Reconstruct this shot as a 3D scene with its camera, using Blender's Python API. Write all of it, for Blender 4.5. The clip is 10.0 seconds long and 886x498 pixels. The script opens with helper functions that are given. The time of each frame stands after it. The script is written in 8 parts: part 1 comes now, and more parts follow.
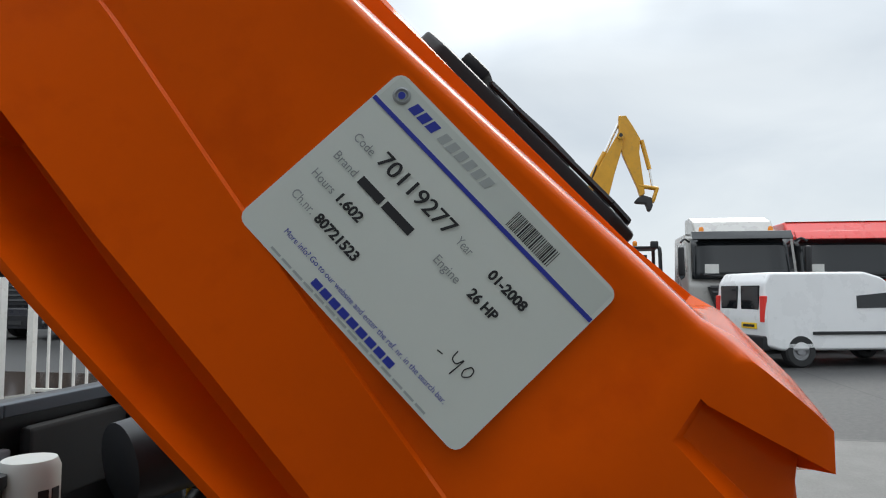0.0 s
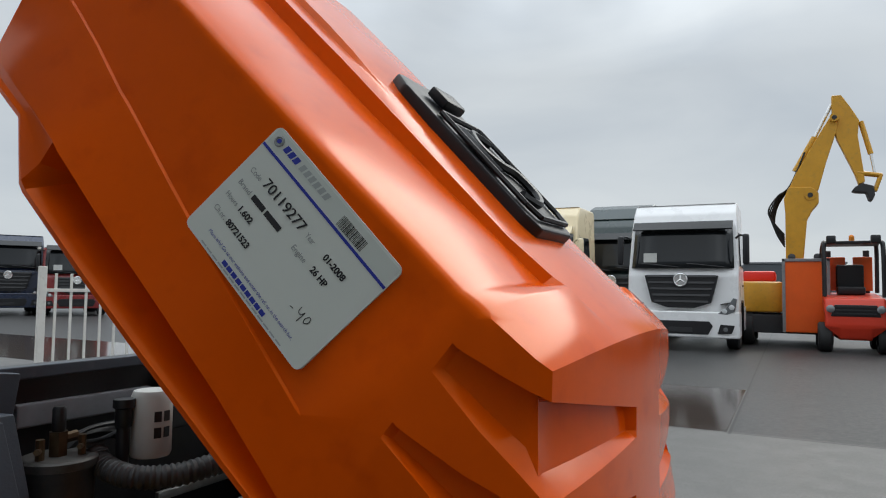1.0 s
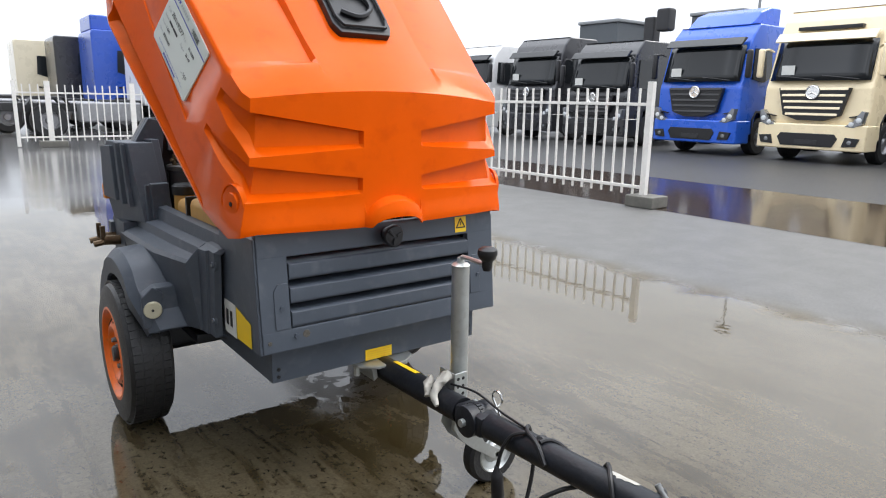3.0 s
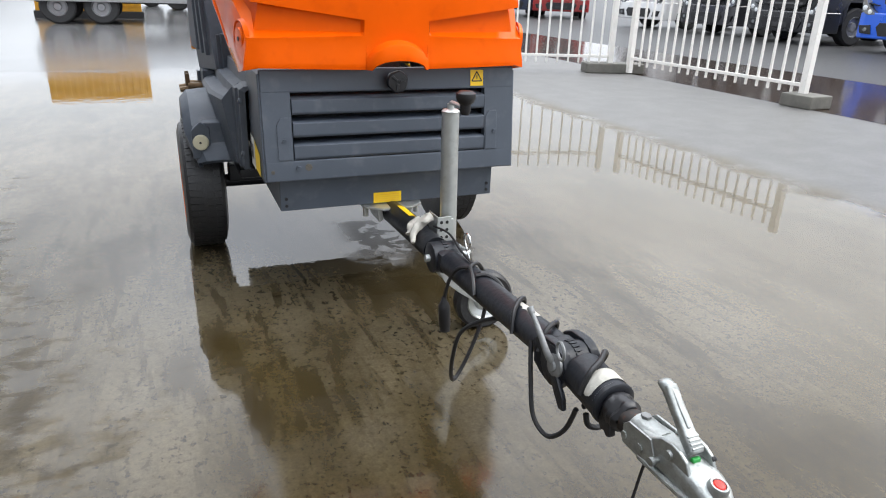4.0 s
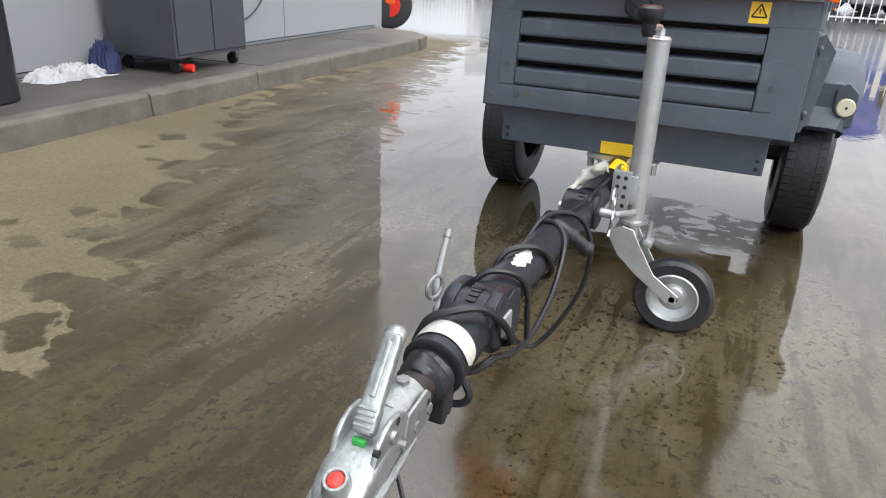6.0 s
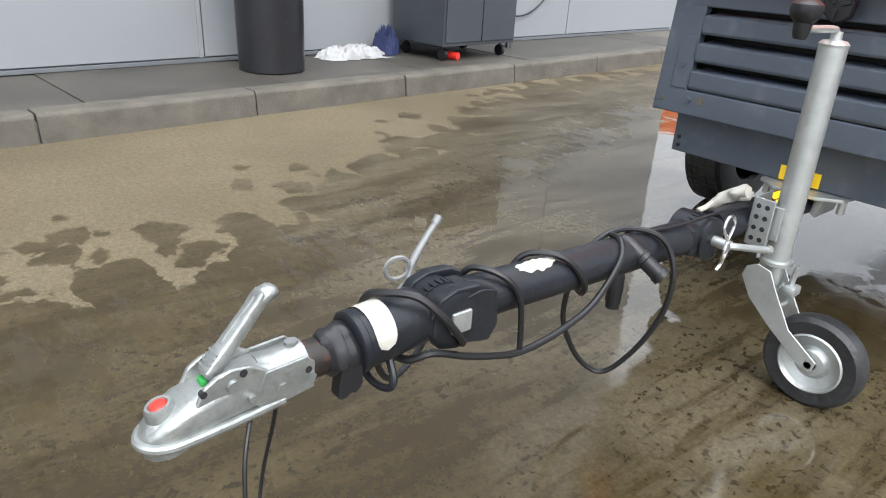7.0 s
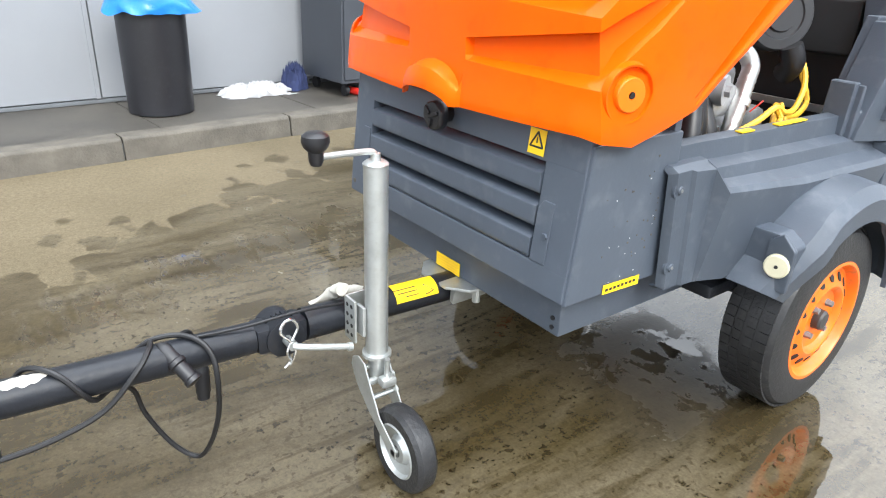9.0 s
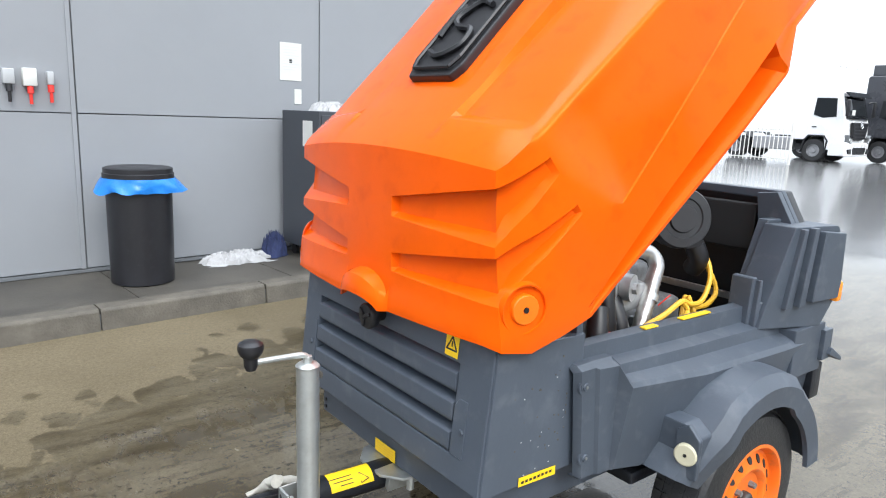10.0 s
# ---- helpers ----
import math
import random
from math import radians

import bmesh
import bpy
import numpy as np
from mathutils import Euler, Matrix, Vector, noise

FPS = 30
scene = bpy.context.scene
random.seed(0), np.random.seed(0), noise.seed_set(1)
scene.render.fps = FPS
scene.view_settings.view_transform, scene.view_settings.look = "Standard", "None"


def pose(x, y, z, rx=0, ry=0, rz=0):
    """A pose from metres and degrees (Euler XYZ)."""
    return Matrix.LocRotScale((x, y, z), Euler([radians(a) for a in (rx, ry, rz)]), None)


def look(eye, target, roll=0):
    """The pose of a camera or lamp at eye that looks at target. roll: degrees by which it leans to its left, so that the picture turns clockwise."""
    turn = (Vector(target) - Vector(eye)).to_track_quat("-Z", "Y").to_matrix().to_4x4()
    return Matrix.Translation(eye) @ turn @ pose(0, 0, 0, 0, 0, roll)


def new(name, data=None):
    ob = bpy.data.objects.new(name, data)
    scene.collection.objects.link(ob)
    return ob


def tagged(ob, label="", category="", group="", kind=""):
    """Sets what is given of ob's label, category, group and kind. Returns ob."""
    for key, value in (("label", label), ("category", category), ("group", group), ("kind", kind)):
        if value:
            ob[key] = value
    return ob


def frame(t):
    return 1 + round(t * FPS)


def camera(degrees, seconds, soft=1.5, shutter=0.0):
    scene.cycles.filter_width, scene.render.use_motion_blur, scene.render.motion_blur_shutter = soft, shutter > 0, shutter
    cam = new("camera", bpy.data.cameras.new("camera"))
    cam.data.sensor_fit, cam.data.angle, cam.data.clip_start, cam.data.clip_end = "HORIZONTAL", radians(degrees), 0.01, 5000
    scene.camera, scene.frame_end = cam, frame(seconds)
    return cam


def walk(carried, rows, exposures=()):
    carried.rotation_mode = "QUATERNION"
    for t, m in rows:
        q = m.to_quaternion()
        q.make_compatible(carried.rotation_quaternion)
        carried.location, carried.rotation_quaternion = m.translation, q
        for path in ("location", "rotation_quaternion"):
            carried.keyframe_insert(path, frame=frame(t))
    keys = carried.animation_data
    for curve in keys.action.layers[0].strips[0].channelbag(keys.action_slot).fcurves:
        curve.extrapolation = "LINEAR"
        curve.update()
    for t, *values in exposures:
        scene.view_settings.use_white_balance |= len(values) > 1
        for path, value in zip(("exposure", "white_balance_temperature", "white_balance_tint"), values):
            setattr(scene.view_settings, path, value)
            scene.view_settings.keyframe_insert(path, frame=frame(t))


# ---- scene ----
cam = camera(66.9, 10.0, soft=1.1)
EXPOSE = [(0, 0.1, 6400, 6), (0.5, -0.1, 6400, 6), (1.1, -0.26, 6400, 6), (2.0, -0.28, 6400, 6), (2.7, 0.45, 6450, 11), (3.3, 0.9, 6450, 10), (4.5, 0.98, 6450, 10), (5.5, 0.93, 6450, 10),
          (7.3, 1.34, 6400, 9), (8.3, 1.68, 6350, 8), (9.6, 1.64, 6300, 8), (10, 1.12, 6250, 8)]
PATH = [
    (0, (-1.154, 0.262, 1.426), (0.81, 0.621, 1.552), 0.1),
    (0.5, (-1.19, 0.046, 1.433), (0.722, 0.62, 1.551), 0.1),
    (1, (-1.296, -0.253, 1.402), (0.477, 0.665, 1.515), 0.8),
    (1.5, (-1.342, -0.595, 1.393), (0.308, 0.531, 1.481), 1.0),
    (2, (-1.323, -0.999, 1.377), (0.102, 0.399, 1.247), 1.4),
    (2.2, (-1.33, -1.181, 1.365), (0.01, 0.279, 1.099), 1.5),
    (3.3, (-1.081, -2.038, 1.272), (0.011, -0.439, 0.771), 1.3),
    (3.5, (-0.997, -2.117, 1.251), (0.001, -0.487, 0.662), 1.5),
    (4, (-0.747, -2.253, 1.163), (-0.031, -0.532, 0.437), 1.9),
    (4.5, (-0.395, -2.405, 0.98), (-0.02, -0.59, 0.227), 2.1),
    (5, (-0.115, -2.429, 0.918), (-0.031, -0.588, 0.142), 2.0),
    (5.5, (0.107, -2.244, 0.958), (-0.172, -0.426, 0.173), 2.3),
    (6, (0.332, -2.095, 0.939), (-0.407, -0.406, 0.163), 2.7),
    (6.2, (0.412, -2.063, 0.917), (-0.521, -0.473, 0.141), 3.2),
    (7.3, (0.85, -1.659, 0.946), (-0.602, -0.552, 0.129), 2.7),
    (7.5, (0.969, -1.584, 0.97), (-0.495, -0.491, 0.157), 2.4),
    (8, (1.127, -1.403, 1.007), (-0.334, -0.304, 0.195), 2.7),
    (8.5, (1.229, -1.153, 1.096), (-0.226, -0.048, 0.283), 2.6),
    (9, (1.332, -1.006, 1.229), (-0.115, 0.114, 0.421), 2.6),
    (9.5, (1.427, -0.977, 1.335), (-0.046, 0.178, 0.629), 2.9),
    (10, (1.522, -0.956, 1.411), (-0.023, 0.251, 1.018), 2.3),
]
walk(cam, [(t, look(eye, target, roll)) for t, eye, target, roll in PATH], exposures=EXPOSE)

# ---- world, sun ----
world = bpy.data.worlds.new("overcast")
scene.world = world
world.use_nodes = True
wn, wl = world.node_tree.nodes, world.node_tree.links
bg = wn["Background"]
sky = wn.new("ShaderNodeTexSky")
sky.sky_type, sky.sun_disc = "NISHITA", False
sky.sun_elevation, sky.sun_rotation = radians(48), radians(150)
wtc = wn.new("ShaderNodeTexCoord")
wmap = wn.new("ShaderNodeMapping")
wmap.inputs["Scale"].default_value = (1.0, 1.0, 3.2)
cloud = wn.new("ShaderNodeTexNoise")
cloud.inputs["Scale"].default_value, cloud.inputs["Detail"].default_value = 2.2, 5.0
cloud.inputs["Distortion"].default_value = 0.5
cramp = wn.new("ShaderNodeValToRGB")
cramp.color_ramp.elements[0].position, cramp.color_ramp.elements[0].color = 0.3, (5.6, 5.95, 6.5, 1)
cramp.color_ramp.elements[1].position, cramp.color_ramp.elements[1].color = 0.72, (7.3, 7.5, 7.8, 1)
wmix = wn.new("ShaderNodeMixRGB")
wmix.inputs[0].default_value = 0.93
wl.new(wtc.outputs["Generated"], wmap.inputs["Vector"])
wl.new(wmap.outputs["Vector"], cloud.inputs["Vector"])
wl.new(cloud.outputs["Fac"], cramp.inputs["Fac"])
wl.new(sky.outputs["Color"], wmix.inputs[1])
wl.new(cramp.outputs["Color"], wmix.inputs[2])
# the cloud cover is near even, brighter overhead
wsep = wn.new("ShaderNodeSeparateXYZ")
wl.new(wtc.outputs["Generated"], wsep.inputs[0])
wgrad = wn.new("ShaderNodeMapRange")
wgrad.inputs["From Min"].default_value, wgrad.inputs["From Max"].default_value = 0.3, 0.95
wgrad.inputs["To Min"].default_value, wgrad.inputs["To Max"].default_value = 1.0, 2.1
wl.new(wsep.outputs[2], wgrad.inputs["Value"])
wmul = wn.new("ShaderNodeVectorMath")
wmul.operation = "SCALE"
wl.new(wmix.outputs["Color"], wmul.inputs[0])
# uneven cloud: brighter and darker patches high up
patch = wn.new("ShaderNodeTexNoise")
patch.inputs["Scale"].default_value, patch.inputs["Detail"].default_value = 3.5, 3.0
wl.new(wtc.outputs["Generated"], patch.inputs["Vector"])
prange = wn.new("ShaderNodeMapRange")
prange.inputs["From Min"].default_value, prange.inputs["From Max"].default_value = 0.35, 0.65
prange.inputs["To Min"].default_value, prange.inputs["To Max"].default_value = 1.5, 3.9
wl.new(patch.outputs["Fac"], prange.inputs["Value"])
wl.new(prange.outputs["Result"], wgrad.inputs["To Max"])
wl.new(wgrad.outputs["Result"], wmul.inputs["Scale"])
wl.new(wmul.outputs["Vector"], bg.inputs["Color"])
bg.inputs["Strength"].default_value = 0.113
sun = new("sun", bpy.data.lights.new("sun", "SUN"))
sun.data.energy, sun.data.angle, sun.data.color = 1.15, radians(30), (1.0, 0.96, 0.9)
sun.matrix_world = look((12, -3, 11), (0, 0, 0))


# ---- materials ----
def mat(name, col, rough=0.5, metal=0.0, var=0.12, scale=8.0, bump=0.0, bscale=60.0, rvar=0.1, dirt=None, spec=0.5, coat=0.0, emit=0.0):
    m = bpy.data.materials.new(name)
    m.use_nodes = True
    n, l = m.node_tree.nodes, m.node_tree.links
    p = n["Principled BSDF"]
    p.inputs["Base Color"].default_value = (*col, 1)
    p.inputs["Roughness"].default_value, p.inputs["Metallic"].default_value = rough, metal
    p.inputs["Specular IOR Level"].default_value = spec
    p.inputs["Coat Weight"].default_value = coat
    p.inputs["Coat Roughness"].default_value = 0.12
    if emit:
        p.inputs["Emission Color"].default_value = (*col, 1)
        p.inputs["Emission Strength"].default_value = emit
    tc = n.new("ShaderNodeTexCoord")
    if var or rvar:
        no = n.new("ShaderNodeTexNoise")
        no.inputs["Scale"].default_value, no.inputs["Detail"].default_value, no.inputs["Roughness"].default_value = scale, 6, 0.62
        l.new(tc.outputs["Object"], no.inputs["Vector"])
        rp = n.new("ShaderNodeValToRGB")
        e = rp.color_ramp.elements
        e[0].position, e[1].position = 0.3, 0.75
        e[0].color = (*[c * (1 - var) for c in col], 1)
        e[1].color = (*[min(1, c * (1 + var)) for c in col], 1)
        l.new(no.outputs["Fac"], rp.inputs["Fac"])
        src = rp.outputs["Color"]
        if dirt:
            n2 = n.new("ShaderNodeTexNoise")
            n2.inputs["Scale"].default_value, n2.inputs["Detail"].default_value = scale * 3.3, 8
            l.new(tc.outputs["Object"], n2.inputs["Vector"])
            r2 = n.new("ShaderNodeValToRGB")
            r2.color_ramp.elements[0].position, r2.color_ramp.elements[1].position = 0.55, 0.75
            l.new(n2.outputs["Fac"], r2.inputs["Fac"])
            mx = n.new("ShaderNodeMixRGB")
            mx.inputs[2].default_value = (*dirt[:3], 1)
            ml = n.new("ShaderNodeMath")
            ml.operation = "MULTIPLY"
            ml.inputs[1].default_value = dirt[3]
            l.new(r2.outputs["Color"], ml.inputs[0])
            l.new(ml.outputs[0], mx.inputs[0])
            l.new(src, mx.inputs[1])
            src = mx.outputs["Color"]
        l.new(src, p.inputs["Base Color"])
        if rvar:
            mr = n.new("ShaderNodeMapRange")
            mr.inputs["To Min"].default_value, mr.inputs["To Max"].default_value = max(0.02, rough - rvar), min(1, rough + rvar)
            l.new(no.outputs["Fac"], mr.inputs["Value"])
            l.new(mr.outputs["Result"], p.inputs["Roughness"])
    if bump:
        nb = n.new("ShaderNodeTexNoise")
        nb.inputs["Scale"].default_value, nb.inputs["Detail"].default_value = bscale, 4
        l.new(tc.outputs["Object"], nb.inputs["Vector"])
        b = n.new("ShaderNodeBump")
        b.inputs["Strength"].default_value, b.inputs["Distance"].default_value = bump, 0.01
        l.new(nb.outputs["Fac"], b.inputs["Height"])
        l.new(b.outputs["Normal"], p.inputs["Normal"])
    return m


M_ORANGE = mat("orange_hood", (0.78, 0.096, 0.0015), 0.16, var=0.07, scale=4, bump=0.1, bscale=7, rvar=0.06, dirt=(0.5, 0.042, 0.002, 0.35), spec=0.5)
M_ORANGE.node_tree.nodes["Principled BSDF"].inputs["Specular Tint"].default_value = (1.0, 0.44, 0.12, 1)
M_ORANGE.node_tree.nodes["Principled BSDF"].inputs["IOR"].default_value = 1.44
M_ORANGE.node_tree.nodes["Principled BSDF"].inputs["Specular IOR Level"].default_value = 0.42
M_GREY = mat("grey_paint", (0.062, 0.075, 0.096), 0.42, var=0.1, scale=5, bump=0.03, bscale=90, dirt=(0.16, 0.17, 0.19, 0.3))
M_PLAST = mat("grey_plastic", (0.053, 0.065, 0.084), 0.5, var=0.14, scale=6, bump=0.06, bscale=180, dirt=(0.13, 0.14, 0.16, 0.35))
M_BLACK = mat("black_plastic", (0.01, 0.01, 0.012), 0.42, var=0.2, scale=20, bump=0.04, bscale=150)
# near-black that stands in for shade inside the body and in holes
M_DARK = mat("shaded_inside", (0.012, 0.012, 0.013), 0.75, var=0.3, scale=10)
M_RUBBER = mat("tyre_rubber", (0.016, 0.0162, 0.0175), 0.44, var=0.3, scale=14, bump=0.2, bscale=120, dirt=(0.06, 0.057, 0.052, 0.45))
M_CAP = mat("yellow_orange_cap", (0.85, 0.15, 0.001), 0.35, var=0.05)
M_RIM = mat("orange_rim", (0.82, 0.15, 0.006), 0.34, var=0.1, scale=14, dirt=(0.35, 0.12, 0.04, 0.5))
M_CAST = mat("cast_grey", (0.2, 0.205, 0.205), 0.5, 0.35, var=0.15, scale=25, bump=0.1, bscale=120, dirt=(0.12, 0.115, 0.1, 0.4))
M_GALV = mat("cast_zinc", (0.33, 0.345, 0.335), 0.42, 0.75, var=0.22, scale=35, bump=0.16, bscale=110, dirt=(0.2, 0.195, 0.175, 0.5))
M_ZINC = mat("zinc_steel", (0.5, 0.52, 0.51), 0.42, 0.8, var=0.12, scale=18, bump=0.05, bscale=80, dirt=(0.35, 0.34, 0.31, 0.35))
M_PIPE = mat("dull_steel_pipe", (0.5, 0.5, 0.49), 0.36, 0.9, var=0.15, scale=30, bump=0.1, bscale=120)
M_CHROME = mat("bright_steel", (0.75, 0.75, 0.74), 0.2, 1.0, var=0.08, scale=20)
M_IRON = mat("black_painted_iron", (0.011, 0.0125, 0.0165), 0.38, spec=0.34, var=0.25, scale=12, bump=0.12, bscale=70, dirt=(0.026, 0.023, 0.02, 0.35))
M_CABLE = mat("black_cable", (0.007, 0.007, 0.008), 0.45, var=0.1, scale=30)
M_YEL = mat("yellow_label", (0.85, 0.55, 0.01), 0.45, var=0.06, scale=20)
M_WHITE = mat("white_label", (0.6, 0.6, 0.57), 0.5, var=0.05, scale=10)
M_PAPER = mat("worn_white_tape", (0.4, 0.385, 0.34), 0.7, var=0.18, scale=30, bump=0.3, bscale=60)
M_IVORY = mat("ivory_reflector", (0.5, 0.47, 0.34), 0.35, var=0.06, scale=30)
M_RED = mat("red_button", (0.7, 0.03, 0.02), 0.4, var=0.05)
M_GREEN = mat("green_mark", (0.03, 0.3, 0.06), 0.5, var=0.05)
M_AMBER = mat("amber_lens", (0.8, 0.25, 0.02), 0.25, var=0.1, scale=40)
M_TANK = mat("tan_tank", (0.5, 0.27, 0.055), 0.55, var=0.15, scale=7, bump=0.05, bscale=40)
M_HOSEY = mat("yellow_hose", (0.75, 0.42, 0.03), 0.5, var=0.1, scale=25)
M_VESSEL = mat("oily_black_steel", (0.045, 0.043, 0.042), 0.45, 0.2, var=0.35, scale=16, dirt=(0.07, 0.05, 0.03, 0.5))
M_ENGINE = mat("engine_metal", (0.24, 0.25, 0.26), 0.5, 0.4, var=0.3, scale=18, dirt=(0.06, 0.05, 0.045, 0.6))
M_STICK = mat("pale_sticker", (0.7, 0.735, 0.68), 0.42, var=0.03, scale=4)
M_STICK2 = mat("sticker_band", (0.62, 0.66, 0.61), 0.42, var=0.03, scale=4)
M_STICK_PALE = mat("pale_ink", (0.4, 0.43, 0.42), 0.5, var=0)
M_BLUEINK = mat("blue_ink", (0.02, 0.035, 0.36), 0.45, var=0)
M_GREYINK = mat("grey_ink", (0.3, 0.32, 0.32), 0.5, var=0)
M_INK = mat("black_ink", (0.015, 0.015, 0.017), 0.5, var=0)
M_KERB = mat("kerb_concrete", (0.1, 0.089, 0.072), 0.72, var=0.35, scale=6, bump=0.45, bscale=70, dirt=(0.095, 0.085, 0.066, 0.55))
M_SLAB = mat("pavement_concrete", (0.064, 0.058, 0.048), 0.55, var=0.4, scale=3, bump=0.2, bscale=70, dirt=(0.05, 0.044, 0.035, 0.6))
M_WALL = mat("grey_cladding", (0.25, 0.261, 0.278), 0.55, var=0.035, scale=1.2, bump=0.05, bscale=220, dirt=(0.26, 0.272, 0.285, 0.4))
M_SEAM = mat("seam_grey", (0.13, 0.14, 0.15), 0.6, var=0.1)
M_BIN = mat("black_bin_plastic", (0.012, 0.012, 0.015), 0.4, var=0.2, scale=8, bump=0.03, bscale=60, dirt=(0.03, 0.03, 0.034, 0.3))
M_BAG = mat("blue_bag_film", (0.02, 0.19, 0.6), 0.3, var=0.15, scale=12, bump=0.3, bscale=30)
M_RAG = mat("white_rag", (0.4, 0.4, 0.405), 0.85, var=0.08, scale=30, bump=0.4, bscale=90)
M_NAVY = mat("navy_cloth", (0.02, 0.03, 0.09), 0.85, var=0.2, scale=20, bump=0.4, bscale=80)
M_CAB = mat("dark_cabinet_paint", (0.045, 0.05, 0.06), 0.45, var=0.12, scale=4)
M_FENCE = mat("white_fence_paint", (0.72, 0.7, 0.66), 0.5, var=0.08, scale=6, dirt=(0.4, 0.33, 0.25, 0.3))
M_BLOCK = mat("fence_block_concrete", (0.12, 0.115, 0.1), 0.8, var=0.25, scale=9, bump=0.3, bscale=60)
M_GLASS = mat("cab_glass", (0.012, 0.014, 0.016), 0.06, var=0, rvar=0, spec=0.45)
M_TYREFAR = mat("truck_tyre", (0.02, 0.02, 0.021), 0.7, var=0.2)
M_CHASSIS = mat("chassis_dark", (0.025, 0.025, 0.027), 0.6, var=0.2)
M_LAMP = mat("lamp_glass", (0.6, 0.62, 0.63), 0.15, var=0.05, coat=0.6)
M_LAMPD = mat("smoked_lamp", (0.2, 0.21, 0.22), 0.12, 0.3, var=0.15, scale=9, coat=0.8)
M_RIMG = mat("truck_rim", (0.32, 0.32, 0.33), 0.4, 0.5, var=0.15)
M_CATY = mat("digger_yellow", (0.6, 0.3, 0.02), 0.4, var=0.1, scale=3, dirt=(0.3, 0.2, 0.05, 0.4))
M_FORKR = mat("forklift_red", (0.72, 0.05, 0.02), 0.32, var=0.06, scale=2)
M_FORK = mat("forklift_orange", (0.9, 0.13, 0.012), 0.35, var=0.06, scale=2)
M_MAST = mat("mast_steel", (0.25, 0.26, 0.27), 0.5, 0.5, var=0.1)
M_HAZE = mat("far_building", (0.09, 0.1, 0.11), 0.8, var=0.1, scale=0.2)


def paint(name, col):
    return mat(name, col, 0.28, var=0.03, scale=1.5, rvar=0.05, coat=0.3)


def ground_material():
    """Wet concrete yard: tan dry patches by the kerb, a shallow pool round the machine, dark asphalt past the fence."""
    m = bpy.data.materials.new("wet_yard")
    m.use_nodes = True
    n, l = m.node_tree.nodes, m.node_tree.links
    p = n["Principled BSDF"]
    g = n.new("ShaderNodeNewGeometry")
    sep = n.new("ShaderNodeSeparateXYZ")
    l.new(g.outputs["Position"], sep.inputs[0])

    def noise_of(scale, detail=5, stretch=(1, 1, 1), rough=0.55, distort=0.0):
        mp = n.new("ShaderNodeMapping")
        mp.inputs["Scale"].default_value = stretch
        l.new(g.outputs["Position"], mp.inputs["Vector"])
        t = n.new("ShaderNodeTexNoise")
        t.inputs["Scale"].default_value, t.inputs["Detail"].default_value = scale, detail
        t.inputs["Roughness"].default_value, t.inputs["Distortion"].default_value = rough, distort
        l.new(mp.outputs[0], t.inputs["Vector"])
        return t.outputs["Fac"]

    def op(kind, a, b=None):
        q = n.new("ShaderNodeMath")
        q.operation = kind
        for i, v in enumerate((a, b)):
            if v is None:
                continue
            if isinstance(v, (int, float)):
                q.inputs[i].default_value = v
            else:
                l.new(v, q.inputs[i])
        return q.outputs[0]

    def step(v, lo, hi):
        q = n.new("ShaderNodeMapRange")
        q.interpolation_type = "SMOOTHSTEP"
        q.inputs["From Min"].default_value, q.inputs["From Max"].default_value = lo, hi
        l.new(v, q.inputs["Value"])
        return q.outputs["Result"]

    def blend(f, a, b):
        q = n.new("ShaderNodeMixRGB")
        l.new(f, q.inputs[0])
        for i, v in ((1, a), (2, b)):
            if isinstance(v, tuple):
                q.inputs[i].default_value = (*v, 1)
            else:
                l.new(v, q.inputs[i])
        return q.outputs[0]

    x, y = sep.outputs[0], sep.outputs[1]
    n1, n2, n3 = noise_of(0.9, 6), noise_of(3.4, 7), noise_of(14, 6)
    fine = noise_of(90, 3)
    # distance past the kerbside edge of the pool
    edge = op("ADD", op("ADD", x, op("MULTIPLY", y, 0.3)), 1.36)
    edge = op("ADD", edge, op("MULTIPLY", op("SUBTRACT", n2, 0.5), 1.6))
    edge = op("ADD", edge, op("MULTIPLY", op("SUBTRACT", noise_of(11, 5, (0.7, 1.5, 1), 0.6), 0.5), 1.5))
    pool_w = step(edge, -0.15, 0.35)
    far = op("ADD", op("SUBTRACT", 3.15, x), op("MULTIPLY", op("SUBTRACT", n2, 0.5), 0.7))
    pool_e = step(far, -0.05, 0.25)
    north = op("ADD", op("SUBTRACT", 8.3, y), op("MULTIPLY", op("SUBTRACT", n1, 0.5), 3.0))
    pool_n = step(north, -0.1, 0.5)
    pool = op("MULTIPLY", op("MULTIPLY", pool_w, pool_e), pool_n)
    south = step(op("ADD", op("ADD", y, 3.6), op("MULTIPLY", op("SUBTRACT", n2, 0.5), 2.5)), 0, 0.5)
    pool = op("MULTIPLY", pool, south)
    # the plate-shaped pool in the asphalt
    px = op("MULTIPLY", step(op("SUBTRACT", x, 6.0), 0, 0.05), step(op("SUBTRACT", 9.3, x), 0, 0.08))
    py = op("MULTIPLY", step(op("SUBTRACT", y, 0.3), 0, 0.05), step(op("SUBTRACT", 30.0, y), 0, 0.05))
    pool3 = op("MULTIPLY", px, py)
    # a silt bank breaking the water under the machine, along a slanting edge; painted dark below
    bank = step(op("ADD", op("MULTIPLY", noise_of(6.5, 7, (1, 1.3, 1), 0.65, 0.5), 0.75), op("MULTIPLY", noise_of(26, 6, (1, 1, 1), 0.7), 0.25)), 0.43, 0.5)
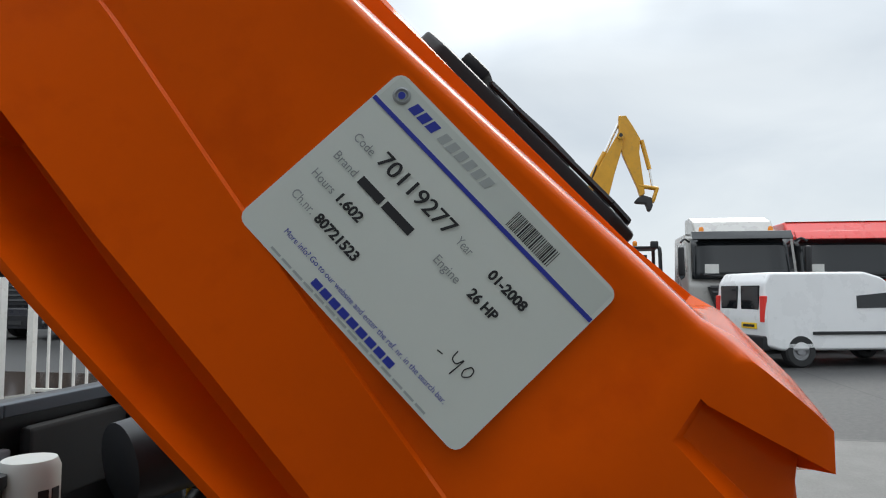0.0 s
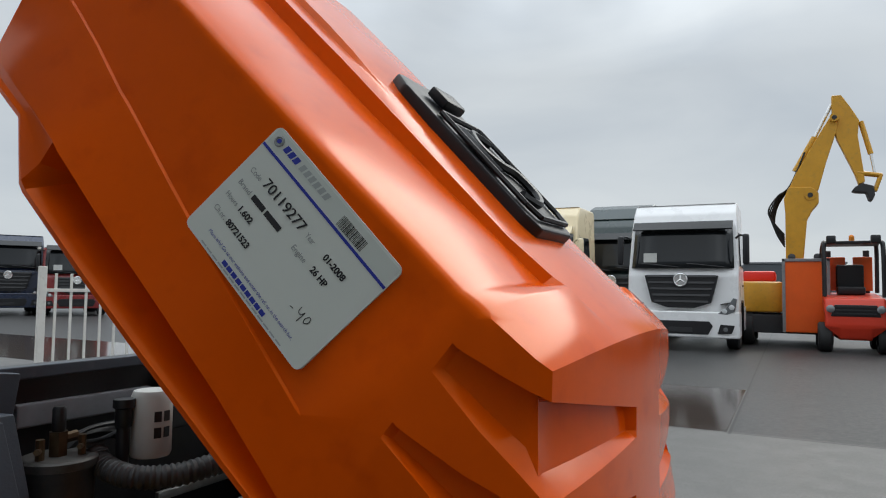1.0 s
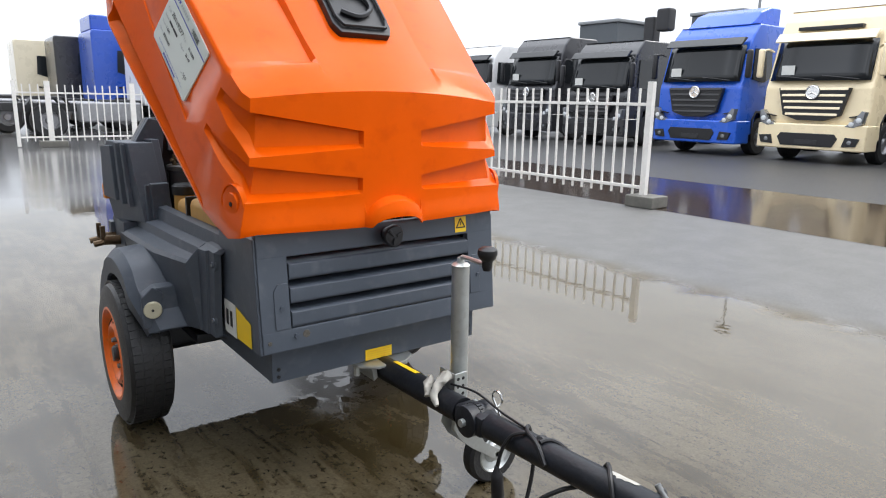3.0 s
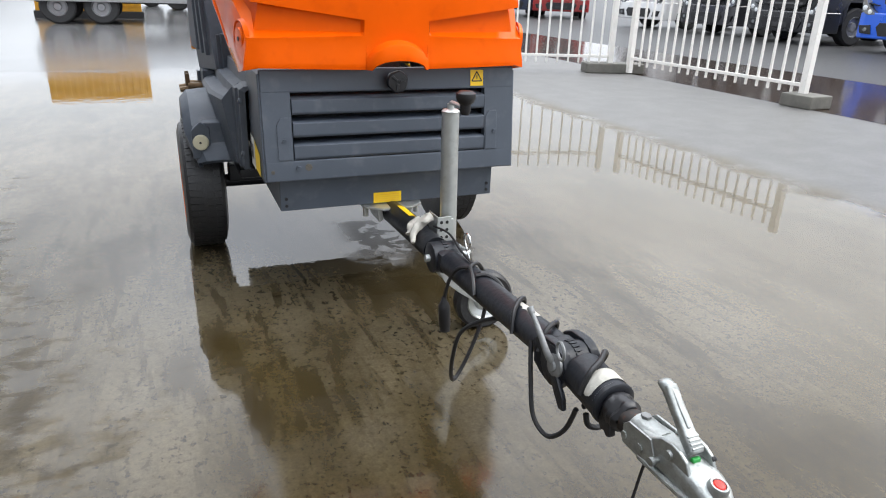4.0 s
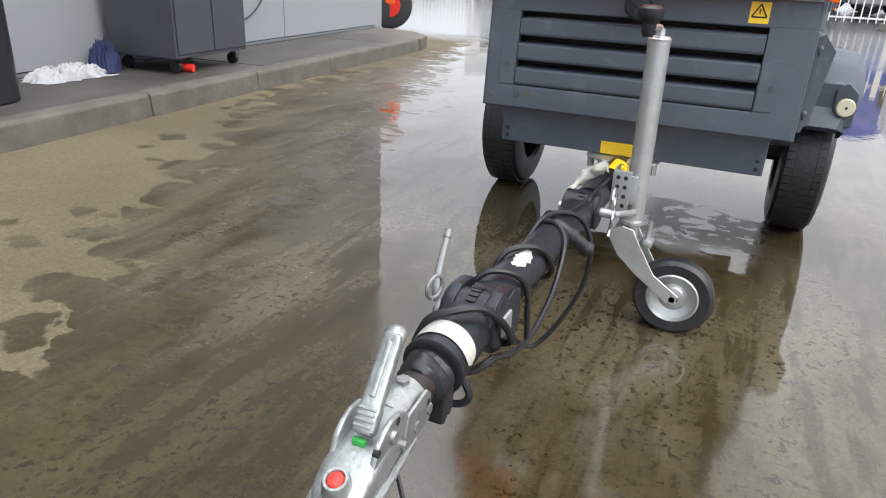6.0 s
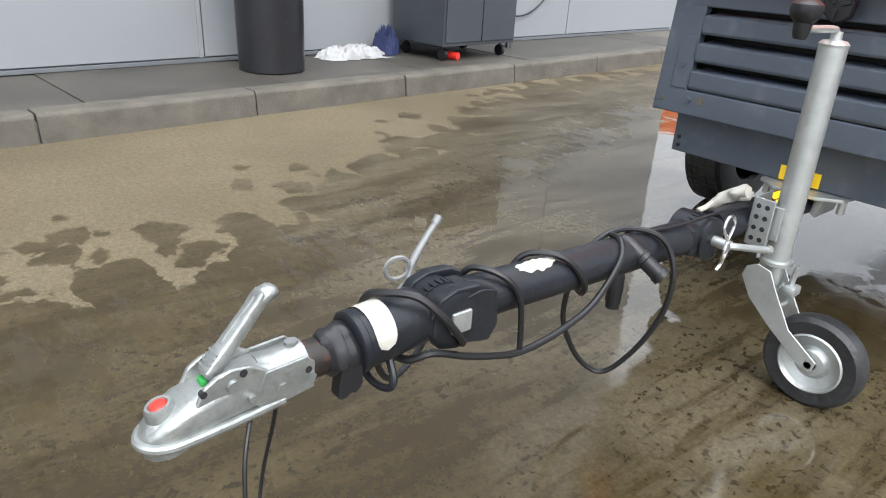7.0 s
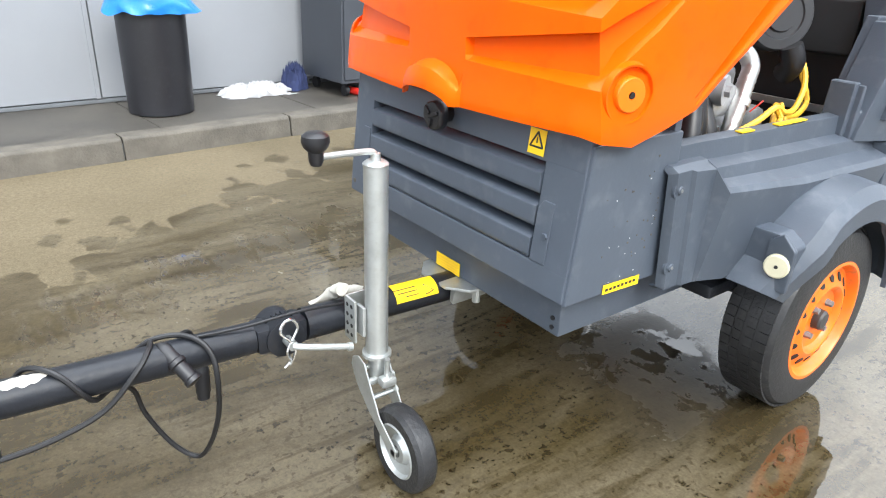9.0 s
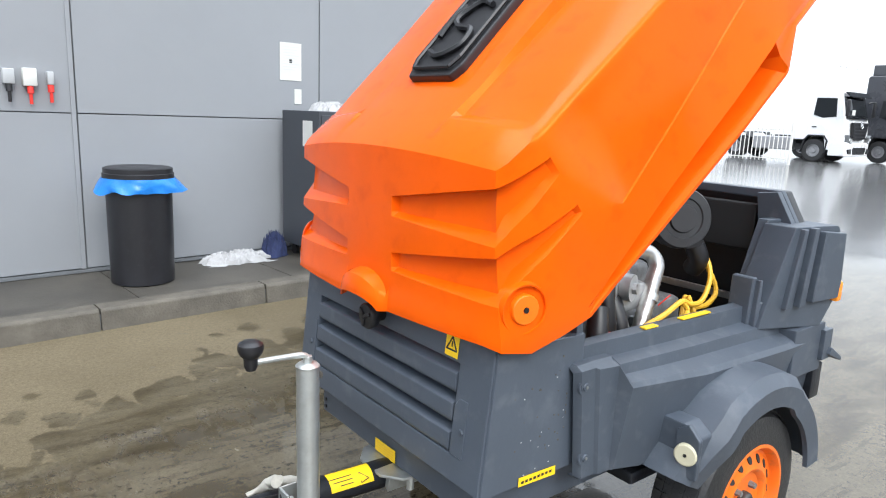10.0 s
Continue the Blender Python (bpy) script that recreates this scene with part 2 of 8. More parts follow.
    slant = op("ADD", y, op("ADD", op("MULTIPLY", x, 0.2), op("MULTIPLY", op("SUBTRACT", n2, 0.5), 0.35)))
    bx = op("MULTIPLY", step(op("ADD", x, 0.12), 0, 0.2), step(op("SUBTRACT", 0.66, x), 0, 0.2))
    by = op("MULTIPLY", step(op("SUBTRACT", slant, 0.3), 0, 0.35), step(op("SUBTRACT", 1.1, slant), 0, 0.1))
    pool = op("MULTIPLY", pool, op("SUBTRACT", 1.0, op("MULTIPLY", op("MULTIPLY", bank, 0.95), op("MULTIPLY", bx, by))))
    # the far yard past the building lies under one thin sheet of rain
    beyond = op("MULTIPLY", step(op("ADD", y, op("MULTIPLY", op("SUBTRACT", n1, 0.5), 2.0)), 6.3, 8.0), step(op("SUBTRACT", 4.5, x), 0, 1.5))
    water = op("MAXIMUM", op("MAXIMUM", pool, pool3), op("MULTIPLY", beyond, 0.92))
    # concrete colours: dark wet base, a paler film of silt, specks where the silt is scoured away
    streak = noise_of(2.4, 8, (1.8, 0.8, 1), 0.7, 0.5)
    wet = blend(step(streak, 0.35, 0.68), (0.03, 0.021, 0.0074), (0.055, 0.041, 0.0178))
    wet = blend(step(noise_of(5, 6, (1.6, 0.8, 1), 0.7, 0.4), 0.58, 0.7), wet, (0.03, 0.0225, 0.0105))
    film = op("MULTIPLY", step(op("ADD", y, op("MULTIPLY", n2, 0.8)), -0.9, 0.0), step(noise_of(1.7, 7, (1.5, 0.7, 1), 0.6, 0.4), 0.34, 0.6))
    wet = blend(op("MULTIPLY", film, 0.7), wet, (0.112, 0.093, 0.06))
    # tyre tracks swept through the silt
    tracks = step(noise_of(5.5, 6, (2.6, 0.4, 1), 0.6, 0.25), 0.5, 0.62)
    wet = blend(op("MULTIPLY", tracks, 0.6), wet, (0.027, 0.0185, 0.0065))
    pale = step(noise_of(4.3, 7, (2.4, 0.5, 1), 0.65, 0.3), 0.6, 0.72)
    wet = blend(op("MULTIPLY", pale, 0.35), wet, (0.09, 0.073, 0.044))
    specks = op("MULTIPLY", step(noise_of(34, 3, (1.2, 1, 1), 0.6, 0.3), 0.54, 0.64), op("ADD", 0.25, op("MULTIPLY", step(noise_of(3.0, 5, (1.6, 0.6, 1), 0.6), 0.42, 0.6), 0.6)))
    wet = blend(specks, wet, (0.02, 0.0135, 0.005))
    # paler towards +x: silt, with the sky's reflection mixed into the colour
    silt_sheen = op("MULTIPLY", step(op("ADD", x, op("MULTIPLY", op("SUBTRACT", n2, 0.5), 0.8)), 0.75, 1.4), 0.55)
    wet = blend(silt_sheen, wet, (0.105, 0.085, 0.05))
    # dark under the machine: its shade and mirrored underside put into the colour
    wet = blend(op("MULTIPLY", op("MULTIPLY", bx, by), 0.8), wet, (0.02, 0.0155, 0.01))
    dry = blend(step(n1, 0.35, 0.65), (0.115, 0.094, 0.06), (0.144, 0.118, 0.077))
    dry = blend(op("MULTIPLY", step(n3, 0.45, 0.75), 0.35), dry, (0.118, 0.097, 0.066))
    # the kerbside stretch has dried off; damp footprint-sized patches, merging towards the pool
    bend = op("MINIMUM", op("MAXIMUM", op("MULTIPLY", op("ADD", y, 1.1), 0.5), 0.0), 1.55)
    inland = op("ADD", op("ADD", op("ADD", x, 1.1), bend), op("MULTIPLY", op("SUBTRACT", n2, 0.5), 0.7))
    dens = step(inland, -1.7, 0.42)
    warp = n.new("ShaderNodeTexNoise")
    warp.inputs["Scale"].default_value, warp.inputs["Detail"].default_value, warp.inputs["Roughness"].default_value = 7.0, 6.0, 0.68
    l.new(g.outputs["Position"], warp.inputs["Vector"])
    shift = n.new("ShaderNodeVectorMath")
    shift.operation = "MULTIPLY_ADD"
    shift.inputs[1].default_value = (0.2, 0.2, 0.0)
    l.new(warp.outputs["Color"], shift.inputs[0])
    l.new(g.outputs["Position"], shift.inputs[2])
    flat = n.new("ShaderNodeMapping")
    flat.inputs["Scale"].default_value = (0.85, 1.1, 0.0)
    flat.inputs["Rotation"].default_value = (0, 0, radians(-12))
    l.new(shift.outputs[0], flat.inputs["Vector"])
    cells = n.new("ShaderNodeTexVoronoi")
    cells.inputs["Scale"].default_value = 6.4
    l.new(flat.outputs[0], cells.inputs["Vector"])
    tint = n.new("ShaderNodeSeparateXYZ")
    l.new(cells.outputs["Color"], tint.inputs[0])
    reach = op("ADD", op("MULTIPLY", dens, op("MULTIPLY", tint.outputs[0], 0.62)), op("SUBTRACT", op("MULTIPLY", op("POWER", dens, 3.0), 1.05), 0.06))
    damp = step(op("SUBTRACT", reach, cells.outputs["Distance"]), -0.02, 0.07)
    dryness = op("SUBTRACT", 1.0, op("MULTIPLY", damp, op("ADD", 0.72, op("MULTIPLY", op("MULTIPLY", dens, dens), 0.28))))
    dryness = op("MULTIPLY", dryness, step(op("MULTIPLY", x, -1), 0.3, 0.7))
    dryness = op("MULTIPLY", dryness, op("SUBTRACT", 1.0, beyond))
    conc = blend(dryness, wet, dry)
    conc = blend(beyond, conc, blend(step(n1, 0.35, 0.65), (0.085, 0.085, 0.086), (0.12, 0.118, 0.115)))
    asphalt = blend(step(n3, 0.3, 0.75), (0.036, 0.036, 0.037), (0.066, 0.064, 0.062))
    middle = blend(step(n2, 0.35, 0.7), (0.105, 0.102, 0.096), (0.128, 0.124, 0.117))
    strip = step(op("ADD", x, op("MULTIPLY", op("SUBTRACT", n2, 0.5), 0.5)), 2.9, 3.4)
    col = blend(strip, conc, middle)
    col = blend(step(x, 5.95, 6.1), col, asphalt)
    col = blend(pool3, col, (0.04, 0.026, 0.018))
    # joints between cast slabs past the pool
    jx = op("ABSOLUTE", op("SUBTRACT", op("FRACT", op("DIVIDE", op("SUBTRACT", x, 6.0), 3.3)), 0.5))
    jy = op("ABSOLUTE", op("SUBTRACT", op("FRACT", op("DIVIDE", op("SUBTRACT", y, 0.3), 4.2)), 0.5))
    joint = op("MULTIPLY", step(op("MAXIMUM", jx, jy), 0.4955, 0.4975), step(x, 5.9, 5.95))
    col = blend(joint, col, (0.02, 0.02, 0.02))
    # grit
    grain = n.new("ShaderNodeMixRGB")
    grain.blend_type = "MULTIPLY"
    grain.inputs[0].default_value = 1.0
    l.new(col, grain.inputs[1])
    gv = op("ADD", op("MULTIPLY", noise_of(120, 3, (1, 1, 1), 0.7), 0.9), op("MULTIPLY", noise_of(45, 6, (1, 1, 1), 0.75), 1.1))
    l.new(gv, grain.inputs[2])
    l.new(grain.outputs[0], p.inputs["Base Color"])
    r_land = op("ADD", op("MULTIPLY", n2, 0.35), 0.22)
    r_land = op("ADD", r_land, op("MULTIPLY", dryness, 0.35))
    r_land = op("ADD", op("MULTIPLY", r_land, op("SUBTRACT", 1.0, strip)), op("MULTIPLY", strip, 0.42))
    rough = op("ADD", op("MULTIPLY", op("SUBTRACT", 1.0, water), r_land), op("ADD", op("ADD", op("MULTIPLY", op("ADD", pool3, beyond), 0.1), op("MULTIPLY", step(op("MULTIPLY", op("ADD", y, op("MULTIPLY", n2, 0.6)), -1), -0.1, 0.4), 0.1)), 0.02))
    l.new(rough, p.inputs["Roughness"])
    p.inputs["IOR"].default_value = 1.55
    gloss = op("ADD", op("ADD", op("MULTIPLY", water, op("ADD", 0.28, op("MULTIPLY", step(x, 0.55, 1.3), 0.3))), 0.22), op("MULTIPLY", op("SUBTRACT", step(x, 2.6, 3.4), step(x, 5.9, 6.1)), 0.1))
    l.new(op("SUBTRACT", gloss, op("MULTIPLY", dryness, 0.17)), p.inputs["Specular IOR Level"])
    b = n.new("ShaderNodeBump")
    b.inputs["Distance"].default_value = 0.012
    l.new(op("MULTIPLY", op("SUBTRACT", 1.0, water), op("ADD", 0.12, op("MULTIPLY", dryness, 0.4))), b.inputs["Strength"])
    l.new(op("ADD", op("MULTIPLY", fine, 0.6), n3), b.inputs["Height"])
    rip = n.new("ShaderNodeBump")
    rip.inputs["Distance"].default_value, rip.inputs["Strength"].default_value = 0.004, 0.12
    l.new(noise_of(9, 3), rip.inputs["Height"])
    l.new(b.outputs["Normal"], rip.inputs["Normal"])
    l.new(rip.outputs["Normal"], p.inputs["Normal"])
    return m


# ---- mesh helpers ----
def box(bm, lo, hi, bev=0.0, m=None, seg=2):
    c = [(a + b) / 2 for a, b in zip(lo, hi)]
    s = [abs(b - a) for a, b in zip(lo, hi)]
    r = bmesh.ops.create_cube(bm, size=1.0, matrix=Matrix.Translation(c) @ Matrix.Diagonal((*s, 1)))
    vs = r["verts"]
    if bev:
        es = list({e for v in vs for e in v.link_edges})
        o = bmesh.ops.bevel(bm, geom=es, offset=min(bev, min(s) * 0.45), segments=seg, affect="EDGES", profile=0.5)
        vs = list({v for f in o["faces"] for v in f.verts} | {v for v in vs if v.is_valid})
    if m is not None:
        bmesh.ops.transform(bm, matrix=m, verts=vs)
    return vs


def cyl(bm, p0, p1, r0, r1=None, n=20, caps=True):
    p0, p1 = Vector(p0), Vector(p1)
    r1 = r0 if r1 is None else r1
    q = (p1 - p0).to_track_quat("Z", "Y")
    a, b = [], []
    for i in range(n):
        t = math.tau * i / n
        d = q @ Vector((math.cos(t), math.sin(t), 0))
        a.append(bm.verts.new(p0 + d * r0))
        b.append(bm.verts.new(p1 + d * r1))
    for i in range(n):
        j = (i + 1) % n
        bm.faces.new((a[i], a[j], b[j], b[i]))
    if caps:
        bm.faces.new(a[::-1])
        bm.faces.new(b)


def lathe(bm, prof, centre, axis, n=32, ends=(True, True), ring=False):
    """prof: (radius, height along the axis)."""
    q = Vector(axis).to_track_quat("Z", "Y")
    c = Vector(centre)
    rings = []
    for r, h in prof:
        rings.append([bm.verts.new(c + q @ Vector((r * math.cos(math.tau * i / n), r * math.sin(math.tau * i / n), h))) for i in range(n)])
    for a, b in zip(rings, rings[1:]):
        for i in range(n):
            j = (i + 1) % n
            bm.faces.new((a[i], a[j], b[j], b[i]))
    if ring:
        for i in range(n):
            j = (i + 1) % n
            bm.faces.new((rings[-1][i], rings[-1][j], rings[0][j], rings[0][i]))
        return
    if ends[0]:
        bm.faces.new(rings[0][::-1])
    if ends[1]:
        bm.faces.new(rings[-1])


def smooth_path(pts, k=6, closed=False):
    pts = [Vector(p) for p in pts]
    out = []
    m = len(pts)
    for i in range(m if closed else m - 1):
        if closed:
            a, b, c, d = (pts[(i + j) % m] for j in (-1, 0, 1, 2))
        else:
            a, b, c, d = pts[max(i - 1, 0)], pts[i], pts[i + 1], pts[min(i + 2, m - 1)]
        for s in range(k):
            t = s / k
            out.append(0.5 * ((2 * b) + (c - a) * t + (2 * a - 5 * b + 4 * c - d) * t * t + (3 * b - a - 3 * c + d) * t ** 3))
    if not closed:
        out.append(pts[-1])
    return out


def tube(bm, pts, r, n=8, k=6, closed=False, straight=False):
    path = [Vector(p) for p in pts] if straight else smooth_path(pts, k, closed)
    rings, up = [], Vector((0.13, 0.21, 1)).normalized()
    m = len(path)
    for i, p in enumerate(path):
        a = path[(i - 1) % m] if closed else path[max(i - 1, 0)]
        b = path[(i + 1) % m] if closed else path[min(i + 1, m - 1)]
        d = (b - a).normalized()
        s = d.cross(up)
        s = s.normalized() if s.length > 1e-4 else Vector((1, 0, 0))
        u = s.cross(d)
        up = u
        rr = r(i / (m - 1)) if callable(r) else r
        rings.append([bm.verts.new(p + (s * math.cos(math.tau * j / n) + u * math.sin(math.tau * j / n)) * rr) for j in range(n)])
    pairs = list(zip(rings, rings[1:])) + ([(rings[-1], rings[0])] if closed else [])
    for a, b in pairs:
        for j in range(n):
            h = (j + 1) % n
            bm.faces.new((a[j], a[h], b[h], b[j]))
    if not closed:
        bm.faces.new(rings[0][::-1])
        bm.faces.new(rings[-1])


def prism(bm, poly, axis, lo, hi, bev=0.0, seg=2):
    """A polygon in the plane across the axis ('x': (y, z); 'y': (x, z); 'z': (x, y)), drawn out from lo to hi."""
    def at(u, v, w):
        return {"x": (w, u, v), "y": (u, w, v), "z": (u, v, w)}[axis]
    a = [bm.verts.new(at(u, v, lo)) for u, v in poly]
    b = [bm.verts.new(at(u, v, hi)) for u, v in poly]
    fs = [bm.faces.new(a), bm.faces.new(b[::-1])]
    k = len(poly)
    for i in range(k):
        j = (i + 1) % k
        fs.append(bm.faces.new((a[j], a[i], b[i], b[j])))
    bmesh.ops.recalc_face_normals(bm, faces=fs)
    if bev:
        es = list({e for f in fs for e in f.edges})
        bmesh.ops.bevel(bm, geom=es, offset=bev, segments=seg, affect="EDGES", profile=0.5)


def grid(bm, rows):
    vs = [[bm.verts.new(p) for p in r] for r in rows]
    for a, b in zip(vs, vs[1:]):
        for i in range(len(a) - 1):
            bm.faces.new((a[i], a[i + 1], b[i + 1], b[i]))
    return vs


def level_normals(me, sharp):
    """Area-weighted corner normals, so that a broad face stays flat beside its rounded edges."""
    nf, nl = len(me.polygons), len(me.loops)
    area, nor, total = np.empty(nf), np.empty(nf * 3), np.empty(nf, dtype=np.int32)
    me.polygons.foreach_get("area", area)
    if nf < 6 or area.max() < 40 * np.median(area):
        return
    me.polygons.foreach_get("normal", nor)
    me.polygons.foreach_get("loop_total", total)
    nor = nor.reshape(-1, 3)
    vert = np.empty(nl, dtype=np.int32)
    me.loops.foreach_get("vertex_index", vert)
    face = np.repeat(np.arange(nf), total)
    order = np.argsort(vert, kind="stable")
    bounds = np.searchsorted(vert[order], np.arange(len(me.vertices) + 1))
    out, limit = np.empty((nl, 3)), math.cos(radians(sharp + 3))
    for a, b in zip(bounds, bounds[1:]):
        ls = order[a:b]
        n = nor[face[ls]]
        w = (n @ n.T > limit) * area[face[ls]][None, :]
        out[ls] = w @ n
    out /= np.maximum(np.linalg.norm(out, axis=1, keepdims=True), 1e-12)
    me.normals_split_custom_set(out.tolist())


def part(name, bm, material, parent=None, label="", sharp=35, fix=True, mats=(), level=True):
    if fix:
        bmesh.ops.recalc_face_normals(bm, faces=bm.faces)
    me = bpy.data.meshes.new(name)
    bm.to_mesh(me)
    bm.free()
    me.materials.append(material)
    for k in mats:
        me.materials.append(k)
    me.shade_smooth()
    me.set_sharp_from_angle(angle=radians(sharp))
    if level:
        level_normals(me, sharp)
    ob = new(name, me)
    if parent is not None:
        ob.parent = parent
    if label:
        ob["label"] = label
    return ob


def share(ob, name, m, parent):
    """Another object on the same mesh."""
    o = new(name, ob.data)
    o.parent = parent
    o.matrix_basis = m
    return o


def thing(name, label, category, m=None, group="", kind=""):
    ob = new(name)
    ob.empty_display_size = 0.1
    if m is not None:
        ob.matrix_basis = m
    return tagged(ob, label, category, group, kind)


def solo(name, bm, material, label, category, m=None, group="", kind="", sharp=35):
    ob = part(name, bm, material, None, "", sharp)
    if m is not None:
        ob.matrix_basis = m
    return tagged(ob, label, category, group, kind)


def lettering(text, size, material, m, parent, name="lettering", bold=0.0, width=0.0):
    cu = bpy.data.curves.new(name, "FONT")
    cu.body, cu.size, cu.offset = text, size, bold
    tmp = new(name, cu)
    bpy.context.view_layer.update()
    me = bpy.data.meshes.new_from_object(tmp.evaluated_get(bpy.context.evaluated_depsgraph_get()))
    bpy.data.objects.remove(tmp)
    me.materials.clear()
    me.materials.append(material)
    if width:
        lo, hi = min(v.co.x for v in me.vertices), max(v.co.x for v in me.vertices)
        for v in me.vertices:
            v.co.x = (v.co.x - lo) * width / (hi - lo)
    ob = new(name, me)
    ob.parent = parent
    ob.matrix_basis = m
    return ob


def lerp(a, b, t):
    return a + (b - a) * t


def table(rows, v):
    """Straight lines between (v, value) rows."""
    if v <= rows[0][0]:
        return rows[0][1]
    for (a, p), (b, q) in zip(rows, rows[1:]):
        if v <= b:
            return lerp(p, q, (v - a) / (b - a))
    return rows[-1][1]


# ---- the setting ----
bm = bmesh.new()
bmesh.ops.create_grid(bm, x_segments=24, y_segments=24, size=600)
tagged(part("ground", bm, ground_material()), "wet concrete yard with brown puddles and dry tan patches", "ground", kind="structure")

# ---- the portable compressor: front panel at y = 0, tow bar towards -y ----
comp = thing("portable_compressor", "orange and grey towable air compressor with its hood tipped open", "compressor", pose(0, 0, 0))
HINGE_Y, HINGE_Z, OPEN = 0.083, 0.99, radians(46.7)
CO, SO = math.cos(OPEN), math.sin(OPEN)


def opened(a, b, x):
    """A place on the hood as if shut (a back, b up from the hinge), tipped open."""
    return Vector((x, HINGE_Y + a * CO - b * SO, HINGE_Z + a * SO + b * CO))


# columns down the hood's flank: shut-lid (a, b) of the rim and of the shoulder
FLANK = [
    (-0.11, -0.02, 0.178, 0.258), (-0.06, -0.095, 0.203, 0.256), (0.03, -0.15, 0.235, 0.253), (0.115, -0.19, 0.262, 0.25),
    (0.2, -0.187, 0.29, 0.246), (0.212, -0.187, 0.298, 0.2455), (0.372, -0.19, 0.325, 0.242), (0.384, -0.19, 0.333, 0.24), (0.46, -0.19, 0.43, 0.236),
    (0.6, -0.19, 0.6, 0.226), (0.76, -0.187, 0.76, 0.218), (0.93, -0.178, 0.92, 0.213), (0.95, -0.176, 0.96, 0.212),
    (1.047, -0.114, 1.06, 0.209), (1.1, -0.118, 1.15, 0.206), (1.172, -0.123, 1.335, 0.2)]
GILL_DEPTH = (1.0, 0.92, 0.8, 0.62, 0.4)
CORNER_X = 0.457


def corner_x(z):
    return table([(0.905, 0.503), (1.0, 0.484), (1.13, 0.465), (1.296, 0.457)], z)


def flank_x(a, b, i):
    if i == 0:
        return corner_x(opened(a, b, 0).z)
    x = 0.51 + 0.08 * max(a, -0.02) - (0.2 * b if b > 0 else 0.0)
    if i == 1:
        x = min(x, corner_x(opened(a, b, 0).z) + 0.016)
    return x


def front_y(x):
    return -0.02 + 0.037 * (abs(x) / CORNER_X) ** 2


G1_IN, G1_OUT = (1.152, 1.203), (1.129, 1.258)   # gill heights (lower, upper) beside the middle and at the corner
G2_IN, G2_OUT = (1.008, 1.057), (0.997, 1.105)
GILL = 0.04


def gill_at(i, f0, f4):
    """How far up column i a straight gill edge runs that leaves the corner at f0 and ends on column 4 at f4."""
    def on(j, f):
        la, lb, ua, ub = FLANK[j]
        return lerp(la, ua, f), lerp(lb, ub, f)
    (a0, b0), (a1, b1) = on(0, f0), on(4, f4)
    (pa, pb), (qa, qb) = on(i, 0), on(i, 1)
    da, db = a1 - a0, b1 - b0
    return (da * (b0 - pb) - db * (a0 - pa)) / (da * (qb - pb) - db * (qa - pa)) if i < 5 else f4


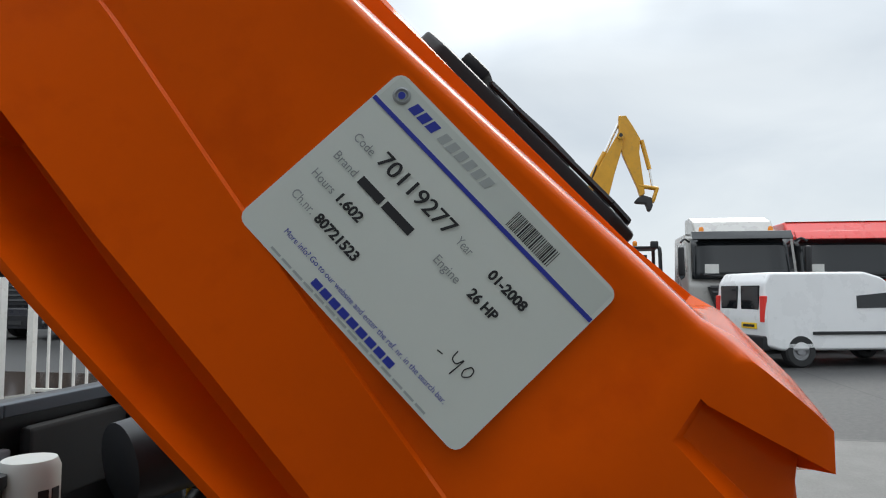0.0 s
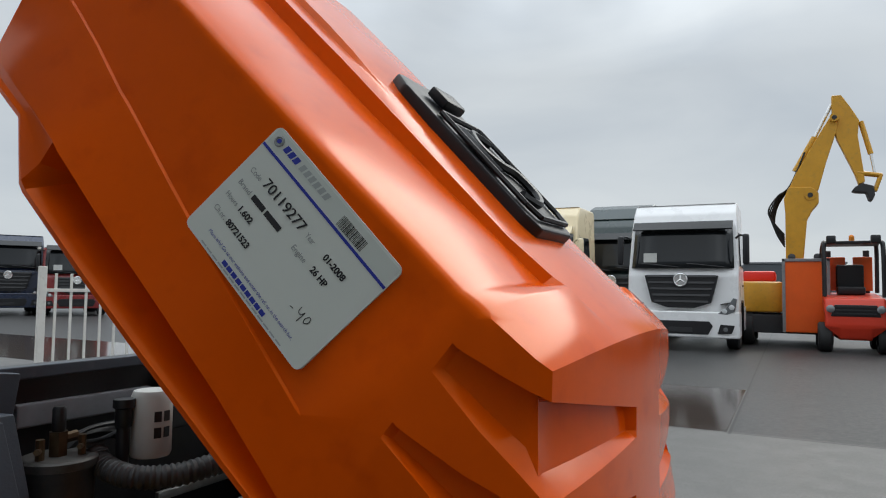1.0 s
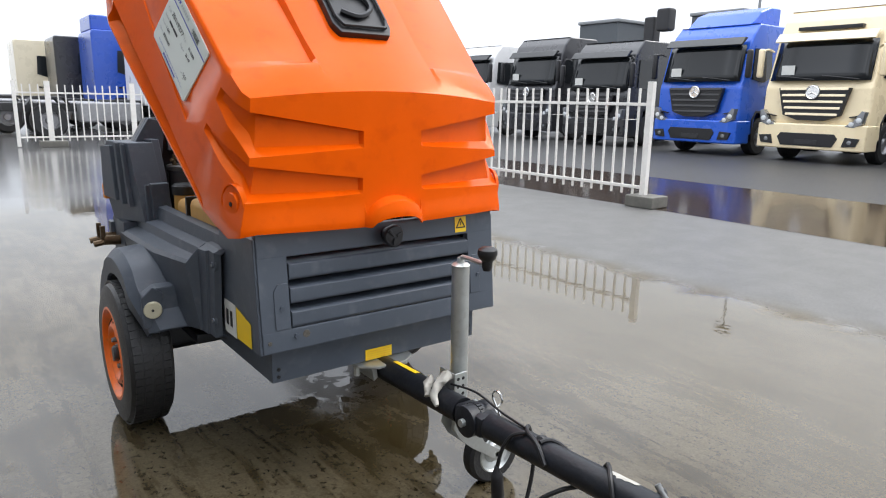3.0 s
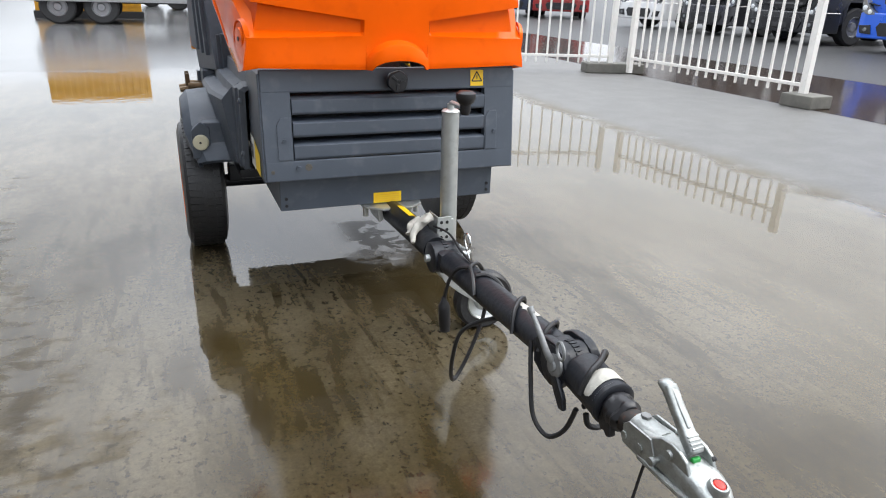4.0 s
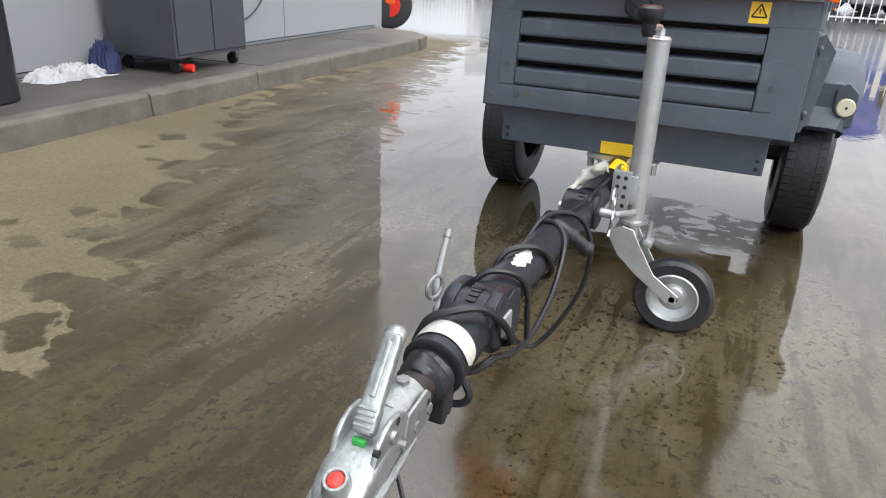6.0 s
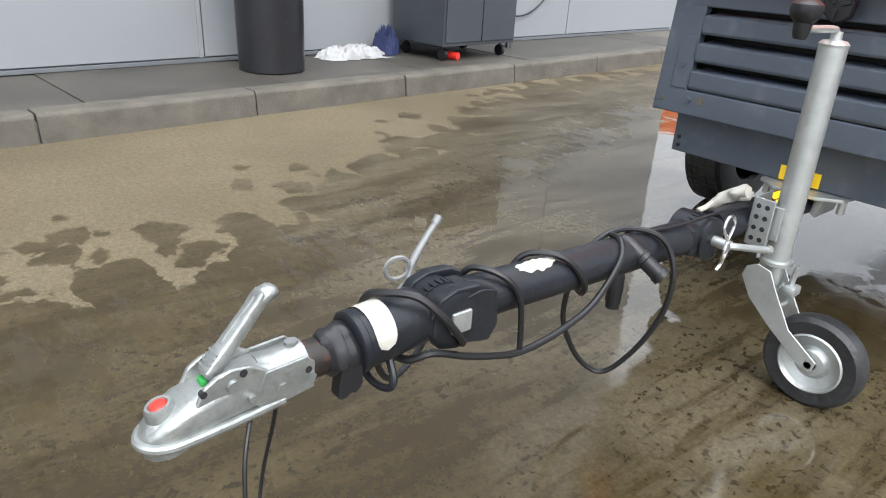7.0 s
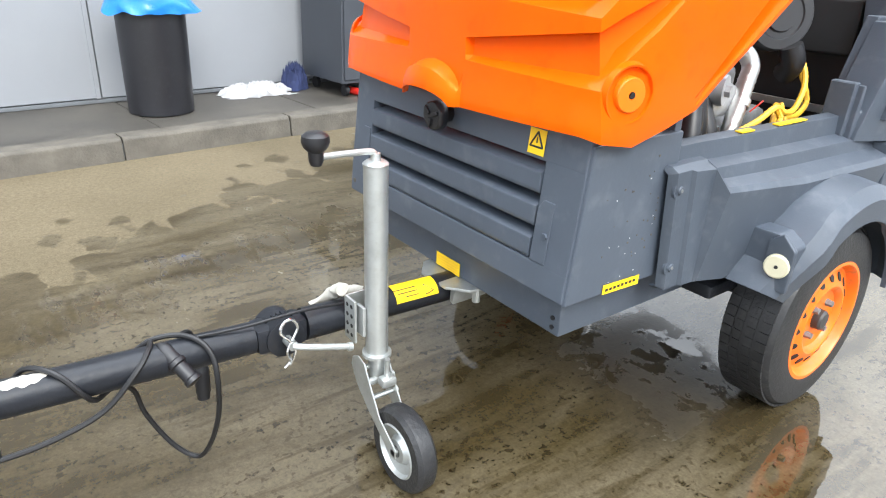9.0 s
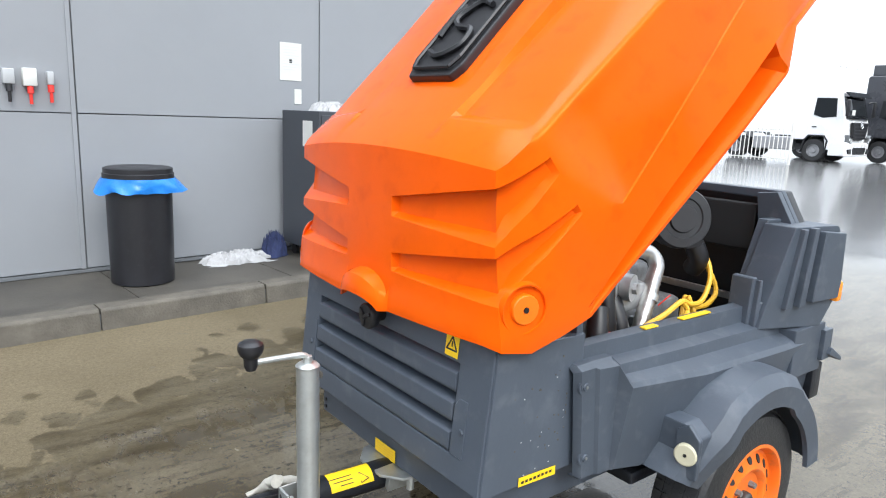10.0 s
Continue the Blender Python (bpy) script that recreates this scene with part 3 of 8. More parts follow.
def hood_shell():
    bm = bmesh.new()
    xs = [0.0, 0.03, 0.055, 0.075, 0.088, 0.096, 0.102, 0.108, 0.116, 0.145, 0.153, 0.19, 0.197, 0.206, 0.225, 0.28, 0.33, 0.38, 0.418]
    xs = [-v for v in xs[:0:-1]] + xs
    cols = []          # each column: list of points from the rim up
    tops = []
    for side in (-1, 1):
        out = []
        for i, (la, lb, ua, ub) in enumerate(FLANK):
            d = GILL * GILL_DEPTH[i] if i < 5 else 0.0
            if i < 6:
                f2 = (gill_at(i, 0.252, 0.515), gill_at(i, 0.521, 0.575))
                f1 = (gill_at(i, 0.581, 0.765), gill_at(i, 0.903, 0.87))
            else:
                seam = table([(0.386, -0.042), (0.95, 0.037), (1.15, 0.072), (1.3, 0.09)], la)
                f2 = ((seam - lb) / (ub - lb), (seam - lb) / (ub - lb) + 0.01)
                f1 = (0.8, 0.804)
            # undercut above the rim, deeper towards the back, and the rim flared out below it
            edge = table([(0.12, -0.165), (0.28, -0.148), (0.5, -0.12), (0.8, -0.1), (0.95, -0.082), (1.1, -0.09)], la)
            fr = max(0.06, (edge - lb) / (ub - lb))
            flare = table([(0.115, 0.0), (0.5, 0.026), (0.93, 0.058), (0.951, 0.056), (1.047, 0.042), (1.172, 0.036)], la)
            rec = table([(0.115, 0.0), (0.25, 0.022), (0.6, 0.055), (0.93, 0.085), (0.951, 0.0)], la)
            inset = 0.0045 if i >= 7 else 0.0
            rows = [(0, -flare), (0.022, -flare), (fr * 0.5, rec - flare * 0.85), (fr, rec - flare * 0.85), (fr + 0.006, -flare * 0.85), (f2[0], 0), (lerp(*f2, 0.22), d * 0.8), (f2[1] - 0.002, max(inset, d)),
                    (f2[1], inset), (lerp(f2[1], f1[0], 0.5), inset), (f1[0], inset), (lerp(*f1, 0.22), max(inset, d * 0.8)), (f1[1] - 0.002, max(inset, d)), (f1[1], inset),
                    (lerp(f1[1], 1, 0.6), inset), (1, 0)]
            if i < 3:
                rows[1:5] = [(f2[0] * t, 0) for t in (0.2, 0.4, 0.6, 0.8)]
            line = []
            for f, dd in rows:
                a, b = lerp(la, ua, f), lerp(lb, ub, f)
                x = flank_x(a, b, i)
                p = opened(a, b, side * (x - dd * (0.7 if i == 0 else 1)))
                if i == 0:
                    p.y += dd * 0.7
                line.append(p)
            out.append(line)
        cols.append(out)
    front = []
    for x in xs:
        ax = abs(x)
        k = max(0.0, min(1.0, (ax - 0.112) / (CORNER_X - 0.112)))
        arch = max(0.0, 1 - (ax / 0.1) ** 2)
        hole = max(0.0, 1 - (ax / 0.085) ** 2)
        zb = 0.906 + 0.034 * math.sqrt(hole) - 0.008 * (1 - ax / CORNER_X)
        zt = 1.296 + 0.03 * (1 - (ax / CORNER_X) ** 2)
        l2, u2 = lerp(G2_IN[0], G2_OUT[0], k), lerp(G2_IN[1], G2_OUT[1], k)
        l1, u1 = lerp(G1_IN[0], G1_OUT[0], k), lerp(G1_IN[1], G1_OUT[1], k)
        d = 0.0 if ax < 0.112 else lerp(0.02, GILL, k)
        swell = 0.046 * math.sqrt(arch)
        if arch > 0:
            dome = max(zb + 0.006, 0.915 + 0.078 * math.sqrt(arch))
            rows = [(zb, -swell), (lerp(zb, dome, 0.5), -swell), (lerp(zb, dome, 0.82), -swell * 0.88), (dome - 0.002, -swell * 0.5), (dome + 0.003, 0)]
        else:
            rows = [(zb + (l2 - zb) * t, 0) for t in (0, 0.2, 0.4, 0.6, 0.8)]
        rows += [(l2, 0), (lerp(l2, u2, 0.22), d * 0.8), (u2 - 0.001, d), (u2, 0), ((u2 + l1) / 2, 0), (l1, 0), (lerp(l1, u1, 0.22), d * 0.8), (u1 - 0.001, d), (u1, 0), (lerp(u1, zt, 0.6), 0), (zt, 0)]
        line = []
        for z, dd in rows:
            y = front_y(x) + dd
            y -= 0.008 * max(0.0, min(1.0, (0.975 - z) / 0.06))
            line.append(Vector((x * corner_x(z) / CORNER_X, y, z)))
        front.append(line)
    columns = cols[0][::-1] + front + cols[1]
    grid(bm, columns)
    # the lid's top: across between the shoulders, station by station
    tops.append([c[-1] for c in [cols[0][0]] + front + [cols[1][0]]])
    for i, (la, lb, ua, ub) in enumerate(FLANK):
        if i == 0:
            continue
        xr = flank_x(ua, ub, i)
        line = []
        for x in [-CORNER_X] + xs + [CORNER_X]:
            q = x / CORNER_X
            px = q * xr if i else x
            s = max(0.0, 1 - abs(q) ** 2.4)
            crown = table([(0.178, 0.303), (0.4, 0.304), (0.9, 0.3), (1.35, 0.285)], ua)
            b = ub + (crown - ub) * s
            if abs(x) < 0.2:
                b -= 0.02 * max(0.0, min(1.0, (ua - 0.21) / 0.22))
            else:
                b = lerp(b, ub + 0.026 * (1 - abs(q) ** 3.5), max(0.0, min(1.0, (ua - 0.295) / 0.03)))
            if abs(x) < 0.15:
                b += 0.012 * max(0.0, min(1.0, (ua - 0.85) / 0.15))
            line.append(opened(ua, b, px))
        tops.append(line)
    grid(bm, tops)
    # the back wall of the lid
    la, lb, ua, ub = FLANK[-1]
    back = [tops[-1]]
    for t in (0.5, 1.0):
        back.append([lerp(p, opened(la + 0.01, lerp(ub, lb, t), p.x * lerp(1.0, 1.05, t)), t) for p in tops[-1]])
    grid(bm, back)
    ridge = [c[i][-1].copy() for c in cols for i in range(4, len(FLANK))]
    bmesh.ops.remove_doubles(bm, verts=bm.verts, dist=0.0006)
    # rounded shoulders
    near = {v for v in bm.verts if any((v.co - p).length < 0.002 for p in ridge)}
    es = [e for e in bm.edges if e.verts[0] in near and e.verts[1] in near and abs(e.verts[0].co.x - e.verts[1].co.x) < 0.1]
    bmesh.ops.recalc_face_normals(bm, faces=bm.faces)
    bmesh.ops.bevel(bm, geom=es, offset=0.014, segments=4, affect="EDGES", profile=0.5)
    return bm


hood = part("hood", hood_shell(), M_ORANGE, comp, "glossy orange moulded hood, tipped up", 30)
sol = hood.modifiers.new("shell", "SOLIDIFY")
sol.thickness, sol.offset = 0.006, -1
bev = hood.modifiers.new("soft_edges", "BEVEL")
hood.location.x = -0.008
bev.width, bev.segments, bev.limit_method, bev.angle_limit = 0.004, 2, "ANGLE", radians(30)

# hinge discs
for s in (-1, 1):
    bm = bmesh.new()
    c = Vector((s * 0.503 + 0.004, HINGE_Y, HINGE_Z))
    ax = Vector((s, -0.2, -0.03))
    lathe(bm, [(0.036, -0.02), (0.0355, 0.002), (0.033, 0.0055), (0.008, 0.006), (0.007, 0.003)], c, ax, 28)
    ring = bmesh.new()
    lathe(ring, [(0.052, -0.012), (0.055, 0.001), (0.059, 0.002), (0.064, -0.012)], c, ax, 32, ring=True)
    part("hinge_dish", ring, M_ORANGE, hood)
    disc = part("hinge_disc", bm, M_CAP if s > 0 else M_ORANGE, hood, "round orange hinge cap")
    bm = bmesh.new()
    cyl(bm, c + ax * 0.002, c + ax * 0.0078, 0.0065, n=10)
    part("bolt_hole", bm, M_BLACK, hood)

# black plate let into the lid
bm = bmesh.new()
plate = [(-0.088, 0.43), (0.1, 0.43), (0.118, 0.47), (0.118, 0.86), (0.1, 0.905), (-0.088, 0.905), (-0.106, 0.86), (-0.106, 0.47)]
prism(bm, plate, "z", 0.268, 0.306, 0.008)
lid_m = Matrix.Translation((0, HINGE_Y, HINGE_Z)) @ Matrix.Rotation(OPEN, 4, "X")
bmesh.ops.transform(bm, matrix=lid_m, verts=bm.verts)
part("badge_plate", bm, M_BLACK, hood, "black plastic plate with raised emblem shapes")
bm = bmesh.new()
inner = [(-0.073, 0.455), (0.085, 0.455), (0.1, 0.49), (0.1, 0.76), (-0.088, 0.76), (-0.088, 0.49)]
for k in range(6):
    (x0, y0), (x1, y1) = inner[k], inner[(k + 1) % 6]
    cyl(bm, (x0, y0, 0.314), (x1, y1, 0.314), 0.006, n=6)
box(bm, (-0.045, 0.79, 0.31), (0.045, 0.845, 0.334), 0.006)
tube(bm, [(-0.06, 0.52, 0.315), (0.0, 0.5, 0.316), (0.06, 0.54, 0.315), (0.05, 0.6, 0.316), (-0.02, 0.62, 0.316), (-0.05, 0.66, 0.316), (0, 0.72, 0.315), (0.06, 0.7, 0.315)], 0.009, 6)
tube(bm, [(-0.07, 0.58, 0.315), (-0.075, 0.64, 0.316), (-0.06, 0.71, 0.315)], 0.008, 6)
bmesh.ops.transform(bm, matrix=lid_m, verts=bm.verts)
part("emblem", bm, M_BLACK, hood)

# sales sticker on the flank facing the building
ex = (opened(0.4, 0.1, -flank_x(0.4, 0.1, 7)) - opened(0.7, 0.1, -flank_x(0.7, 0.1, 8))).normalized()
ey = (opened(0.55, 0.2, -flank_x(0.55, 0.2, 7)) - opened(0.55, 0.0, -flank_x(0.55, 0.0, 7)))
ey = (ey - ex * ey.dot(ex)).normalized()
ez = ex.cross(ey)
mid = opened(0.552, 0.098, -flank_x(0.552, 0.098, 8) + 0.008)
ST = Matrix((( ex.x, ey.x, ez.x, mid.x), (ex.y, ey.y, ez.y, mid.y), (ex.z, ey.z, ez.z, mid.z), (0, 0, 0, 1)))
SW, SH, ZS = 0.149, 0.105, 0.0075


def rounded(w, h, r, n=5):
    pts = []
    for cx, cy, a0 in ((w - r, h - r, 0), (-w + r, h - r, 90), (-w + r, -h + r, 180), (w - r, -h + r, 270)):
        for i in range(n):
            a = radians(a0 + 90 * i / (n - 1))
            pts.append((cx + r * math.cos(a), cy + r * math.sin(a)))
    return pts


bm = bmesh.new()
prism(bm, rounded(SW, SH, 0.011), "z", ZS - 0.006, ZS)
bmesh.ops.transform(bm, matrix=ST, verts=bm.verts)
stick = part("sales_sticker", bm, M_STICK, hood, "pale grey A4 sales sticker with printed data")


def on_sticker(name, x0, y0, x1, y1, material, lift=0.0006, slant=0.0):
    b = bmesh.new()
    vs = [b.verts.new(ST @ Vector((x, y, ZS + lift))) for x, y in ((x0, y0), (x1, y0), (x1 + slant, y1), (x0 + slant, y1))]
    b.faces.new(vs)
    return part(name, b, material, stick, fix=False)


def words(text, x, y, size, material, bold=0.0, width=0.0):
    lettering(text, size, material, ST @ pose(x, y, ZS + 0.0008), stick, bold=bold, width=width)


on_sticker("band", -SW + 0.004, 0.07, SW - 0.004, SH - 0.004, M_STICK2, 0.0003)
on_sticker("blue_line", -SW + 0.001, 0.066, SW - 0.001, 0.0705, M_BLUEINK)
# emblem drawn as plain shapes
b2 = bmesh.new()
tube(b2, [ST @ Vector((-0.13 + 0.007 * math.cos(t), 0.088 + 0.007 * math.sin(t), ZS)) for t in (i * math.tau / 10 for i in range(10))], 0.0022, 5, 3, closed=True)
part("emblem_ring", b2, M_GREYINK, stick)
b2 = bmesh.new()
cyl(b2, ST @ Vector((-0.13, 0.088, ZS)), ST @ Vector((-0.13, 0.088, ZS + 0.002)), 0.0036, n=12)
part("emblem_dot", b2, M_BLUEINK, stick)
for i in range(3):
    on_sticker("emblem_block", -0.1165 + i * 0.0118, 0.083, -0.107 + i * 0.0118, 0.094, M_BLUEINK, slant=0.003)
for i in range(6):
    on_sticker("emblem_block", -0.076 + i * 0.0117, 0.083, -0.0675 + i * 0.0117, 0.094, M_STICK_PALE, slant=0.003)
rb = random.Random(4)
xb = 0.029
while xb < 0.084:
    w = rb.choice((0.0007, 0.001, 0.0017))
    on_sticker("barcode_bar", xb, 0.0735, xb + w, 0.0915, M_INK)
    xb += w + rb.choice((0.0007, 0.0009, 0.0014))
words("Code", -0.1307, 0.0253, 0.0128, M_GREYINK, 0, 0.0245)
words("70119277", -0.0985, 0.0253, 0.0232, M_INK, 0, 0.098)
lettering("70119277", 0.0232, M_INK, ST @ pose(-0.0977, 0.0255, ZS + 0.0011), stick, width=0.098)
words("Brand", -0.1305, -0.0005, 0.0128, M_GREYINK, 0, 0.028)
for x0, x1 in ((-0.0965, -0.0665), (-0.063, -0.026)):
    on_sticker("name_bar", x0, -0.001, x1, 0.0082, M_INK)
words("Hours", -0.132, -0.027, 0.0128, M_GREYINK, 0, 0.0275)
words("1.602", -0.0975, -0.027, 0.0136, M_INK, 0.0005, 0.0305)
words("Ch.nr.", -0.1305, -0.054, 0.0128, M_GREYINK, 0, 0.0275)
words("80721523", -0.098, -0.0545, 0.0136, M_INK, 0.0005, 0.0555)
words("Year", 0.0085, 0.0272, 0.0128, M_GREYINK, 0, 0.0185)
words("01-2008", 0.052, 0.0272, 0.0136, M_INK, 0.0005, 0.0465)
words("Engine", 0.007, 0.0003, 0.0128, M_GREYINK, 0, 0.0305)
words("26 HP", 0.0515, 0.0014, 0.0136, M_INK, 0.0005, 0.0345)
words("More info? Go to our website and enter the ref. nr. in the search bar.", -0.1075, -0.0828, 0.0082, M_BLUEINK, 0, 0.2165)
for i in range(9):
    on_sticker("web_bar", -0.055 + i * 0.0122, -0.0967, -0.0448 + i * 0.0122, -0.0895, M_BLUEINK)
for i in range(14):
    on_sticker("small_print", -0.105 + i * 0.0151, -0.1015, -0.0925 + i * 0.0151, -0.0992, M_STICK_PALE)
b2 = bmesh.new()
for stroke in ([(0.07, -0.053), (0.076, -0.052)], [(0.084, -0.04), (0.085, -0.048), (0.091, -0.049), (0.094, -0.042), (0.093, -0.06)],
               [(0.103, -0.041), (0.1, -0.048), (0.103, -0.053), (0.108, -0.048), (0.107, -0.042), (0.103, -0.041)]):
    tube(b2, [ST @ Vector((x, y, ZS)) for x, y in stroke], 0.0007, 5, 4)
part("handwriting", b2, M_INK, stick)

# front panel: a deep surround with a louvred opening, leaning back a little
def lean(y, z):
    return y + 0.1 * max(0.0, z - 0.55)


def leaned(b):
    for v in b.verts:
        v.co.y = lean(v.co.y, v.co.z)
    return b


bm = bmesh.new()
W, Z0, Z1 = 0.463, 0.523, 0.902
OX0, OX1, OZ0, OZ1 = -0.366, 0.346, 0.598, 0.822
box(bm, (-W, 0, OZ1), (W, 0.03, Z1 - 0.004), 0.006)
box(bm, (-W, 0.0005, Z0 + 0.004), (W, 0.03, OZ0), 0.006)
box(bm, (-W, 0.001, OZ0 - 0.005), (OX0, 0.03, OZ1 + 0.005), 0.003)
box(bm, (OX1, 0.001, OZ0 - 0.005), (W, 0.03, OZ1 + 0.005), 0.003)
part("front_panel", leaned(bm), M_GREY, comp, "grey steel front panel")
# folded flange round the opening, with the access plate beside it
for x0, x1 in ((OX0 - 0.052, OX0 - 0.004), (OX1 + 0.004, OX1 + 0.05)):
    bm = bmesh.new()
    prism(bm, [(x0, 0.6), (x0, 0.72), (x0 + 0.014, 0.742), (x1, 0.742), (x1, 0.6)], "y", -0.0025, 0.002, 0.001, 1)
    part("cover_plate", leaned(bm), M_GREY, comp)
# dark sheet put in for the shaded space behind the louvres
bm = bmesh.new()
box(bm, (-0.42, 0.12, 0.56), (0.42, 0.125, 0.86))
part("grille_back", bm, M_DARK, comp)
for k in range(3):
    z = OZ0 + 0.01 + k * 0.075
    bm = bmesh.new()
    prism(bm, [(-0.002, z), (0.002, z - 0.008), (0.07, z + 0.042), (0.066, z + 0.05), (0.004, z + 0.044), (-0.004, z + 0.04)], "x", OX0 + 0.002, OX1 - 0.002, 0.002)
    part("louvre", leaned(bm), M_GREY, comp, "grey pressed steel louvre")
# side boxes of the front body
for s in (-1, 1):
    bm = bmesh.new()
    prism(bm, [(0.006, 0.525), (lean(0.006, 0.884), 0.884), (0.335, 0.884), (0.335, 0.525)], "x", min(s * 0.448, s * 0.47), max(s * 0.448, s * 0.47), 0.004)
    part("side_panel", bm, M_GREY, comp)
bm = bmesh.new()
box(bm, (-0.455, 0.06, 0.87), (-0.37, 0.33, 0.882))
box(bm, (0.37, 0.06, 0.87), (0.455, 0.33, 0.882))
box(bm, (-0.45, 0.06, 0.84), (0.45, 0.08, 0.878))
part("body_top", bm, M_GREY, comp)
bm = bmesh.new()
prism(bm, [(-0.413, 0.402), (0.413, 0.402), (0.413, 0.51), (0.43, 0.53), (-0.43, 0.53), (-0.413, 0.51)], "y", 0.062, 1.5, 0.004)
part("chassis_tray", bm, M_GREY, comp, "grey folded steel chassis tray")
for s in (-1, 1):
    for z in (0.422, 0.447):
        bm = bmesh.new()
        cyl(bm, (s * 0.392, 0.0615, z), (s * 0.392, 0.058, z), 0.006, n=10)
        part("rivet", bm, M_BLACK, comp)
for x, z in ((0.385, 0.665), (-0.395, 0.665), (-0.352, 0.572)):
    bm = bmesh.new()
    cyl(bm, (x, lean(0.003, z), z), (x, lean(-0.007, z), z), 0.009, 0.008, 6)
    part("bolt", bm, M_GREY, comp)
for x, z, r in ((-0.318, 0.573, 0.013), (-0.44, 0.562, 0.007)):
    bm = bmesh.new()
    cyl(bm, (x, lean(0.003, z), z), (x, lean(-0.0008, z), z), r, n=7)
    part("paint_scuff", bm, M_KERB, comp, "pale scuffed paint spot")
rs = random.Random(12)
for k in range(26):
    bm = bmesh.new()
    y, z = rs.gauss(0.2, 0.07), rs.uniform(0.6, 0.84)
    y = max(0.04, min(0.28, y))
    cyl(bm, (0.4695, y, z), (0.4712, y, z), rs.uniform(0.0012, 0.003), n=6)
    part("paint_fleck", bm, M_KERB, comp, "pale paint fleck")
# latch knob: a lobed rubber cap
bm = bmesh.new()
lathe(bm, [(0.02, -0.04), (0.022, -0.012), (0.035, -0.008), (0.038, 0.0), (0.038, 0.014), (0.034, 0.02), (0.012, 0.022)], (-0.006, -0.006, 0.858), (0, -1, 0), 30)
for v in bm.verts:
    t = math.atan2(v.co.z - 0.858, v.co.x + 0.006)
    r = math.hypot(v.co.z - 0.858, v.co.x + 0.006)
    if r > 0.03:
        k = 1 - 0.09 * max(0.0, math.cos(3 * t + 0.6)) ** 2
        v.co.x, v.co.z = -0.006 + (v.co.x + 0.006) * k, 0.858 + (v.co.z - 0.858) * k
knob = part("latch_knob", bm, M_BLACK, comp, "round black rubber latch")
for t in (20, 140, 260):
    bm = bmesh.new()
    box(bm, (0.006, -0.005, 0), (0.03, 0.005, 0.005), 0.002, Matrix.Translation((-0.006, -0.028, 0.858)) @ Matrix.Rotation(radians(90), 4, "X") @ Matrix.Rotation(radians(t), 4, "Z"))
    part("latch_grip", bm, M_BLACK, knob)


def flat_label(name, corners, material, text="", parent=None):
    b = bmesh.new()
    b.faces.new([b.verts.new(c) for c in corners])
    return part(name, b, material, parent or comp, text, fix=False)


tri = flat_label("warning_label", [(x, lean(-0.002, z), z) for x, z in ((0.288, 0.832), (0.339, 0.832), (0.339, 0.888), (0.288, 0.888))], M_YEL, "yellow warning label with a black triangle")
bm = bmesh.new()
tp = [(0.294, 0.849), (0.333, 0.849), (0.3135, 0.882)]
for i in range(3):
    (x0, z0), (x1, z1) = tp[i], tp[(i + 1) % 3]
    cyl(bm, (x0, -0.0025, z0), (x1, -0.0025, z1), 0.0022, n=6)
box(bm, (0.312, -0.0035, 0.857), (0.3155, -0.0025, 0.87))
part("triangle", leaned(bm), M_INK, tri)
lab = flat_label("yellow_label", [(-0.072, 0.0585, 0.405), (0.036, 0.0585, 0.405), (0.036, 0.0585, 0.445), (-0.072, 0.0585, 0.445)], M_YEL, "yellow text label on the tray")
for i in range(4):
    flat_label("text_bar", [(-0.064, 0.0578, 0.411 + i * 0.008), (0.028, 0.0578, 0.411 + i * 0.008), (0.028, 0.0578, 0.413 + i * 0.008), (-0.064, 0.0578, 0.413 + i * 0.008)], M_HOSEY, parent=lab)
lab = flat_label("side_label", [(0.4725, 0.126, 0.525), (0.4725, 0.256, 0.52), (0.4725, 0.256, 0.545), (0.4725, 0.126, 0.55)], M_YEL, "narrow yellow label strip")
for i in range(8):
    y = 0.135 + i * 0.014
    flat_label("text_bar", [(0.4732, y, 0.531), (0.4732, y + 0.009, 0.531), (0.4732, y + 0.009, 0.538), (0.4732, y, 0.538)], M_INK, parent=lab)
rc = random.Random(21)
for i in range(12):
    y, z = rc.uniform(0.1, 0.27), rc.choice((0.6, 0.66, 0.76)) + rc.uniform(-0.05, 0.05)
    w, h = rc.uniform(0.0015, 0.0035), rc.uniform(0.0015, 0.005)
    flat_label("paint_chip", [(0.4728, y, z), (0.4728, y + w, z + 0.001), (0.4728, y + w, z + h), (0.4728, y - 0.001, z + h)], M_WHITE)
lab = flat_label("pictogram_label", [(-0.4725, 0.308, 0.525), (-0.4725, 0.2, 0.525), (-0.4725, 0.2, 0.64), (-0.4725, 0.308, 0.64)], M_WHITE, "white and yellow pictogram label")
flat_label("yellow_field", [(-0.4725, 0.196, 0.53), (-0.4725, 0.07, 0.53), (-0.4725, 0.07, 0.61), (-0.4725, 0.196, 0.637)], M_YEL, parent=lab)
for i in range(2):
    y = 0.29 - i * 0.035
    flat_label("pictogram", [(-0.4735, y, 0.555), (-0.4735, y - 0.022, 0.555), (-0.4735, y - 0.022, 0.61), (-0.4735, y, 0.61)], M_INK, parent=lab)

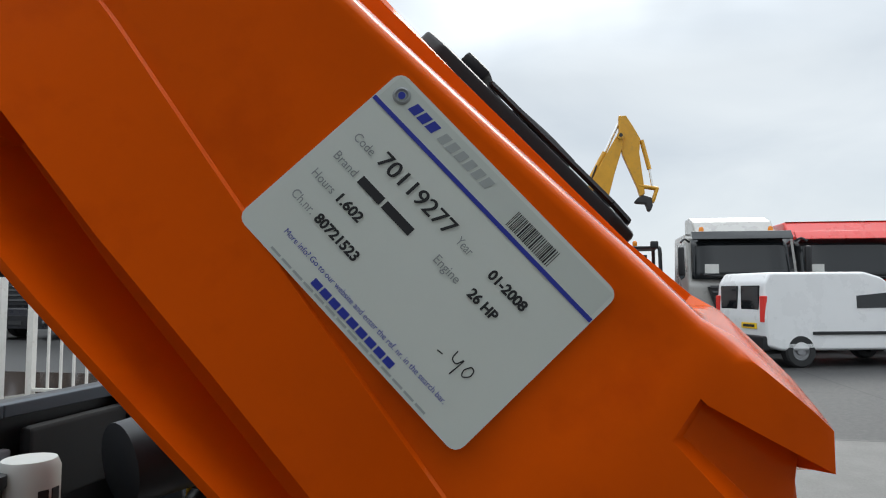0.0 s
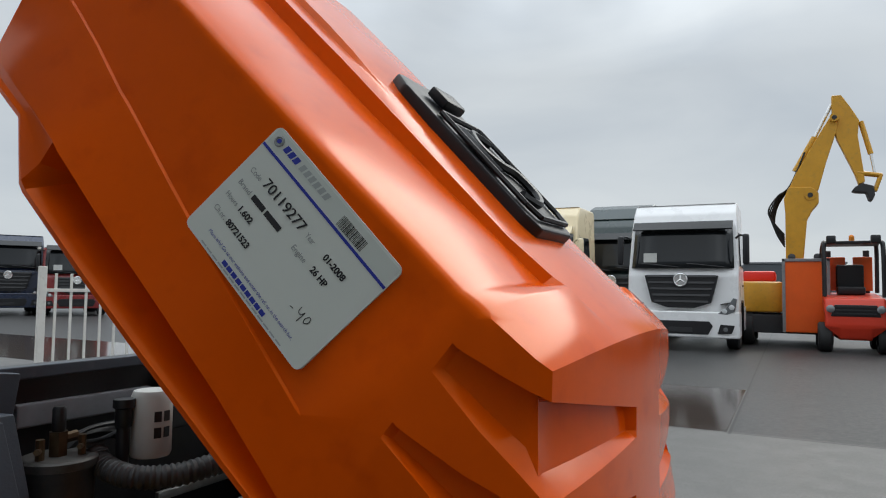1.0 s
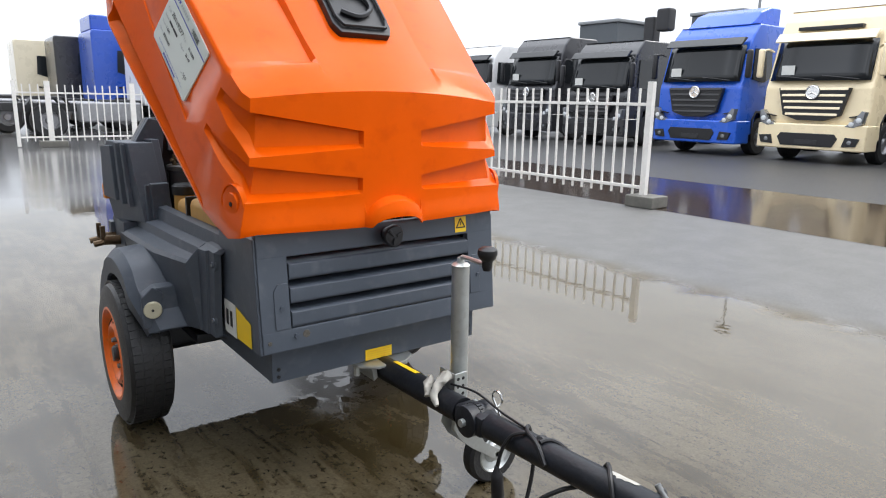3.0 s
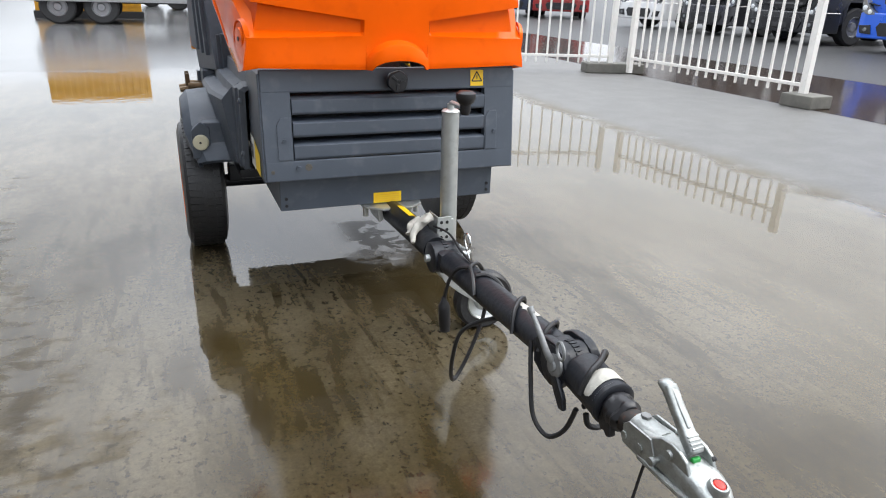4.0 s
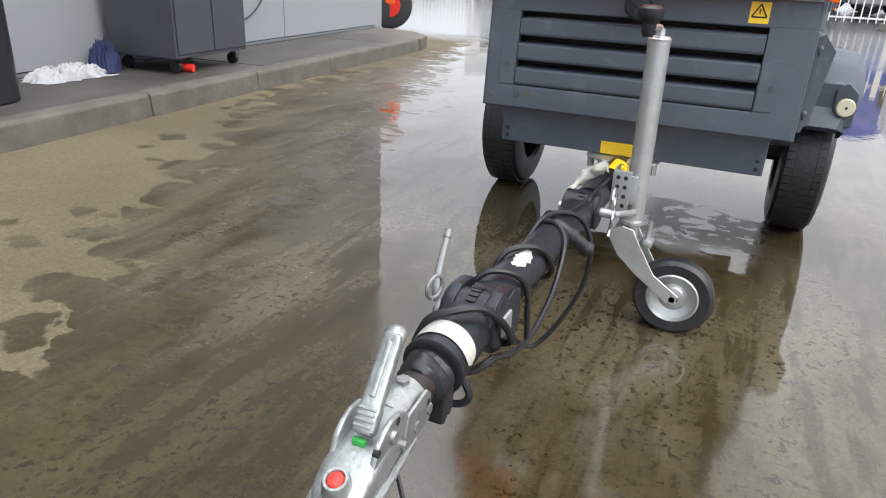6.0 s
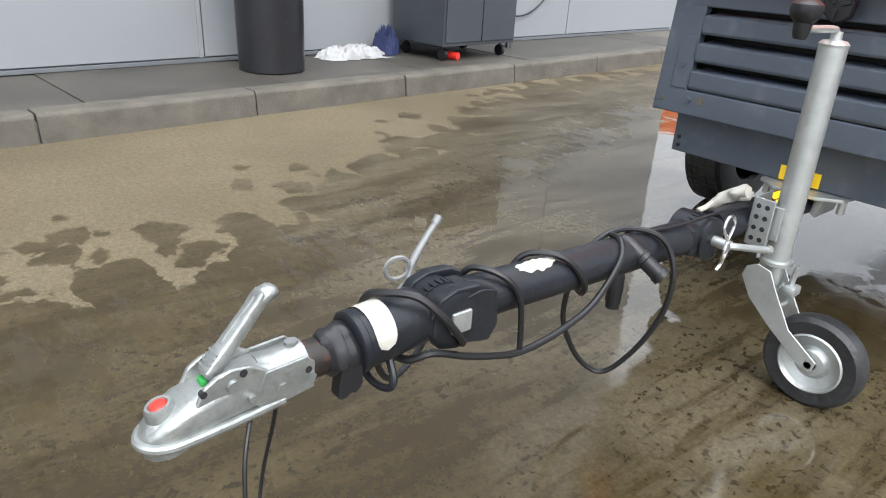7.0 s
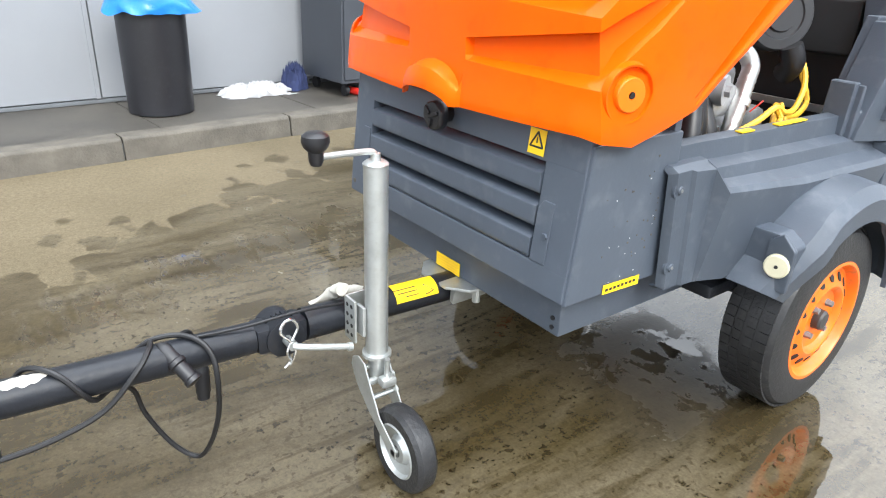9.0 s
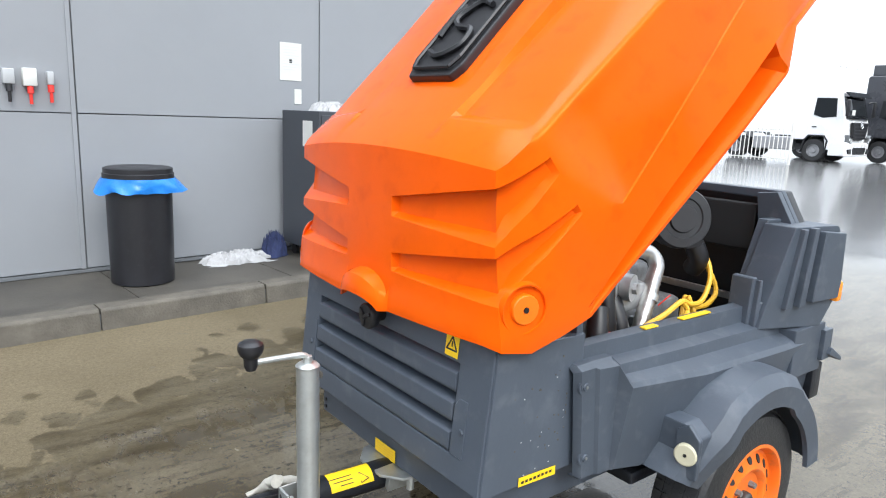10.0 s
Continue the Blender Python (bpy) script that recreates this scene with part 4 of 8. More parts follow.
# moulded flanks, wings, corner posts
FL = [  # y, then (x, z) from the foot up to the inner ledge
    (0.285, [(0.466, 0.5), (0.482, 0.506), (0.482, 0.79), (0.472, 0.797), (0.47, 0.798), (0.468, 0.8), (0.463, 0.802), (0.46, 0.804), (0.43, 0.806)]),
    (0.295, [(0.474, 0.494), (0.5, 0.5), (0.5, 0.797), (0.488, 0.803), (0.486, 0.805), (0.484, 0.806), (0.462, 0.808), (0.46, 0.812), (0.43, 0.814)]),
    (0.345, [(0.474, 0.494), (0.5, 0.5), (0.5, 0.797), (0.488, 0.803), (0.486, 0.805), (0.484, 0.806), (0.462, 0.808), (0.46, 0.842), (0.43, 0.846)]),
    (0.352, [(0.474, 0.494), (0.507, 0.5), (0.509, 0.795), (0.49, 0.802), (0.486, 0.804), (0.482, 0.806), (0.462, 0.81), (0.459, 0.842), (0.43, 0.846)]),
    (0.425, [(0.474, 0.494), (0.51, 0.5), (0.512, 0.79), (0.492, 0.798), (0.488, 0.802), (0.484, 0.806), (0.462, 0.81), (0.459, 0.842), (0.43, 0.846)]),
    (0.437, [(0.474, 0.494), (0.514, 0.5), (0.552, 0.742), (0.546, 0.752), (0.512, 0.762), (0.506, 0.79), (0.464, 0.798), (0.459, 0.842), (0.43, 0.846)]),
    (0.53, [(0.474, 0.494), (0.53, 0.49), (0.56, 0.736), (0.553, 0.747), (0.514, 0.758), (0.508, 0.787), (0.464, 0.795), (0.46, 0.84), (0.43, 0.845)]),
    (0.75, [(0.474, 0.494), (0.54, 0.52), (0.578, 0.722), (0.568, 0.735), (0.516, 0.748), (0.51, 0.78), (0.465, 0.79), (0.461, 0.838), (0.43, 0.842)]),
    (1.2, [(0.474, 0.494), (0.54, 0.52), (0.578, 0.706), (0.568, 0.72), (0.516, 0.736), (0.51, 0.77), (0.465, 0.782), (0.461, 0.834), (0.43, 0.838)]),
    (1.5, [(0.474, 0.494), (0.54, 0.5), (0.56, 0.692), (0.55, 0.706), (0.512, 0.724), (0.506, 0.758), (0.465, 0.774), (0.461, 0.83), (0.43, 0.834)])]
HUB = (0.915, 0.297)
WHEEL_Y = 0.938
for s in (-1, 1):
    bm = bmesh.new()
    grid(bm, [[(s * x, y + (0.8 - z) * (0.1 if y < 0.4 else 0.0), z) for x, z in row] for y, row in FL])
    fl = part("side_moulding", bm, M_PLAST, comp, "dark grey moulded plastic flank", 18, level=False)
    sm = fl.modifiers.new("thick", "SOLIDIFY")
    sm.thickness, sm.offset = 0.008, 0
    sb = fl.modifiers.new("worn_edges", "BEVEL")
    sb.width, sb.segments, sb.limit_method, sb.angle_limit = 0.003, 2, "ANGLE", radians(25)
    for yy, zz in ((0.312, 0.755), (0.332, 0.556)):
        bm = bmesh.new()
        lathe(bm, [(0.023, -0.004), (0.0225, 0.002), (0.019, 0.003), (0.015, 0.001), (0.011, 0.0008), (0.0105, 0.005), (0.0085, 0.007), (0.003, 0.007)], (s * 0.5, yy, zz), (s, 0, 0), 20)
        boss = part("screw_boss", bm, M_PLAST, fl)
        bm = bmesh.new()
        cyl(bm, (s * 0.505, yy, zz), (s * 0.509, yy, zz), 0.0045, n=6)
        part("screw", bm, M_CAST, boss)
    # upright lug behind the hinge
    bm = bmesh.new()
    box(bm, (s * 0.41, 0.31, 0.86), (s * 0.462, 0.334, 0.915), 0.003)
    part("hinge_lug", bm, M_GREY, comp)
    # wing over the wheel
    bm = bmesh.new()
    rows = []
    for i in range(25):
        t = lerp(153, 8, i / 24)
        c, sn = math.cos(radians(t)), math.sin(radians(t))
        ro = 0.382 + (0.012 if 60 < t < 120 else 0.0)
        xin = 0.5
        low = max(0, (t - 130) / 28)
        xo = 0.695 - 0.05 * low
        prof = [(xin, ro + 0.03), (xin + 0.1, ro + 0.028), (xo - 0.03, ro + 0.021), (xo - 0.005, ro - 0.006), (xo, ro - 0.012), (xo - 0.004, ro - 0.075), (xo - 0.018, ro - 0.078), (xo - 0.02, ro - 0.035), (xo - 0.06, ro - 0.014), (xin, ro - 0.006)]
        rows.append([(s * x, HUB[0] + r * c * 1.0, HUB[1] + r * sn) for x, r in prof])
    grid(bm, rows)
    wing = part("wing", bm, M_PLAST, comp, "grey plastic mudguard over the wheel", 24)
    # gusset that carries the round reflector
    bm = bmesh.new()
    prism(bm, [(0.5, 0.51), (0.625, 0.5), (0.66, 0.47), (0.665, 0.6), (0.62, 0.63), (0.55, 0.63)], "y", 0.59, 0.66, 0.008)
    prism(bm, [(0.6, 0.485), (0.672, 0.485), (0.672, 0.6), (0.635, 0.635), (0.6, 0.61)], "y", 0.582, 0.6, 0.006)
    if s < 0:
        bmesh.ops.transform(bm, matrix=Matrix.Diagonal((-1, 1, 1, 1)), verts=bm.verts)
    part("reflector_bracket", bm, M_PLAST, comp)
    bm = bmesh.new()
    lathe(bm, [(0.031, -0.006), (0.031, 0.006), (0.027, 0.009), (0.004, 0.009)], (s * 0.638, 0.579, 0.553), (s * 0.25, -1, 0), 24)
    ref = part("reflector", bm, M_IVORY, comp, "round white reflector")
    bm = bmesh.new()
    cyl(bm, Vector((s * 0.638, 0.579, 0.553)) + Vector((s * 0.25, -1, 0)).normalized() * 0.006, Vector((s * 0.638, 0.579, 0.553)) + Vector((s * 0.25, -1, 0)).normalized() * 0.0105, 0.005, n=8)
    part("reflector_screw", bm, M_BLACK, ref)
    # rear corner post
    bm = bmesh.new()
    prism(bm, [(1.139, 0.8), (1.246, 1.1), (1.451, 1.1), (1.48, 1.085), (1.505, 0.83), (1.434, 0.75), (1.131, 0.77)], "x", 0.475, 0.58, 0.004)
    if s < 0:
        bmesh.ops.transform(bm, matrix=Matrix.Diagonal((-1, 1, 1, 1)), verts=bm.verts)
    post = part("corner_post", bm, M_PLAST, comp, "grey moulded rear corner")
    for name, poly, x0, x1, bv in (
            ("outer_panel", [(1.344, 0.845), (1.365, 1.085), (1.474, 1.075), (1.495, 0.85)], 0.572, 0.603, 0.003),
            ("rib", [(1.283, 0.835), (1.313, 1.097), (1.333, 1.097), (1.31, 0.835)], 0.572, 0.601, 0.002),
            ("rib", [(1.225, 0.83), (1.269, 1.094), (1.285, 1.094), (1.249, 0.83)], 0.572, 0.596, 0.002),
            ("inner_cheek", [(1.205, 0.95), (1.254, 1.112), (1.328, 1.112), (1.303, 0.84), (1.172, 0.82)], 0.446, 0.482, 0.003),
            ("step_block", [(1.131, 0.77), (1.139, 0.85), (1.205, 0.872), (1.254, 0.86), (1.254, 0.765)], 0.48, 0.565, 0.003),
            ("step_fin", [(1.111, 0.76), (1.12, 0.935), (1.139, 0.938), (1.149, 0.76)], 0.478, 0.552, 0.003),
            ("step_rib", [(1.124, 0.765), (1.133, 0.93), (1.144, 0.93), (1.146, 0.765)], 0.548, 0.568, 0.002)):
        b = bmesh.new()
        prism(b, poly, "x", x0, x1, bv, 1)
        if s < 0:
            bmesh.ops.transform(b, matrix=Matrix.Diagonal((-1, 1, 1, 1)), verts=b.verts)
        part(name, b, M_PLAST, post)
    for ob in (post, *post.children):
        for v in ob.data.vertices:
            v.co.x -= s * 0.2 * max(0.0, 1.45 - v.co.y)
    bm = bmesh.new()
    prism(bm, [(s * 0.36, 1.19), (s * 0.43, 1.2), (s * 0.5, 1.085), (s * 0.5, 0.84), (s * 0.41, 0.84)], "y", 1.315, 1.345, 0.004)
    part("rear_cheek", bm, M_PLAST, comp, "grey plate on the inner rear wall")
    bm = bmesh.new()
    box(bm, (s * 0.572, 1.478, 0.835), (s * 0.603, 1.515, 0.905), 0.008)
    part("side_lamp", bm, M_AMBER, post, "amber side lamp")
    bm = bmesh.new()
    box(bm, (s * 0.45, 1.28, 0.58), (s * 0.572, 1.5, 0.755), 0.006)
    rb2 = part("rear_bumper", bm, M_PLAST, comp)
    bm = bmesh.new()
    box(bm, (s * 0.5, 1.47, 0.62), (s * 0.588, 1.53, 0.73), 0.004)
    part("bracket", bm, M_PLAST, rb2)
    bm = bmesh.new()
    prism(bm, [(1.5, 0.64), (1.6, 0.6), (1.605, 0.612), (1.51, 0.665)], "x", 0.47, 0.6, 0.002)
    if s < 0:
        bmesh.ops.transform(bm, matrix=Matrix.Diagonal((-1, 1, 1, 1)), verts=bm.verts)
    part("flap", bm, M_PLAST, rb2)
    bm = bmesh.new()
    box(bm, (s * 0.5, 1.46, 0.47), (s * 0.57, 1.53, 0.6), 0.006)
    part("bracket", bm, M_IRON, rb2)
# brass couplings at the outlet corner
M_BRASS = mat("brass_outlet", (0.12, 0.08, 0.045), 0.4, 0.8, var=0.3, scale=30)
for y in (1.38, 1.47):
    bm = bmesh.new()
    cyl(bm, (-0.56, y, 0.66), (-0.64, y, 0.665), 0.022, n=10)
    cyl(bm, (-0.62, y, 0.66), (-0.68, y, 0.65), 0.014, n=8)
    box(bm, (-0.65, y - 0.008, 0.67), (-0.63, y + 0.008, 0.73), 0.003)
    part("air_outlet", bm, M_BRASS, comp, "tarnished brass air outlet")
# back wall and inside
bm = bmesh.new()
prism(bm, [(-0.5, 0.55), (0.5, 0.55), (0.5, 1.08), (0.43, 1.2), (-0.43, 1.2), (-0.5, 1.08)], "y", 1.37, 1.42, 0.008)
part("rear_wall", bm, M_BLACK, comp, "black inner rear wall")
bm = bmesh.new()
for s in (-1, 1):
    prism(bm, [(s * 0.43, 1.202), (s * 0.5, 1.085), (s * 0.5, 0.9), (s * 0.47, 0.9), (s * 0.46, 1.07), (s * 0.41, 1.17), (-s * 0.0, 1.175), (-s * 0.0, 1.202)], "y", 1.345, 1.372, 0.004)
part("rear_wall_rim", bm, M_PLAST, comp)
bm = bmesh.new()
box(bm, (0.05, 1.33, 0.98), (0.36, 1.36, 1.15), 0.012)
part("control_box", bm, M_DARK, comp)
bm = bmesh.new()
box(bm, (-0.44, 0.335, 0.53), (0.44, 1.38, 0.56))
box(bm, (-0.44, 0.32, 0.53), (0.44, 0.335, 0.8))
part("inner_floor", bm, M_DARK, comp)

# engine bay, right-hand side
bm = bmesh.new()
box(bm, (-0.05, 0.55, 0.56), (0.26, 1.1, 0.83), 0.03)
box(bm, (-0.02, 0.6, 0.8), (0.22, 0.95, 0.96), 0.025)
for i in range(7):
    box(bm, (0.22, 0.62 + i * 0.045, 0.62), (0.28, 0.635 + i * 0.045, 0.8), 0.003)
part("engine_block", bm, M_ENGINE, comp, "oily grey engine block")
bm = bmesh.new()
cyl(bm, (0.16, 0.66, 0.92), (0.3, 0.7, 0.92), 0.06, n=18)
cyl(bm, (0.3, 0.7, 0.92), (0.33, 0.71, 0.92), 0.042, n=14)
cyl(bm, (0.33, 0.71, 0.92), (0.345, 0.714, 0.92), 0.018, n=6)
box(bm, (0.16, 0.68, 0.84), (0.32, 0.8, 0.93), 0.02)
part("compressor_head", bm, mat("cast_aluminium", (0.45, 0.46, 0.47), 0.45, 0.7, var=0.2, scale=20), comp, "cast aluminium intake housing")
bm = bmesh.new()
tube(bm, [(0.36, 0.69, 0.71), (0.34, 0.755, 0.82), (0.32, 0.82, 0.93), (0.31, 0.845, 0.975), (0.29, 0.83, 1.01), (0.27, 0.78, 1.02), (0.24, 0.72, 1.01)], lambda t: 0.0245 + (0.0012 * math.sin(t * 260) if t < 0.36 else 0.0), 16, 12)
part("exhaust_pipe", bm, M_PIPE, comp, "bright bent steel pipe")
bm = bmesh.new()
p = Vector((0.33, 0.79, 0.87))
cyl(bm, p, p + Vector((-0.004, 0.012, 0.019)), 0.0285, n=16)
part("pipe_clamp", bm, M_ZINC, comp)
bm = bmesh.new()
lathe(bm, [(0.03, -0.2), (0.085, -0.19), (0.09, -0.05), (0.1, -0.04), (0.104, 0.0), (0.101, 0.028), (0.097, 0.033), (0.07, 0.034), (0.066, 0.03), (0.05, 0.03), (0.046, 0.038), (0.015, 0.038)], (0.24, 1.05, 1.1), (0.85, -0.5, 0.12), 28)
part("air_filter", bm, mat("filter_plastic", (0.022, 0.023, 0.026), 0.45, var=0.15, scale=20), comp, "large black drum air filter")
for pts, r in (([(0.3, 1.06, 1.02), (0.31, 1.08, 0.97), (0.28, 1.1, 0.93)], 0.034), ([(0.36, 0.56, 0.68), (0.35, 0.575, 0.82), (0.33, 0.58, 0.92), (0.3, 0.62, 1.0)], 0.027),
               ([(0.35, 0.66, 0.68), (0.33, 0.66, 0.8), (0.28, 0.665, 0.9), (0.24, 0.69, 0.98)], 0.03), ([(0.4, 0.46, 0.62), (0.4, 0.47, 0.8), (0.37, 0.5, 0.9)], 0.03)):
    bm = bmesh.new()
    tube(bm, pts, r, 12)
    part("rubber_hose", bm, M_BLACK, comp, "black rubber hose")
# bright strip along the foot of the rear wall
bm = bmesh.new()
box(bm, (0.02, 1.3, 0.8), (0.42, 1.315, 0.825), 0.003)
part("floor_strip", bm, M_PIPE, comp, "bright metal strip")
for pts in ([(0.4, 0.5, 0.825), (0.41, 0.57, 0.815), (0.405, 0.67, 0.825), (0.4, 0.78, 0.845), (0.395, 0.87, 0.872), (0.385, 0.94, 0.85), (0.375, 1.02, 0.85), (0.36, 1.08, 0.91), (0.33, 1.1, 0.97), (0.28, 1.1, 1.02)],
            [(0.39, 0.88, 0.87), (0.4, 0.9, 0.84), (0.41, 0.86, 0.82), (0.41, 0.78, 0.82), (0.4, 0.7, 0.83)],
            [(0.28, 1.1, 1.02), (0.31, 1.13, 0.95), (0.34, 1.16, 0.86), (0.35, 1.1, 0.82), (0.36, 1.0, 0.82), (0.38, 0.95, 0.8)], [(0.34, 0.98, 0.86), (0.38, 0.9, 0.81), (0.41, 0.8, 0.76), (0.43, 0.68, 0.72)],
            [(0.36, 0.96, 0.87), (0.39, 0.97, 0.8), (0.42, 0.93, 0.76)], [(0.42, 0.5, 0.78), (0.42, 0.54, 0.74), (0.42, 0.6, 0.73)]):
    bm = bmesh.new()
    tube(bm, pts, lambda t: 0.0085 + 0.0008 * math.sin(t * 300), 8, 14)
    part("loom", bm, M_HOSEY, comp, "yellow corrugated cable loom")
for pts in ([(0.37, 0.5, 0.8), (0.395, 0.53, 0.83), (0.4, 0.56, 0.8)], [(0.38, 0.52, 0.8), (0.4, 0.545, 0.825), (0.4, 0.575, 0.8)], [(0.36, 0.8, 0.86), (0.375, 0.82, 0.885), (0.36, 0.86, 0.885)]):
    bm = bmesh.new()
    tube(bm, pts, 0.002, 5)
    part("red_wire", bm, M_RED, comp, "thin red wire")
bm = bmesh.new()
box(bm, (0.442, 0.78, 0.844), (0.462, 0.93, 0.8475))
part("ledge_label", bm, M_YEL, comp)
bm = bmesh.new()
box(bm, (0.442, 0.6, 0.845), (0.462, 0.66, 0.8485))
part("ledge_label", bm, M_YEL, comp)
# left-hand side of the bay: fuel tank, oil vessel, filters
bm = bmesh.new()
box(bm, (-0.43, 0.44, 0.62), (-0.2, 0.8, 0.915), 0.03, seg=3)
tank = part("fuel_tank", bm, M_TANK, comp, "tan plastic fuel tank")
bm = bmesh.new()
box(bm, (-0.43, 0.81, 0.62), (-0.2, 0.97, 0.893), 0.03, seg=3)
part("tank_lobe", bm, M_TANK, tank)
bm = bmesh.new()
box(bm, (-0.42, 0.95, 0.62), (-0.2, 1.12, 0.815), 0.03, seg=3)
part("tank_lobe", bm, M_TANK, tank)
bm = bmesh.new()
box(bm, (-0.437, 0.796, 0.62), (-0.2, 0.814, 0.917), 0.002)
part("tank_strap", bm, M_BLACK, tank)
bm = bmesh.new()
cyl(bm, (-0.36, 0.66, 0.91), (-0.36, 0.66, 0.945), 0.028, n=16)
cyl(bm, (-0.36, 0.66, 0.925), (-0.36, 0.66, 0.935), 0.034, n=16)
part("tank_cap", bm, M_WHITE, tank, "white tank cap")
bm = bmesh.new()
tube(bm, [(-0.36, 0.67, 0.94), (-0.38, 0.72, 0.955), (-0.36, 0.8, 0.94), (-0.32, 0.86, 0.91)], 0.009, 6)
part("fuel_line", bm, M_BLACK, tank)
vessel_foot = (-0.295, 1.265, 0.6)
bm = bmesh.new()
lathe(bm, [(0.07, 0), (0.077, 0.01), (0.077, 0.375), (0.06, 0.378)], vessel_foot, (0, 0, 1), 28)
ves = part("oil_vessel", bm, M_VESSEL, comp, "oily black oil separator vessel")
bm = bmesh.new()
lathe(bm, [(0.07, 0.372), (0.083, 0.376), (0.084, 0.393), (0.079, 0.398), (0.02, 0.4)], vessel_foot, (0, 0, 1), 28)
part("lid", bm, mat("oily_lid", (0.09, 0.085, 0.08), 0.5, 0.3, var=0.4, scale=25), ves, "dull grey bolted lid")
bm = bmesh.new()
cyl(bm, (-0.3, 1.262, 0.995), (-0.3, 1.262, 1.055), 0.021, n=6)
cyl(bm, (-0.3, 1.262, 1.035), (-0.255, 1.262, 1.038), 0.013, n=8)
part("valve", bm, M_BRASS, ves, "dull brass valve")
bm = bmesh.new()
lathe(bm, [(0.013, 0.0), (0.015, 0.004), (0.015, 0.052), (0.012, 0.058), (0.004, 0.059)], (-0.3, 1.262, 1.054), (0, 0, 1), 14)
part("valve_knob", bm, M_BLACK, ves)
for x, y, r in ((-0.347, 1.255, 0.01), (-0.262, 1.23, 0.009)):
    bm = bmesh.new()
    cyl(bm, (x, y, 0.995), (x, y, 1.045), r, n=8)
    cyl(bm, (x, y, 1.02), (x - 0.02, y - 0.02, 1.022), r * 0.7, n=6)
    part("brass_fitting", bm, M_BRASS, ves, "small dull brass fitting")
for pts in ([(-0.255, 1.262, 1.038), (-0.2, 1.28, 1.045), (-0.1, 1.3, 1.04), (0.0, 1.3, 1.03)], [(-0.262, 1.23, 1.025), (-0.21, 1.24, 1.02), (-0.15, 1.26, 1.025)]):
    bm = bmesh.new()
    tube(bm, pts, 0.006, 8)
    part("thin_hose", bm, M_BLACK, comp, "thin black hose")
bm = bmesh.new()
lathe(bm, [(0.046, 0), (0.05, 0.008), (0.05, 0.15), (0.044, 0.164), (0.02, 0.168)], (-0.095, 1.2, 0.965), (0, 0, 1), 28)
filt = part("oil_filter", bm, M_WHITE, comp, "white spin-on oil filter with black marks")
for ang in (-84, -112):
    for z in (1.015, 1.055):
        bm = bmesh.new()
        box(bm, (0.0485, -0.009, 0.0), (0.0512, 0.009, 0.026), 0.001, Matrix.Translation((-0.095, 1.2, z)) @ Matrix.Rotation(radians(ang), 4, "Z"))
        part("filter_mark", bm, M_INK, filt)
bm = bmesh.new()
lathe(bm, [(0.018, 0), (0.02, 0.004), (0.02, 0.045), (0.026, 0.05), (0.026, 0.07), (0.01, 0.072)], (-0.165, 1.215, 1.045), (0, 0, 1), 16)
cyl(bm, (-0.165, 1.215, 0.93), (-0.165, 1.215, 1.05), 0.016, n=12)
part("filler_neck", bm, M_BLACK, comp)
bm = bmesh.new()
box(bm, (-0.345, 1.352, 1.055), (0.03, 1.374, 1.112), 0.006)
part("inner_panel", bm, mat("pale_inner_panel", (0.2, 0.21, 0.235), 0.4, var=0.2, scale=12), comp, "pale grey plate on the rear wall")
bm = bmesh.new()
lathe(bm, [(0.045, 0), (0.045, 0.18), (0.04, 0.185)], (-0.37, 1.04, 0.72), (0, 0, 1), 20)
can = part("tan_canister", bm, M_TANK, comp, "tan canister with a black cap")
bm = bmesh.new()
lathe(bm, [(0.05, 0), (0.052, 0.008), (0.052, 0.035), (0.044, 0.044), (0.02, 0.046)], (-0.37, 1.04, 0.895), (0, 0, 1), 20)
part("canister_cap", bm, M_BLACK, can)
bm = bmesh.new()
tube(bm, [(-0.215, 1.25, 0.99), (-0.22, 1.2, 0.962), (-0.2, 1.12, 0.945), (-0.13, 1.06, 0.943), (-0.03, 1.02, 0.955), (0.06, 1.0, 0.95)], lambda t: 0.027 + 0.0025 * math.sin(t * 210), 14, 22)
part("ribbed_hose", bm, mat("hose_grey", (0.05, 0.05, 0.052), 0.55, var=0.2, scale=30), comp, "grey ribbed flexible hose")
bm = bmesh.new()
tube(bm, [(-0.35, 1.3, 0.9), (-0.2, 1.32, 1.02), (0.0, 1.3, 0.98)], 0.016, 8)
part("rubber_hose", bm, M_BLACK, comp)

